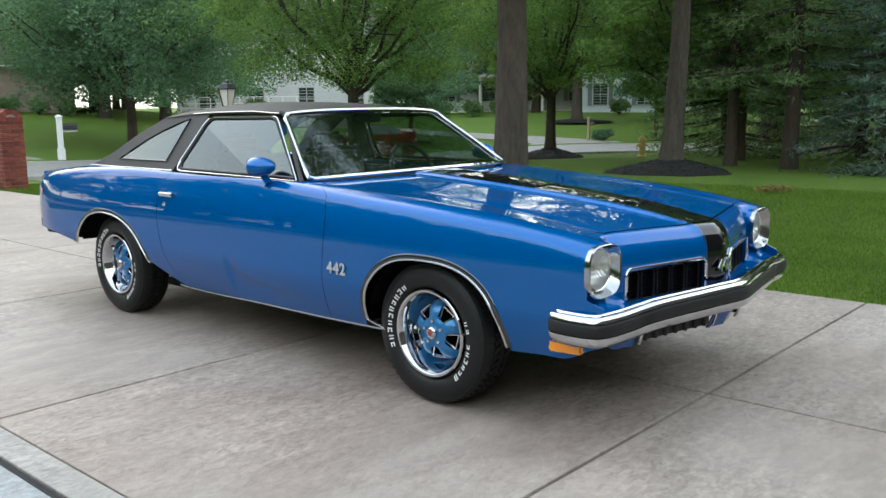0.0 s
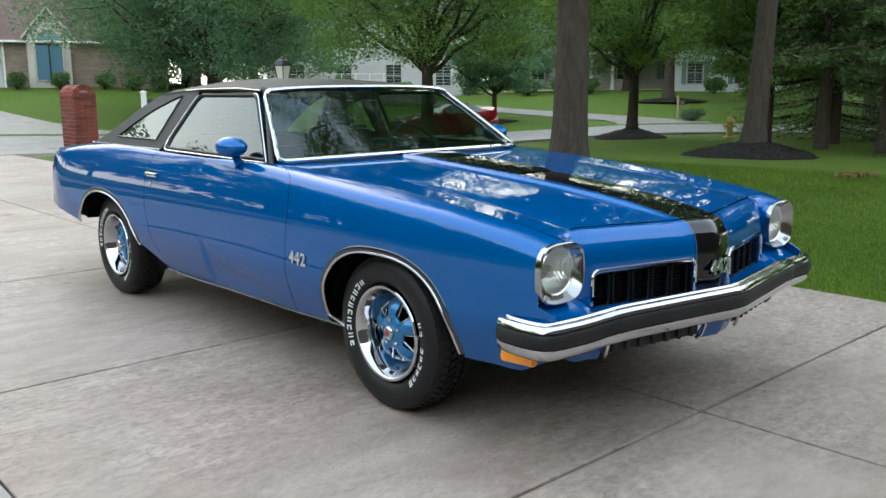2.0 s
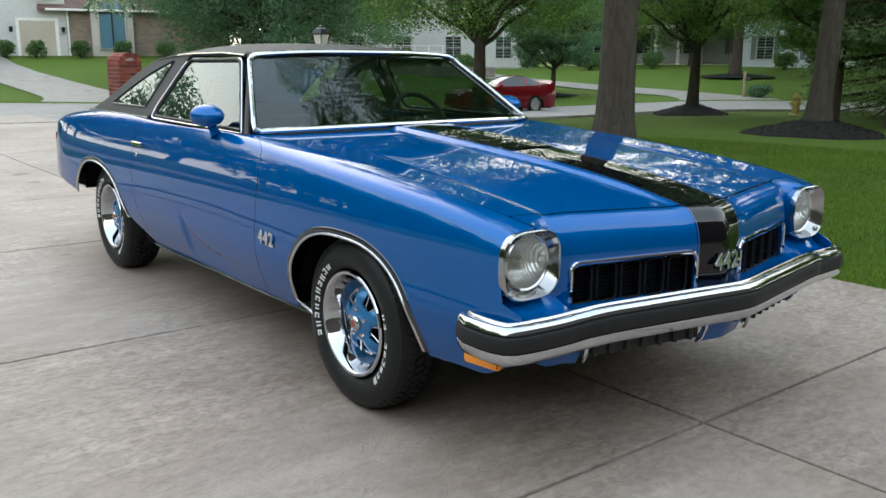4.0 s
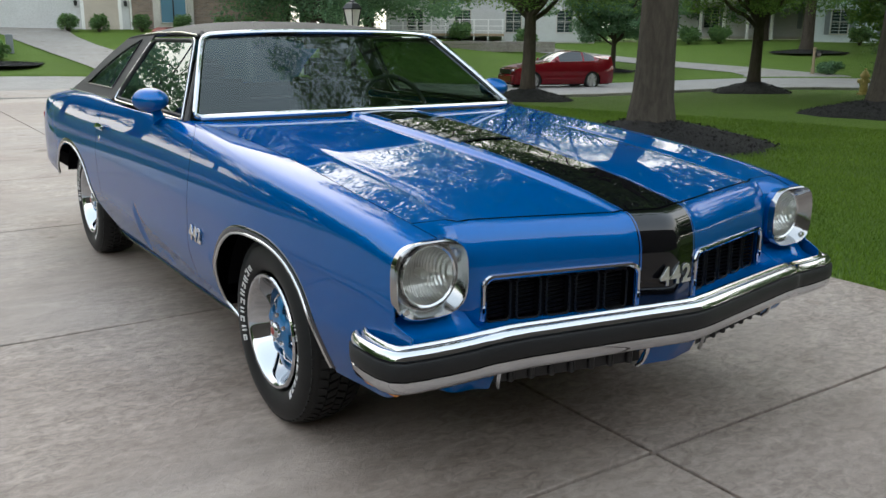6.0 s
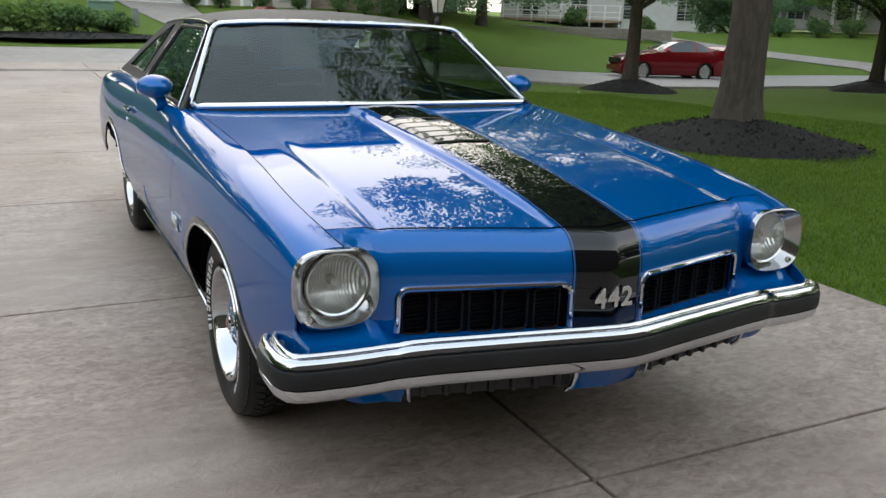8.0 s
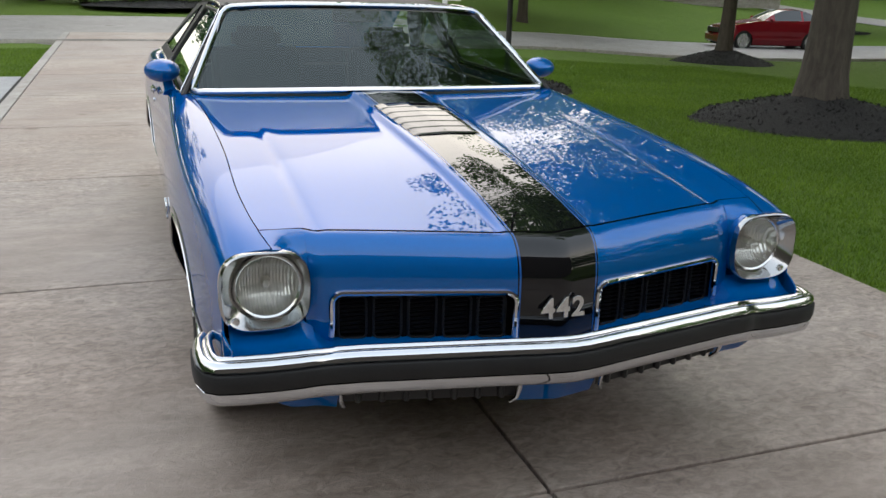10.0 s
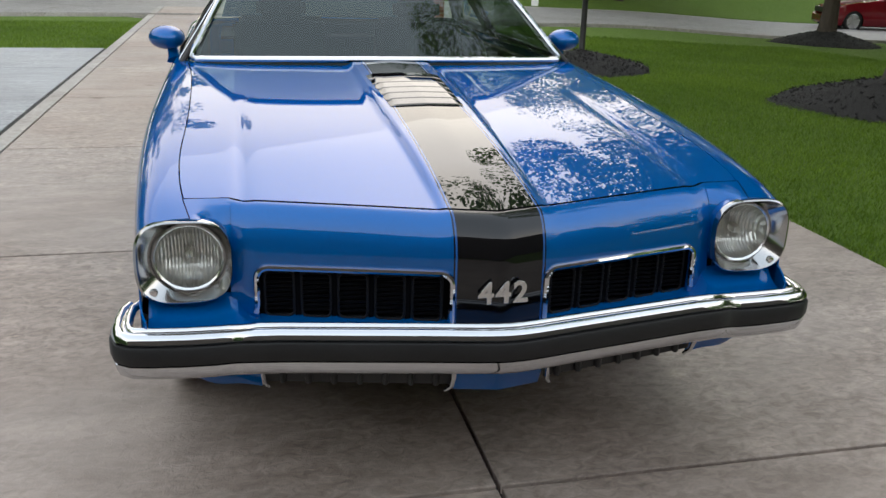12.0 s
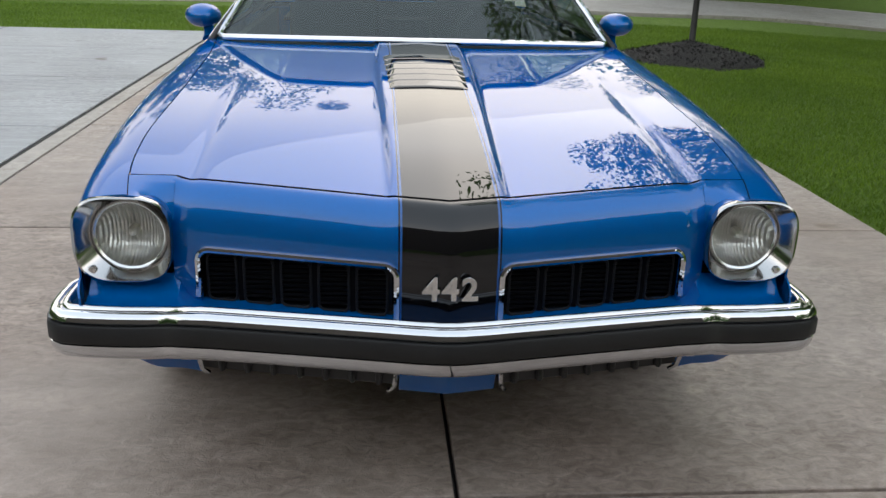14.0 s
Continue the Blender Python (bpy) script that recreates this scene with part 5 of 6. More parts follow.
def tree(label, x, y, h, r, crown_r, crown_z0, seed, mat, bark=BARK, density=1.0, leaf=0.07, mound=0.0, mound_h=0.22, lean=(0, 0), fork=None, squash=1.0, limbs=16):
    rng = np.random.default_rng(seed)
    z0 = lawn_z(x, y)
    t = thing("tree", label, "tree", (x, y, z0 + (mound_h if mound else 0) - 0.03), group="garden trees")
    fork = fork or crown_z0 + 0.25 * (h - crown_z0)
    geo = [trunk_geo(fork, r, rng, lean=lean)]
    tips, rads = [], []
    top = (lean[0] * fork, lean[1] * fork, fork - 0.1)
    cz, ch = (crown_z0 + h) / 2, (h - crown_z0) / 2
    for k in range(limbs):
        a = 2.4 * k + rng.uniform(-0.3, 0.3)
        q = k / max(1, limbs - 1)
        el = -0.75 + 1.65 * q
        rr = crown_r * math.sqrt(max(0.08, 1 - (el * 0.93) ** 2)) * rng.uniform(0.72, 0.95)
        tip = (top[0] + rr * math.cos(a), top[1] + rr * math.sin(a) * squash, cz + ch * el * 0.9)
        sz = min(fork * (0.62 + 0.36 * q), fork)
        start = (lean[0] * sz, lean[1] * sz, sz - 0.15)
        geo.append(limb(start, tip, r * 0.38 * (1 - 0.4 * q), 0.02, rng))
        for f in (0.45, 0.65, 0.82, 1.0):
            base = np.array(start) + (np.array(tip) - np.array(start)) * f
            for _ in range(3):
                off = rng.normal(size=3) * np.array([0.26, 0.26 * squash, 0.18]) * crown_r * (0.45 + 0.6 * f)
                c = base + off
                if c[2] < crown_z0 * 0.92:
                    c[2] = crown_z0 * 0.92 + rng.uniform(0, 0.3)
                tips.append(c)
                rads.append(crown_r * rng.uniform(0.13, 0.27))
            if f > 0.5:
                geo.append(limb(base, tips[-1], r * 0.1, 0.008, rng, 3))
    part("trunk", join(*geo), bark, t, smooth=60)
    v, n = leaves(tips, rads, int(74 * density), leaf, rng)
    leaf_object("crown", v, n, mat, t)
    if mound:
        mulch_ring(x, y, mound, mound_h, seed)
    return t


def mulch_ring(x, y, rad, h, seed):
    rng = np.random.default_rng(seed + 900)
    z0 = lawn_z(x, y)

    def fn(u, v):
        a = 2 * math.pi * u
        rr = rad * v * (1 + 0.07 * math.sin(3 * a + seed) + 0.04 * math.sin(7 * a))
        px, py = rr * math.cos(a), rr * math.sin(a)
        bumpy = 0.02 * noise.noise(Vector((px * 6 + seed, py * 6, 0)))
        return (px, py, h * (1 - v) ** 0.9 * 1.06 + bumpy * (1 - v) - 0.02 * (v > 0.99))
    m = part("mulch_bed", grid(fn, [i / 64 for i in range(65)], [0.001] + [i / 14 for i in range(1, 15)], True), MULCH, smooth=60)
    m.location = (x, y, z0)
    tagged(m, "mound of dark shredded mulch round a trunk", "mulch", group="mulch beds")
    n = int(900 * rad)
    a = rng.uniform(0, 2 * math.pi, n)
    q = np.sqrt(rng.uniform(0, 1, n))
    vs_, fs = [], []
    for i in range(n):
        p = Vector(fn(a[i] / (2 * math.pi), q[i] * 0.985))
        d = Vector(rng.normal(size=3)).normalized() * rng.uniform(0.012, 0.032)
        w = d.cross(Vector(rng.normal(size=3))).normalized() * 0.008
        up = Vector((0, 0, 0.012))
        o = len(vs_)
        vs_ += [tuple(p - d + up), tuple(p + w + up * 1.6), tuple(p + d + up), tuple(p - w + up * 0.6)]
        fs += [(o, o + 1, o + 2), (o, o + 2, o + 3)]
    c = part("mulch_litter", (vs_, fs), MULCH, m, smooth=0)
    c["kind"] = "stuff"


def spruce(x, y, h, rad, seed, mat, z_start=0.6, r=0.15, label="tall dark spruce with drooping boughs at the lawn's edge"):
    rng = np.random.default_rng(seed)
    t = thing("spruce", label, "tree", (x, y, lawn_z(x, y) - 0.05), group="spruces")
    geo = [trunk_geo(h * 0.96, r, rng, 1.3, n=12)]
    tips, rads = [], []
    z = z_start
    while z < h:
        k = 1 - (z - z_start) / (h - z_start)
        reach = rad * (0.12 + 0.88 * k) * rng.uniform(0.8, 1.08)
        for _ in range(max(4, int(8 * (0.5 + k)))):
            a = rng.uniform(0, 2 * math.pi)
            tip = np.array((reach * math.cos(a), reach * math.sin(a), z - 0.22 * reach))
            geo.append(limb((0, 0, z), tip, 0.03 * k + 0.008, 0.005, rng, 3, 0.02))
            for f in (0.3, 0.45, 0.6, 0.72, 0.84, 0.95):
                tips.append(np.array((0, 0, z)) * (1 - f) + tip * f + rng.normal(size=3) * 0.10)
                rads.append(0.16 + 0.14 * reach * (1 - 0.45 * f))
        z += 0.34 + 0.1 * rng.random()
    part("trunk", join(*geo), BARK_DARK, t, smooth=60)
    v, n = leaves(tips, rads, 13, 0.085, rng, 0.35, 0.5, 0.22)
    leaf_object("crown", v, n, mat, t)
    return t


tree("tall shade tree with a thick grey trunk in a mulch bed", 6.45, 5.1, 10.6, 0.25, 4.2, 3.8, 11, LEAF, density=8.0, leaf=0.047, mound=1.5, mound_h=0.34, fork=5.0, limbs=24)
tree("young street tree with a wide forked crown over the road", 12.95, 15.55, 10.0, 0.19, 4.4, 2.4, 12, LEAF_LIGHT, BARK_DARK, density=5.2, leaf=0.040, mound=1.25, mound_h=0.34, fork=3.0, limbs=24)
tree("street tree with a slim trunk in a mulch bed", 20.2, 13.9, 8.5, 0.18, 3.3, 2.1, 13, LEAF_LIGHT, BARK_DARK, density=4.5, leaf=0.038, mound=1.15, mound_h=0.34, fork=2.6, limbs=20)
tree("tall tree with rough bark in a wide mulch bed", 14.0, 6.4, 13, 0.23, 4.0, 4.4, 14, LEAF, density=1.6, leaf=0.065, mound=1.35, mound_h=0.32, lean=(0.075, 0.0), fork=6.0, limbs=20)
tree("broad bluish-green tree on the lawn across the road", 12.8, 27.4, 9.5, 0.20, 5.8, 2.1, 21, LEAF_BLUE, BARK_DARK, density=5.6, leaf=0.058, fork=3.0, limbs=24)
tree("small rounded ornamental tree on the far lawn", 29.0, 28.7, 5.6, 0.14, 2.6, 1.5, 22, LEAF_BLUE, BARK_DARK, density=3.5, leaf=0.055, fork=2.0, mound=1.2, mound_h=0.12)
tree("mature tree with a thick trunk before the far houses", 43.5, 28.0, 12, 0.34, 5.2, 3.6, 23, LEAF, BARK_DARK, density=1.8, leaf=0.12, mound=2.2, mound_h=0.2)
tree("slim tree on the far lawn by the road", 37.0, 19.0, 8, 0.13, 2.8, 2.2, 24, LEAF_BLUE, BARK_DARK, density=4.0, leaf=0.055)
tree("tree at the road's edge above a planted bed", -7.2, 31.5, 13.0, 0.26, 4.9, 2.6, 25, LEAF_BLUE, BARK, density=4.2, leaf=0.085, fork=3.6)

tree("light green understorey tree before the spruces", 18.8, 8.6, 7.5, 0.12, 2.6, 1.6, 26, LEAF_LIGHT, BARK_DARK, density=2.0, leaf=0.064)

# woods behind the houses: three trees, then copies
pool = [tree("tall tree in the woods behind the houses", 24, 62, 15, 0.34, 5.8, 1.6, 31, LEAF, BARK_DARK, density=0.85, leaf=0.155, limbs=20),
        tree("tall tree in the woods behind the houses", 36, 58, 14, 0.32, 5.4, 1.4, 32, LEAF_LIGHT, BARK_DARK, density=0.85, leaf=0.155, limbs=20),
        tree("tall tree in the woods behind the houses", 12, 66, 14, 0.34, 5.6, 1.2, 33, LEAF_BLUE, BARK_DARK, density=0.85, leaf=0.155, limbs=20)]
# this tree and its copies stay unseen, added to darken the car's reflections
far_tree = tree("unseen tall tree added round the lawns to cut sky reflections", -32, 4, 14, 0.34, 5.6, 0.8, 34, LEAF, BARK_DARK, density=0.28, leaf=0.34, limbs=16)
rng = np.random.default_rng(77)
for k, (th, r) in enumerate(((65.8, 49), (63.8, 58), (65.7, 46), (68.7, 53), (12, 46), (16, 40), (19, 52), (22, 44), (26, 56), (30, 70), (34, 72), (37, 66), (41, 74), (44, 68), (47, 72), (50, 66), (54, 74), (57, 68), (60, 64), (64, 70), (67, 62), (70, 72), (76, 66), (80, 74), (84, 66), (88, 74), (93, 64), (98, 70), (104, 62), (110, 66), (23, 38), (18, 34), (62, 48), (66, 50), (14, 33), (118, 34), (124, 40), (131, 33), (139, 30), (147, 36), (155, 29), (163, 34), (171, 28), (179, 33), (187, 29), (196, 34), (206, 30), (216, 34), (226, 30), (300, 34), (312, 30), (324, 34), (336, 30), (348, 33), (0, 30), (7, 34), (121, 46), (128, 44), (135, 46), (143, 44), (151, 47), (159, 43), (167, 46), (175, 43), (183, 46), (191, 44), (201, 47), (211, 44), (221, 47))):
    x, y = polar(r, th)
    c = copy_thing(far_tree if th > 114 or th < 9 else pool[k % 3], pose(x, y, lawn_z(x, y) - 0.1, 0, 0, rng.uniform(0, 360)))
    c.scale = (rng.uniform(0.85, 1.1),) * 2 + (rng.uniform(0.8, 1.05),)

spruce(17.6, 6.6, 11, 2.1, 41, NEEDLE, 2.2)
spruce(17.0, 4.9, 12, 2.4, 42, NEEDLE, 2.5, 0.18)
spruce(20.5, 7.6, 12, 2.6, 43, NEEDLE, 1.9)
spruce(19.5, 3.4, 11, 2.8, 44, NEEDLE, 1.6)
spruce(16.3, 2.6, 7.5, 2.3, 45, NEEDLE_BLUE, 0.25, 0.16, "bluish spruce with boughs down to the grass")
spruce(23.5, 5.2, 13, 3.0, 46, NEEDLE, 0.5)
spruce(24.0, 9.6, 12, 2.8, 47, NEEDLE, 0.5)
spruce(21.5, 0.6, 12, 3.0, 48, NEEDLE, 0.3)

# unseen dark wall for the owner's house behind the camera, darkens nose reflections
tagged(part("unseen_wall_south", box(-13, 11, -9.6, -9.2, -0.2, 6.0), grained("unseen_wall_dark_brown", (0.05, 0.042, 0.038), (0.08, 0.068, 0.06), 1.0, 0.8, 30, 0.2, 0.003), smooth=0), "unseen dark wall added behind the driveway for reflections", "wall", kind="structure")
# unseen wall added to close off the west horizon in the flank's reflections
tagged(part("unseen_wall_west", box(-27.4, -27.0, -24, 34, -0.4, 2.6), grained("unseen_wall_dark_green", (0.05, 0.06, 0.04), (0.08, 0.09, 0.06), 1.0, 0.9, 30, 0.2, 0.003), smooth=0), "unseen dark wall added in the west for reflections", "wall", kind="structure")

# ---------- things round the drive ----------
BRICK = material("red_brick", (0.28, 0.07, 0.045), 0.85)
n_, l_, b_ = nodes(BRICK)
inf = n_.new("ShaderNodeObjectInfo")
bc = ramp(BRICK, inf.outputs["Random"], [(0.0, (0.11, 0.024, 0.02)), (0.5, (0.20, 0.042, 0.03)), (1.0, (0.28, 0.075, 0.05))])
bc = mix(BRICK, bc, ramp(BRICK, noise_tex(BRICK, texco(BRICK), 40, 4), [(0.3, (0.7, 0.7, 0.7)), (0.7, (1.1, 1.1, 1.1))]), 0.6, "MULTIPLY")
l_.new(bc, b_.inputs["Base Color"])
bump(BRICK, noise_tex(BRICK, texco(BRICK), 120, 3), 0.4, 0.004)
MORTAR = grained("grey_mortar", (0.26, 0.24, 0.22), (0.36, 0.34, 0.31), 8, 0.95, 90, 0.4, 0.004)
BLACK_METAL = grained("black_painted_metal", (0.012, 0.012, 0.013), (0.022, 0.022, 0.023), 8, 0.45, 90, 0.2, 0.002)
WHITE_WOOD = grained("white_painted_wood", (0.70, 0.70, 0.69), (0.80, 0.80, 0.79), 3, 0.5, 40, 0.2, 0.002, stretch=(1, 1, 0.2))
RAW_WOOD = grained("weathered_wood", (0.30, 0.22, 0.14), (0.42, 0.32, 0.21), 4, 0.8, 60, 0.4, 0.003, stretch=(1, 1, 0.15))
FROST = material("frosted_lamp_glass", (0.62, 0.60, 0.55), 0.3)


def brick_pillar(x, y, w, d, spring):
    z0 = lawn_z(x, y) - 0.02
    p = thing("brick_pillar", "red brick pillar with a rounded arched top", "pillar", (x, y, z0))
    hw, hd = w / 2, d / 2
    pts = [(-hw, 0.0), (-hw, spring)] + [(-hw * math.cos(radians(a)), spring + hw * math.sin(radians(a))) for a in range(15, 180, 15)] + [(hw, spring), (hw, 0.0)]
    core = [(px * 0.955, s * (hd - 0.012), pz - (0.012 if pz > spring else 0)) for s in (-1, 1) for px, pz in pts]
    m = len(pts)
    part("mortar_core", (core, [tuple(range(m)), tuple(range(2 * m - 1, m - 1, -1))] + [(i, i + m, (i + 1) % m + m, (i + 1) % m) for i in range(m)]), MORTAR, p, "grey mortar", smooth=0)
    lib = {}

    def brick(sx, sy, sz, m4):
        key = (round(sx, 3), round(sy, 3), round(sz, 3))
        if key not in lib:
            v, f = box(-sx / 2, sx / 2, -sy / 2, sy / 2, -sz / 2, sz / 2)
            lib[key] = mesh_from("brick", v, f, BRICK, 0)
        o = new("brick", lib[key])
        o.parent = p
        o.matrix_basis = m4
    course = 0.075
    k = 0
    z = course / 2
    while z < spring:
        off = 0.5 if k % 2 else 0.0
        for s in (-1, 1):
            nb = 2
            for i in range(nb + (1 if off else 0)):
                a = -hw + w / nb * (i - (0.5 if off else 0))
                b = a + w / nb
                a, b = max(a, -hw), min(b, hw)
                if b - a > 0.03:
                    brick(b - a - 0.011, 0.05, course - 0.012, pose((a + b) / 2, s * (hd - 0.02), z))
            nd = 3
            for i in range(nd + (1 if off else 0)):
                a = -hd + d / nd * (i - (0.5 if off else 0))
                b = a + d / nd
                a, b = max(a, -hd + 0.05), min(b, hd - 0.05)
                if b - a > 0.03:
                    brick(0.05, b - a - 0.011, course - 0.012, pose(s * (hw - 0.022), (a + b) / 2, z))
        z += course
        k += 1
    for s in (-1, 1):
        z = spring + course / 2
        while z < spring + hw - 0.13:
            half = math.sqrt((hw - 0.10) ** 2 - (z - spring) ** 2)
            brick(2 * half - 0.011, 0.05, course - 0.012, pose(0, s * (hd - 0.02), z))
            z += course
    na = 9
    for i in range(na):
        a = radians(180 * (i + 0.5) / na)
        for j in range(3):
            yy = -hd + d / 3 * (j + 0.5)
            brick(0.10, d / 3 - 0.012, math.pi * hw / na - 0.010, pose((hw - 0.045) * math.cos(a), yy, spring + (hw - 0.045) * math.sin(a)) @ pose(0, 0, 0, 0, -math.degrees(a), 0))
    return p


brick_pillar(3.12, 14.5, 0.43, 0.72, 1.27)


def lamp_post(x, y, base):
    t = thing("lamp_post", "black garden lamp post with a glazed lantern", "lamp post", (x, y, lawn_z(x, y) + base - 0.04))
    part("post", lathe([(0.055, 0.0), (0.055, 0.12), (0.042, 0.15), (0.038, 1.20), (0.05, 1.22), (0.05, 1.26), (0.03, 1.29), (0.03, 1.33)], 20, "z"), BLACK_METAL, t)
    lan = part("lantern", lathe([(0.0, 1.32), (0.075, 1.32), (0.085, 1.345), (0.08, 1.36)], 6, "z"), BLACK_METAL, t, "black metal lantern")
    part("glazing", lathe([(0.075, 1.36), (0.135, 1.60)], 6, "z"), FROST, lan, "pale lantern glass", smooth=0)
    part("lantern_roof", lathe([(0.15, 1.60), (0.16, 1.612), (0.10, 1.68), (0.045, 1.70), (0.04, 1.72), (0.0, 1.735)], 6, "z"), BLACK_METAL, lan, smooth=20)
    for k in range(6):
        a = 2 * math.pi * k / 6
        part("lantern_bar", tube([(0.078 * math.cos(a), 0.078 * math.sin(a), 1.355), (0.138 * math.cos(a), 0.138 * math.sin(a), 1.605)], 0.007, 5), BLACK_METAL, lan)
    return t


mulch_ring(4.0, 8.55, 1.0, 0.24, 51)
lamp_post(4.0, 8.55, 0.12)


def mail_post(x, y, turn, post, box_mat, h, label, width=0.1):
    t = thing("mailbox", label, "mailbox", (x, y, lawn_z(x, y) - 0.03), turn)
    hw = width / 2
    part("post", join(box(-hw, hw, -hw, hw, 0, h), box(-hw * 1.35, hw * 1.35, -hw * 1.35, hw * 1.35, 0, h * 0.28)), post, t, bevel=0.008)
    part("cap", join(box(-hw * 1.3, hw * 1.3, -hw * 1.3, hw * 1.3, h, h + 0.03), lathe([(hw * 1.5, h + 0.03), (0.0, h + 0.09)], 4, "z")), post, t)
    part("arm", box(hw, 0.5, -0.035, 0.035, h * 0.66, h * 0.66 + 0.06), post, t)
    sec = [(0.085 * math.cos(radians(a)), 0.11 + 0.085 * math.sin(radians(a))) for a in range(0, 181, 20)] + [(-0.085, 0.0), (0.085, 0.0)]
    m = len(sec)
    v = [(x0, sy, h * 0.66 + 0.062 + sz) for x0 in (0.02 + hw, 0.50) for sy, sz in sec]
    part("letter_box", (v, [tuple(range(m)), tuple(range(2 * m - 1, m - 1, -1))] + [(i, i + m, (i + 1) % m + m, (i + 1) % m) for i in range(m)]), box_mat, t, "dark metal letter box", smooth=30)
    return t


mail_post(8.5, 23.9, -20, WHITE_WOOD, BLACK_METAL, 1.30, "white wooden mailbox post with a dark box", 0.16)
mail_post(33.6, 20.9, 10, RAW_WOOD, BLACK_METAL, 1.15, "wooden mailbox post with a black box")

hyd = thing("fire_hydrant", "yellow fire hydrant on the grass by the road", "hydrant", (21.6, 11.3, lawn_z(21.6, 11.3) - 0.02))
HYD = grained("yellow_hydrant_paint", (0.55, 0.40, 0.12), (0.68, 0.52, 0.2), 8, 0.5, 60, 0.3, 0.003)
part("barrel", lathe([(0.16, 0.0), (0.16, 0.05), (0.11, 0.07), (0.10, 0.48), (0.13, 0.50), (0.13, 0.54), (0.105, 0.58), (0.06, 0.66), (0.03, 0.68), (0.03, 0.73), (0.0, 0.73)], 20, "z"), HYD, hyd)
for a in (0, 90, 180):
    part("outlet", moved(lathe([(0.05, 0.09), (0.05, 0.15), (0.06, 0.15), (0.06, 0.18), (0.0, 0.185)], 14), pose(0, 0, 0.38, 0, 0, a)), HYD, hyd)

# dry leaves raked on the lawn
rng = np.random.default_rng(5)
v, n = leaves([(9.75 + 0.16 * i, 2.5 - 0.1 * i, 0.05) for i in range(-1, 2)], [0.14] * 3, 30, 0.05, rng, 0.25)
leafpile = leaf_object("leaf_pile", v, n, leaf_mat("dry_leaves", (0.16, 0.11, 0.05), (0.28, 0.20, 0.10), (0.36, 0.28, 0.16)), None)
tagged(leafpile, "small heap of dry tan leaves on the lawn", "leaves", kind="stuff")

# ---------- grass blades near the drive ----------
BLADE = leaf_mat("grass_blades", (0.076, 0.13, 0.016), (0.112, 0.18, 0.024), (0.16, 0.24, 0.038))


def blades(x0, x1, y0, y1, count, seed, size=0.034):
    rng = np.random.default_rng(seed)
    x = rng.uniform(x0, x1, count)
    y = rng.uniform(y0, y1, count)
    ok = np.ones(count, bool)
    for mx, my, mr in ((6.45, 5.1, 1.42), (4.0, 8.55, 0.95)):
        ok &= np.hypot(x - mx, y - my) > mr
    x, y = x[ok], y[ok]
    n = len(x)
    z = np.array([lawn_z(a, b) for a, b in zip(x, y)]) - 0.014
    a = rng.uniform(0, 2 * np.pi, n)
    w = 0.004 + 0.003 * rng.random(n)
    h = size * rng.uniform(0.6, 1.3, n)
    lean = rng.normal(size=(n, 2)) * 0.5 * h[:, None]
    p = np.stack([x, y, z], 1)
    d = np.stack([np.cos(a) * w, np.sin(a) * w, 0 * a], 1)
    top = p + np.stack([lean[:, 0], lean[:, 1], h], 1)
    verts = np.stack([p - d, p + d, top], 1).reshape(-1, 3)
    me = bpy.data.meshes.new("grass")
    me.vertices.add(3 * n)
    me.vertices.foreach_set("co", verts.astype(np.float32).ravel())
    me.loops.add(3 * n)
    me.loops.foreach_set("vertex_index", np.arange(3 * n, dtype=np.int32))
    me.polygons.add(n)
    me.polygons.foreach_set("loop_start", np.arange(n, dtype=np.int32) * 3)
    me.polygons.foreach_set("loop_total", np.full(n, 3, np.int32))
    me.update(calc_edges=True)
    me.materials.append(BLADE)
    return tagged(new("grass", me), "short green lawn grass along the driveway", "grass", kind="stuff")


blades(2.505, 6.0, -3.0, 8.0, 110000, 61)
blades(6.0, 11.0, -1.0, 10.0, 70000, 62, 0.042)
blades(-8.0, -2.45, 10.42, 15.4, 30000, 63, 0.042)
blades(2.505, 4.5, 8.0, 15.0, 25000, 64, 0.042)
blades(4.5, 6.0, 8.0, 14.0, 16000, 65, 0.045)
blades(6.0, 11.0, 10.0, 14.0, 30000, 66, 0.048)

# ---------- houses ----------
SIDING = grained("white_lap_siding", (0.46, 0.47, 0.47), (0.55, 0.56, 0.56), 0.8, 0.6, 20, 0.15, 0.002)
SIDING_BLUE = grained("pale_blue_siding", (0.55, 0.61, 0.66), (0.64, 0.70, 0.74), 0.8, 0.6, 20, 0.15, 0.002)
STONE = material("tan_house_brick", (0.38, 0.31, 0.25), 0.9)
n_, l_, b_ = nodes(STONE)
bk = n_.new("ShaderNodeTexBrick")
bk.inputs["Scale"].default_value = 1.0
bk.inputs["Brick Width"].default_value, bk.inputs["Row Height"].default_value, bk.inputs["Mortar Size"].default_value = 0.22, 0.075, 0.008
bk.inputs["Color1"].default_value, bk.inputs["Color2"].default_value, bk.inputs["Mortar"].default_value = (0.27, 0.20, 0.15, 1), (0.18, 0.14, 0.115, 1), (0.30, 0.27, 0.24, 1)
sep = n_.new("ShaderNodeSeparateXYZ")
comb = n_.new("ShaderNodeCombineXYZ")
l_.new(texco(STONE), sep.inputs[0])
l_.new(sep.outputs[0], comb.inputs[0])
l_.new(sep.outputs[2], comb.inputs[1])
l_.new(comb.outputs[0], bk.inputs["Vector"])
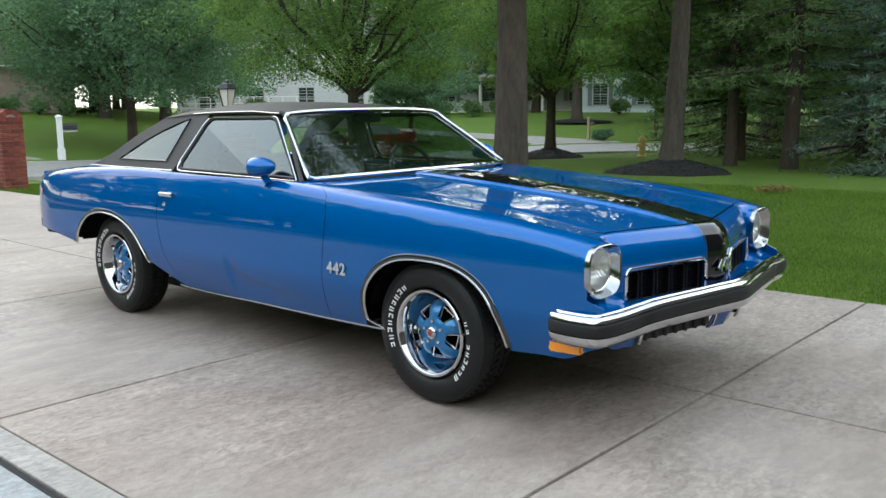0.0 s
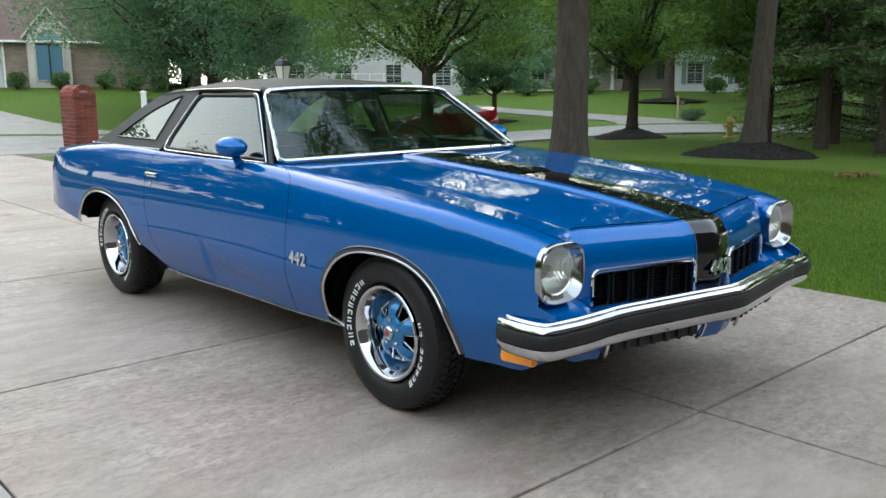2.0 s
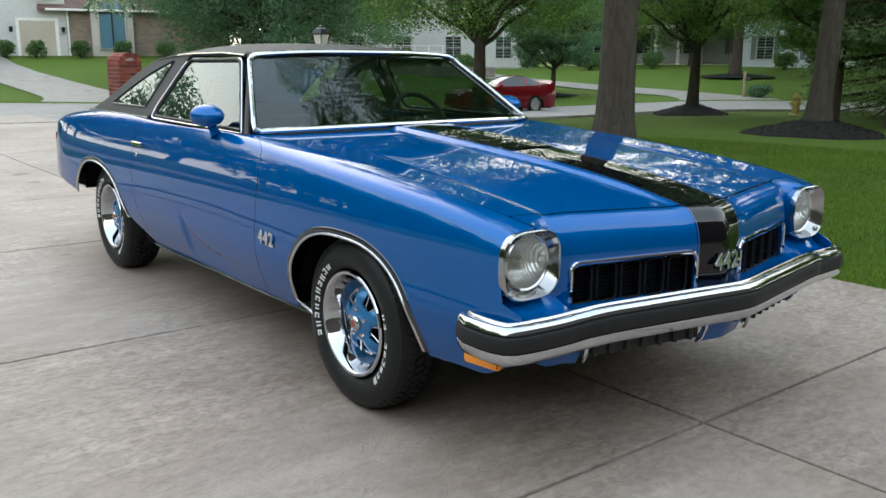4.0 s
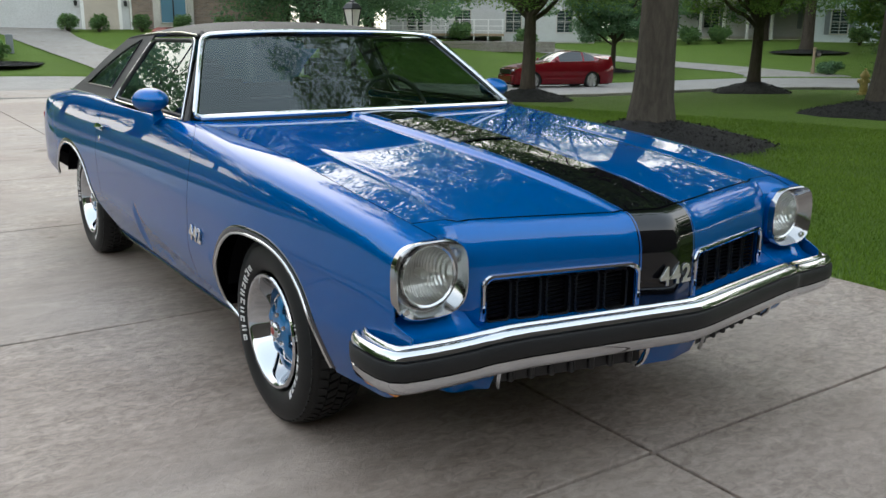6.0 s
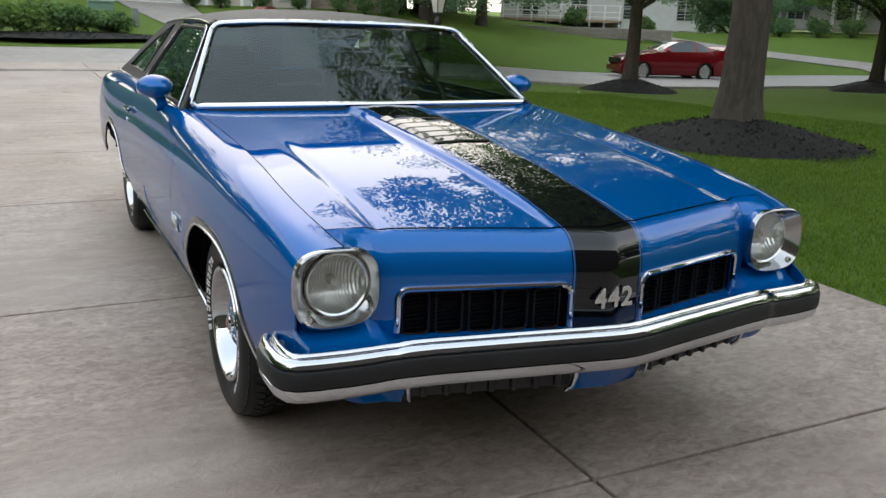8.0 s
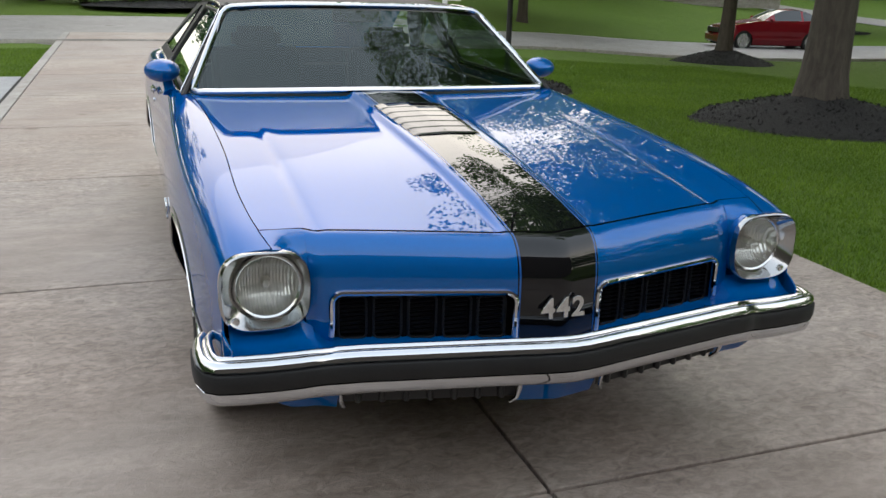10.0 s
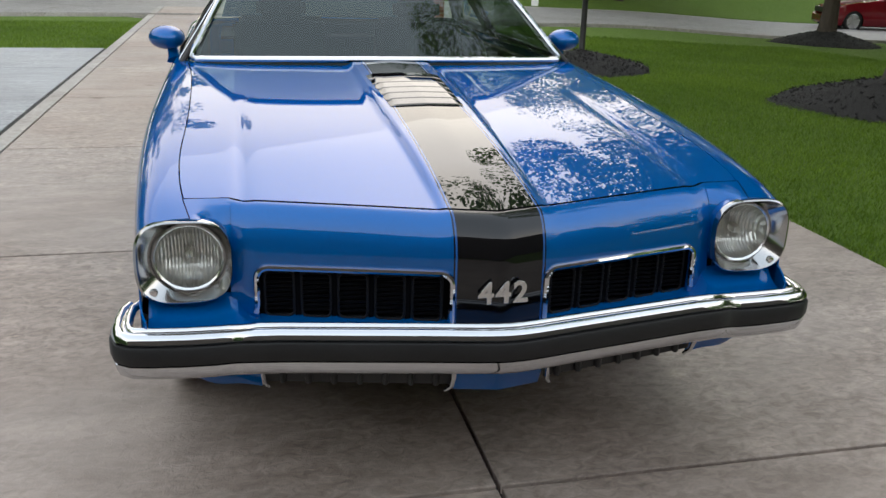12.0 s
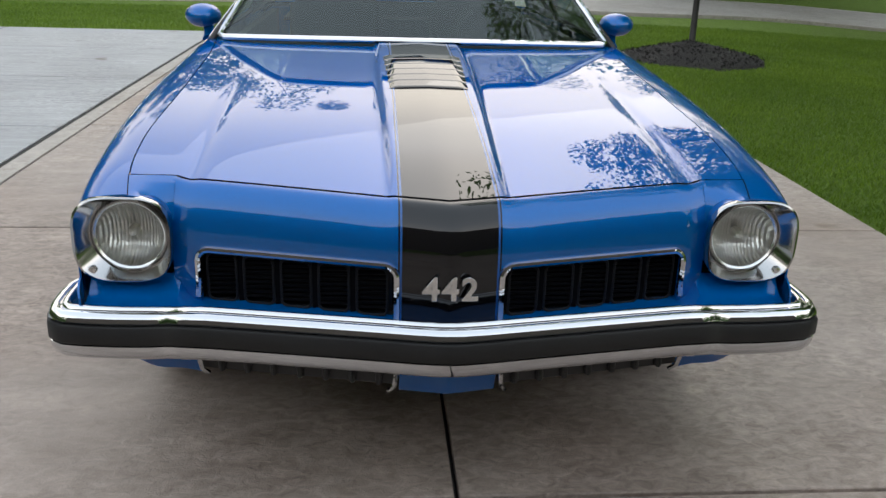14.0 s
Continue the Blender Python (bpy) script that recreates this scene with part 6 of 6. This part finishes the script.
l_.new(mix(STONE, bk.outputs["Color"], ramp(STONE, noise_tex(STONE, texco(STONE), 2, 3), [(0.3, (0.75, 0.75, 0.75)), (0.7, (1.1, 1.1, 1.1))]), 0.7, "MULTIPLY"), b_.inputs["Base Color"])
ROOFING = grained("brown_shingles", (0.11, 0.065, 0.06), (0.17, 0.11, 0.10), 3, 0.9, 30, 0.5, 0.01)
ROOF_GREY = grained("grey_shingles", (0.09, 0.09, 0.09), (0.15, 0.15, 0.15), 3, 0.9, 30, 0.5, 0.01)
TRIM = grained("cream_trim", (0.42, 0.40, 0.36), (0.50, 0.48, 0.44), 2, 0.6, 30, 0.1, 0.002)
WINDOW = material("house_window_glass", (0.03, 0.045, 0.042), 0.06, 0, 0.3)
GARAGE = grained("tan_garage_door", (0.42, 0.37, 0.31), (0.50, 0.45, 0.38), 1, 0.6, 30, 0.1, 0.002)


def lap_wall(x0, x1, z0, z1, y, step=0.14):
    """Overlapping boards facing -y."""
    geos = []
    z = z0
    while z < z1 - 0.01:
        t = min(z + step, z1)
        geos.append(([(x0, y - 0.022, z), (x1, y - 0.022, z), (x1, y - 0.002, t), (x0, y - 0.002, t), (x0, y, z), (x1, y, z)], [(0, 1, 2, 3), (4, 5, 1, 0)]))
        z += step
    return join(*geos)


def house_window(parent, x, z, w, h, y, shutter=None):
    win = part("window", box(x - w / 2, x + w / 2, y - 0.02, y + 0.02, z, z + h), WINDOW, parent, "dark glazed window", smooth=0)
    for a, b, c, d in ((x - w / 2 - 0.07, x - w / 2, z - 0.07, z + h + 0.07), (x + w / 2, x + w / 2 + 0.07, z - 0.07, z + h + 0.07), (x - w / 2, x + w / 2, z + h, z + h + 0.07), (x - w / 2, x + w / 2, z - 0.07, z), (x - 0.02, x + 0.02, z, z + h), (x - w / 2, x + w / 2, z + h / 2 - 0.02, z + h / 2 + 0.02)):
        part("window_bar", box(a, b, y - 0.06, y - 0.02, c, d), TRIM, win, smooth=0)
    if shutter:
        for s in (-1, 1):
            xx = x + s * (w / 2 + 0.26)
            part("shutter", box(xx - 0.16, xx + 0.16, y - 0.05, y - 0.015, z - 0.05, z + h + 0.05), shutter, win, smooth=0)


def gable_roof(x0, x1, y0, y1, ze, zr, over=0.4, along="x"):
    """A ridge roof with thickness; the ridge runs along x or y."""
    if along == "x":
        ym = (y0 + y1) / 2
        a = [(x0 - over, y0 - over, ze), (x1 + over, y0 - over, ze), (x1 + over, ym, zr), (x0 - over, ym, zr), (x0 - over, y1 + over, ze), (x1 + over, y1 + over, ze)]
        f = [(0, 1, 2, 3), (3, 2, 5, 4)]
    else:
        xm = (x0 + x1) / 2
        a = [(x0 - over, y0 - over, ze), (xm, y0 - over, zr), (xm, y1 + over, zr), (x0 - over, y1 + over, ze), (x1 + over, y0 - over, ze), (x1 + over, y1 + over, ze)]
        f = [(0, 1, 2, 3), (1, 4, 5, 2)]
    low = [(x, y, z - 0.16) for x, y, z in a]
    n = len(a)
    faces = f + [tuple(i + n for i in reversed(q)) for q in f]
    edges = {}
    for q in f:
        for i in range(4):
            e = (q[i], q[(i + 1) % 4])
            edges[e] = 1
    for (i, j) in list(edges):
        if (j, i) not in edges:
            faces.append((j, i, i + n, j + n))
    return a + low, faces


def house_base(name, label, x, y, turn, lift=0.0):
    return thing(name, label, "house", (x, y, lawn_z(x, y) + lift), turn, group="far houses")


# tan brick and siding house with the arched window
h1 = house_base("house", "tan brick house with white siding and an arched window", 11.6, 41.5, -17, -0.35)
h1.scale = (1, 1, 0.86)
part("wall", box(-2.05, 5.4, 0.0, 9.0, 0, 2.85), STONE, h1, "tan brick wall", smooth=0)
part("wall", box(-11.0, -2.06, 0.02, 9.0, 0, 2.85), TRIM, h1, smooth=0)
part("siding", lap_wall(-11.0, -2.06, 0.15, 4.9, 0.0), SIDING, h1, "white lap siding", smooth=0)
part("siding", join(([(-11, 0.01, 2.8), (-2.9, 0.01, 2.8), (-6.9, 0.01, 5.6)], [(0, 1, 2)])), SIDING, h1, smooth=0)
part("roof", gable_roof(-2.9, 6.0, 0.0, 9.0, 2.95, 6.0, 0.35), ROOFING, h1, "brown shingle roof", smooth=0)
part("roof", gable_roof(-11.0, -2.9, -0.2, 9.0, 3.6, 6.6, 0.3, "y"), ROOFING, h1, "brown shingle roof", smooth=0)
gv = [(-0.95, -0.35, 0.0), (0.95, -0.35, 0.0), (0.95, -0.35, 3.2), (0.0, -0.35, 4.55), (-0.95, -0.35, 3.2)]
part("gable", (gv + [(x, 1.6, z) for x, _, z in gv], [(0, 1, 2, 3, 4), (1, 6, 7, 2), (2, 7, 8, 3), (3, 8, 9, 4), (4, 9, 5, 0)]), TRIM, h1, "cream stucco gable", smooth=0)
part("gable_roof", gable_roof(-1.0, 1.0, -0.45, 3.0, 3.1, 4.75, 0.18, "y"), TRIM, h1, smooth=0)
part("gable_roof", [gable_roof(-1.0, 1.0, -0.40, 3.0, 3.14, 4.80, 0.16, "y")][0], ROOFING, h1, smooth=0)
arc = [(-0.62, 0.75), (0.62, 0.75), (0.62, 2.75)] + [(0.62 * math.cos(radians(a)), 2.75 + 0.75 * math.sin(radians(a))) for a in range(15, 180, 15)] + [(-0.62, 2.75)]
aw = part("arched_window", ([(x, -0.37, z) for x, z in arc], [tuple(range(len(arc)))]), material("blue_reflecting_glass", (0.10, 0.20, 0.27), 0.05, 0, 0.5), h1, "tall arched window with blue glass", smooth=0)
part("window_frame", tube([(x, -0.39, z) for x, z in arc], 0.05, 6, True, up=(0, 1, 0)), TRIM, aw)
part("mullion", box(-0.03, 0.03, -0.42, -0.375, 0.75, 2.72), RUBBER, aw)
part("transom", box(-0.62, 0.62, -0.42, -0.375, 2.68, 2.76), RUBBER, aw)
gd = part("garage_door", box(-4.1, -2.55, -0.06, 0.0, 0.0, 2.25), GARAGE, h1, "tan panelled garage door", smooth=0)
for k in range(4):
    part("door_panel", box(-4.0, -2.65, -0.075, -0.058, 0.1 + 0.54 * k, 0.55 + 0.54 * k), GARAGE, gd, smooth=0)
part("door_frame", join(box(-4.25, -4.1, -0.08, 0.0, 0, 2.4), box(-2.55, -2.4, -0.08, 0, 0, 2.4), box(-4.1, -2.55, -0.08, 0, 2.25, 2.4)), WHITE_WOOD, h1, smooth=0)
part("downpipe", tube([(-1.98, -0.08, 2.8), (-1.98, -0.08, 0.1)], 0.05, 8), WHITE_WOOD, h1)
part("gutter", box(-2.9, 5.6, -0.46, -0.34, 2.80, 2.92), WHITE_WOOD, h1, smooth=0)
for x in (-4.45, -2.2):
    part("wall_lamp", lathe([(0.0, 2.2), (0.09, 2.15), (0.07, 1.9), (0.0, 1.88)], 8, "z"), BLACK_METAL, h1).location = (x, -0.12, -0.25)

h2 = house_base("house", "white-sided house with a deck behind a stone wall", 34.0, 45.5, -38, -0.2)
part("wall", box(-7, 7, 0.03, 8, 0, 5.4), TRIM, h2, smooth=0)
part("siding", lap_wall(-7, 7, 0.2, 5.4, 0.0, 0.2), SIDING, h2, "white lap siding", smooth=0)
part("roof", gable_roof(-7, 7, 0, 8, 5.4, 8.4, 0.4), ROOF_GREY, h2, "grey shingle roof", smooth=0)
for x in (-5, -1.8, 1.6, 5):
    house_window(h2, x, 3.4, 1.0, 1.4, 0.0)
    house_window(h2, x, 0.8, 1.0, 1.4, 0.0)
part("deck", box(-6.5, 1.0, -2.6, 0, 0.55, 0.7), RAW_WOOD, h2, smooth=0)
for k in range(9):
    part("deck_post", box(-6.5 + 0.92 * k, -6.42 + 0.92 * k, -2.6, -2.52, 0, 1.6), WHITE_WOOD, h2, smooth=0)
for z in (1.55, 1.15, 0.85):
    part("deck_rail", box(-6.5, 1.0, -2.62, -2.56, z, z + 0.06), WHITE_WOOD, h2, smooth=0)
SW = grained("stacked_stone", (0.22, 0.19, 0.17), (0.34, 0.30, 0.27), 3, 0.9, 14, 0.8, 0.02)
for k in range(3):
    w = part("retaining_wall", box(-4.5, 4.5, -0.2, 0.2, 0.2 * k, 0.2 * k + 0.185), SW, smooth=0, bevel=0.02)
    x, y = 28.4, 39.2
    w.matrix_basis = pose(x, y, lawn_z(x, y) - 0.1, 0, 0, -38)
    tagged(w, "low wall of grey stacked stone on the lawn", "wall", group="retaining wall courses")

h3 = house_base("house", "white house with a porch and grey shutters", 52.0, 39.6, -54, 0.1)
SHUT = grained("grey_shutter", (0.16, 0.18, 0.2), (0.22, 0.24, 0.26), 4, 0.6, 40, 0.2, 0.002)
part("wall", box(-7, 7, 0.03, 8, 0, 5.4), TRIM, h3, smooth=0)
part("siding", lap_wall(-7, 7, 0.2, 5.4, 0.0, 0.2), SIDING, h3, "white lap siding", smooth=0)
part("roof", gable_roof(-7, 7, 0, 8, 5.4, 8.4, 0.4), ROOF_GREY, h3, "grey shingle roof", smooth=0)
for x in (-5, -1.8, 1.6, 5):
    house_window(h3, x, 3.4, 1.0, 1.4, 0.0, SHUT)
    house_window(h3, x, 0.8, 1.0, 1.5, 0.0, SHUT)
part("porch_roof", box(-2.5, 2.5, -2.2, 0, 2.6, 2.8), WHITE_WOOD, h3, smooth=0)
for x in (-2.4, -0.8, 0.8, 2.4):
    part("porch_column", lathe([(0.14, 0.0), (0.12, 0.2), (0.10, 2.4), (0.14, 2.6)], 14, "z"), WHITE_WOOD, h3).location = (x, -2.05, 0)

h4 = house_base("house", "pale blue house with dark windows", 55.0, 27.5, -62, -0.2)
part("wall", box(-7, 7, 0.03, 8, 0, 5.4), TRIM, h4, smooth=0)
part("siding", lap_wall(-7, 7, 0.2, 5.4, 0.0, 0.2), SIDING_BLUE, h4, "pale blue lap siding", smooth=0)
part("roof", gable_roof(-7, 7, 0, 8, 5.4, 8.4, 0.4), ROOF_GREY, h4, "grey shingle roof", smooth=0)
for x in (-5, -1.8, 1.6, 5):
    house_window(h4, x, 3.4, 1.0, 1.4, 0.0, SHUT)
    house_window(h4, x, 0.8, 1.0, 1.5, 0.0, SHUT)


# neighbours' drives climb the lawns from the road
def drive_strip(name, label, rows):
    """Rows of (radius past the far kerb, first bearing, last bearing)."""
    def fn(i, k):
        d, a0, a1 = rows[i]
        th = a0 + (a1 - a0) * k
        x, y = polar(FAR(th) + d, th)
        return (x, y, max(lawn_z(x, y), lawn_z(*polar(FAR(th) - 0.01, th)) - 0.03) + 0.03)
    return tagged(part(name, grid(fn, list(range(len(rows))), [j / 12 for j in range(13)], True), ROAD, smooth=60), label, "driveway", kind="structure")


drive_strip("far_driveway", "pale concrete driveway climbing to the brick house", [(-0.05, 70.5, 80.0), (0.8, 71.8, 79.2), (2, 73.0, 79.2), (4, 75.2, 80.0), (7, 77.2, 81.4), (10, 78.8, 82.6), (13, 79.8, 83.6), (17, 80.4, 84.6)])
drive_strip("far_driveway", "long curved concrete driveway to the white house", [(-0.05, 31.5, 38.5), (1, 32.4, 38.2), (3, 34.8, 39.0), (5.5, 38.0, 41.6), (8.5, 41.6, 44.6), (12, 45.2, 48.0), (16, 48.6, 51.6), (20, 51.5, 55.0)])


def shrub(x, y, r, h, seed, mat, label, leaf=0.05, dens=260):
    rng = np.random.default_rng(seed)
    t = thing("shrub", label, "shrub", (x, y, lawn_z(x, y) - 0.02), group="shrubs")
    c, rr, stems = [], [], []
    for k in range(14):
        a, q = 2.4 * k, math.sqrt((k + 0.5) / 14)
        p = (r * 0.6 * q * math.cos(a), r * 0.6 * q * math.sin(a), h * (0.35 + 0.35 * rng.random()))
        c.append(np.array(p))
        rr.append(0.42 * r)
        stems.append(tube([(0.1 * p[0], 0.1 * p[1], 0), p], 0.012, 5, up=(0.3, 0.9, 0.1)))
    part("stems", join(*stems), BARK_DARK, t)
    v, n = leaves(c, rr, int(dens * 0.6), leaf, rng, h / r * 0.8)
    leaf_object("foliage", v, n, mat, t)


mh = h1.matrix_basis
for k, (u, rr) in enumerate(((-4.75, 0.55), (-3.4, 0.5), (-1.5, 0.5), (0.35, 0.5), (2.3, 0.55), (3.6, 0.5), (4.8, 0.5))):
    p = mh @ Vector((u, -1.2, 0))
    shrub(p.x, p.y, rr, 0.85, 100 + k, LEAF, "clipped round green shrub by the house wall")
for k, (x, y, rr, hh) in enumerate(((-0.9, 31.4, 1.1, 1.3), (0.6, 31.8, 1.2, 1.1), (-2.4, 31.2, 1.2, 1.2), (2.0, 32.6, 0.9, 0.8), (-3.8, 31.6, 1.3, 1.3))):
    shrub(x, y, rr, hh, 120 + k, LEAF if k % 2 else LEAF_LIGHT, "loose garden shrub in the bed across the road", 0.08, 320)
shrub(6.6, 59.0, 1.6, 1.3, 131, LEAF_LIGHT, "wide clipped yellow-green hedge", 0.08, 420)
shrub(33.9, 20.3, 0.7, 0.6, 132, LEAF_BLUE, "pale grey-green shrub at a mailbox", 0.05, 300)
for k, (x, y) in enumerate(((43.5, 36.6), (45.0, 35.4), (41.8, 38.0), (30.5, 44.0), (33.5, 41.0), (50.4, 29.0))):
    shrub(x, y, 0.9, 1.2, 140 + k, LEAF, "rounded shrub before a white house", 0.08, 260)
bed_x, bed_y = 0.4, 31.4
mulch_ring(bed_x, bed_y, 3.2, 0.12, 71)
ub = thing("utility_box", "green metal utility box in the planted bed", "utility box", (1.9, 34.6, lawn_z(1.9, 34.6)))
UG = grained("green_utility_paint", (0.10, 0.20, 0.15), (0.15, 0.26, 0.2), 4, 0.5, 40, 0.2, 0.002)
part("cabinet", box(-0.45, 0.45, -0.4, 0.4, 0, 0.85), UG, ub, bevel=0.02)
part("lid", box(-0.48, 0.48, -0.43, 0.43, 0.85, 0.93), UG, ub, bevel=0.015)
pb = thing("pedestal_box", "small grey utility pedestal in the planted bed", "utility box", (3.1, 34.2, lawn_z(3.1, 34.2)))
part("body", box(-0.12, 0.12, -0.12, 0.12, 0, 0.7), SHUT, pb, bevel=0.02)

# ---------- red coupe parked at the far kerb ----------
RED = car_paint("red_metallic_paint", (0.16, 0.006, 0.012), (0.28, 0.012, 0.02))
red = thing("sports_coupe", "dark red modern coupe parked along the far kerb", "car", (21.2, 23.9, lawn_z(21.2, 23.9) - 0.06), -17)
red.scale = (0.9, 0.95, 1.08)
# nose to -x, length 4.75
TOPR = spline([(-2.36, 0.62), (-2.25, 0.72), (-1.9, 0.82), (-1.2, 0.93), (-0.75, 0.98), (0.2, 1.0), (1.2, 1.02), (2.0, 1.06), (2.32, 1.0), (2.37, 0.8)])
WIDR = spline([(-2.38, 0.60), (-2.3, 0.78), (-2.0, 0.88), (-1.2, 0.93), (0, 0.92), (1.2, 0.94), (2.1, 0.90), (2.37, 0.74)])


def red_low(x):
    z = 0.22
    for c in (-1.45, 1.28):
        if abs(x - c) < 0.37:
            z = max(z, 0.30 + math.sqrt(0.37**2 - (x - c) ** 2))
    return z


def red_side(u, v):
    x = -2.38 + 4.75 * u
    zt = TOPR(x)
    z = red_low(x) + (zt - red_low(x)) * v
    w = WIDR(x) - 0.07 * max(0, (z - 0.62) / 0.4) ** 2 - 0.06 * max(0, (0.42 - z) / 0.2) - 0.018 * math.exp(-((z - 0.52) / 0.05) ** 2)
    return (x, w, z)


ru = sorted({i / 80 for i in range(81)} | {(c + 0.37 * math.cos(radians(a)) + 2.38) / 4.75 for c in (-1.45, 1.28) for a in range(0, 181, 10)})
side = grid(red_side, ru, [i / 12 for i in range(13)], True)
flip = ([(x, -y, z) for x, y, z in side[0]], [f[::-1] for f in side[1]])
top = grid(lambda u, v: (-2.38 + 4.75 * u, red_side(u, 1)[1] * v, TOPR(-2.38 + 4.75 * u) + 0.05 * (1 - v * v) * math.sin(math.pi * u) ** 0.5), [i / 80 for i in range(81)], [-1, -0.8, -0.5, 0, 0.5, 0.8, 1])
part("body", join(side, flip, top), RED, red, "dark red painted body", smooth=45)
rrz = spline([(-0.72, 1.0), (-0.3, 1.22), (0.15, 1.36), (0.6, 1.385), (1.0, 1.35), (1.5, 1.20), (1.95, 1.06)])
rrw = spline([(-0.72, 0.74), (0.15, 0.60), (0.8, 0.58), (1.5, 0.62), (1.95, 0.70)])
cab = grid(lambda u, v: (-0.72 + 2.67 * u, rrw(-0.72 + 2.67 * u) * v, 0.0 + rrz(-0.72 + 2.67 * u) - 0.04 * v * v), [i / 30 for i in range(31)], [-1, -0.9, -0.5, 0, 0.5, 0.9, 1])
DGL = material("dark_car_glass", (0.012, 0.016, 0.018), 0.04, 0, 0.6)
ncol = 6
part("roof", cab, [RED, DGL], red, "roof with dark windscreen and rear glass", smooth=45, indices=[1 if (i < 9 or i > 20) else 0 for i in range(30) for _ in range(ncol)])
for s in (-1, 1):
    sg = grid(lambda u, v: (-0.66 + 2.5 * u, s * ((1 - v) * 0.84 + v * (rrw(-0.66 + 2.5 * u) + 0.004)), 0.99 + (rrz(-0.66 + 2.5 * u) - 0.045 - 0.99) * v), [i / 30 for i in range(31)], [0, 0.3, 0.7, 1], s > 0)
    part("side_window", sg, [RED, DGL], red, "dark side windows", smooth=45, indices=[1 if (k < 3 and (5 <= i <= 17 or 19 <= i <= 24)) else 0 for i in range(30) for k in range(3)])
    part("headlamp", moved(lathe([(0.0, -0.03), (0.06, -0.02), (0.085, 0.0), (0.085, 0.06)], 18), Matrix.Translation((-2.30, s * 0.60, 0.66))), BRIGHT, red, "round headlamp")
    part("fog_lamp", moved(lathe([(0.0, -0.03), (0.05, -0.02), (0.06, 0.0), (0.06, 0.05)], 18), Matrix.Translation((-2.36, s * 0.34, 0.63))), BRIGHT, red, "round fog lamp")
    part("mirror", moved(lathe([(0.0, -0.07), (0.06, -0.05), (0.075, 0.0), (0.06, 0.04), (0.0, 0.045)], 14), Matrix.Translation((-0.45, s * 0.98, 1.03))), RED, red)
part("grille", box(-2.41, -2.34, -0.62, 0.62, 0.57, 0.74), GRILLE_BLACK, red, "black front grille", bevel=0.02)
part("bumper", box(-2.44, -2.28, -0.78, 0.78, 0.26, 0.55), RED, red, bevel=0.06)
part("underbody", box(-2.2, 2.2, -0.7, 0.7, 0.18, 0.5), DARK, red)


def red_wheel():
    w = new("wheel")
    part("tyre", lathe([(0.22, -0.10), (0.23, 0.10), (0.30, 0.11), (0.335, 0.09), (0.338, 0.0), (0.335, -0.09), (0.30, -0.11)], 36, "y", True), TYRE, w, "black tyre")
    part("rim", lathe([(0.235, 0.10), (0.225, 0.105), (0.21, 0.085), (0.2, 0.03), (0.0, 0.03)], 36, "y"), BRIGHT, w, "silver alloy rim")
    for k in range(5):
        part("spoke", moved(box(-0.035, 0.035, 0.05, 0.09, 0.0, 0.215), pose(0, 0, 0, 0, 72 * k, 0)), BRIGHT, w)
    return w


rw = red_wheel()
rw.parent = red
for k, (x, s) in enumerate(((-1.45, 1), (1.28, 1), (-1.45, -1), (1.28, -1))):
    m = pose(x, s * 0.80, 0.338, 0, 0, 0 if s > 0 else 180)
    if k == 0:
        rw.matrix_basis = m
    else:
        copy_thing(rw, m)
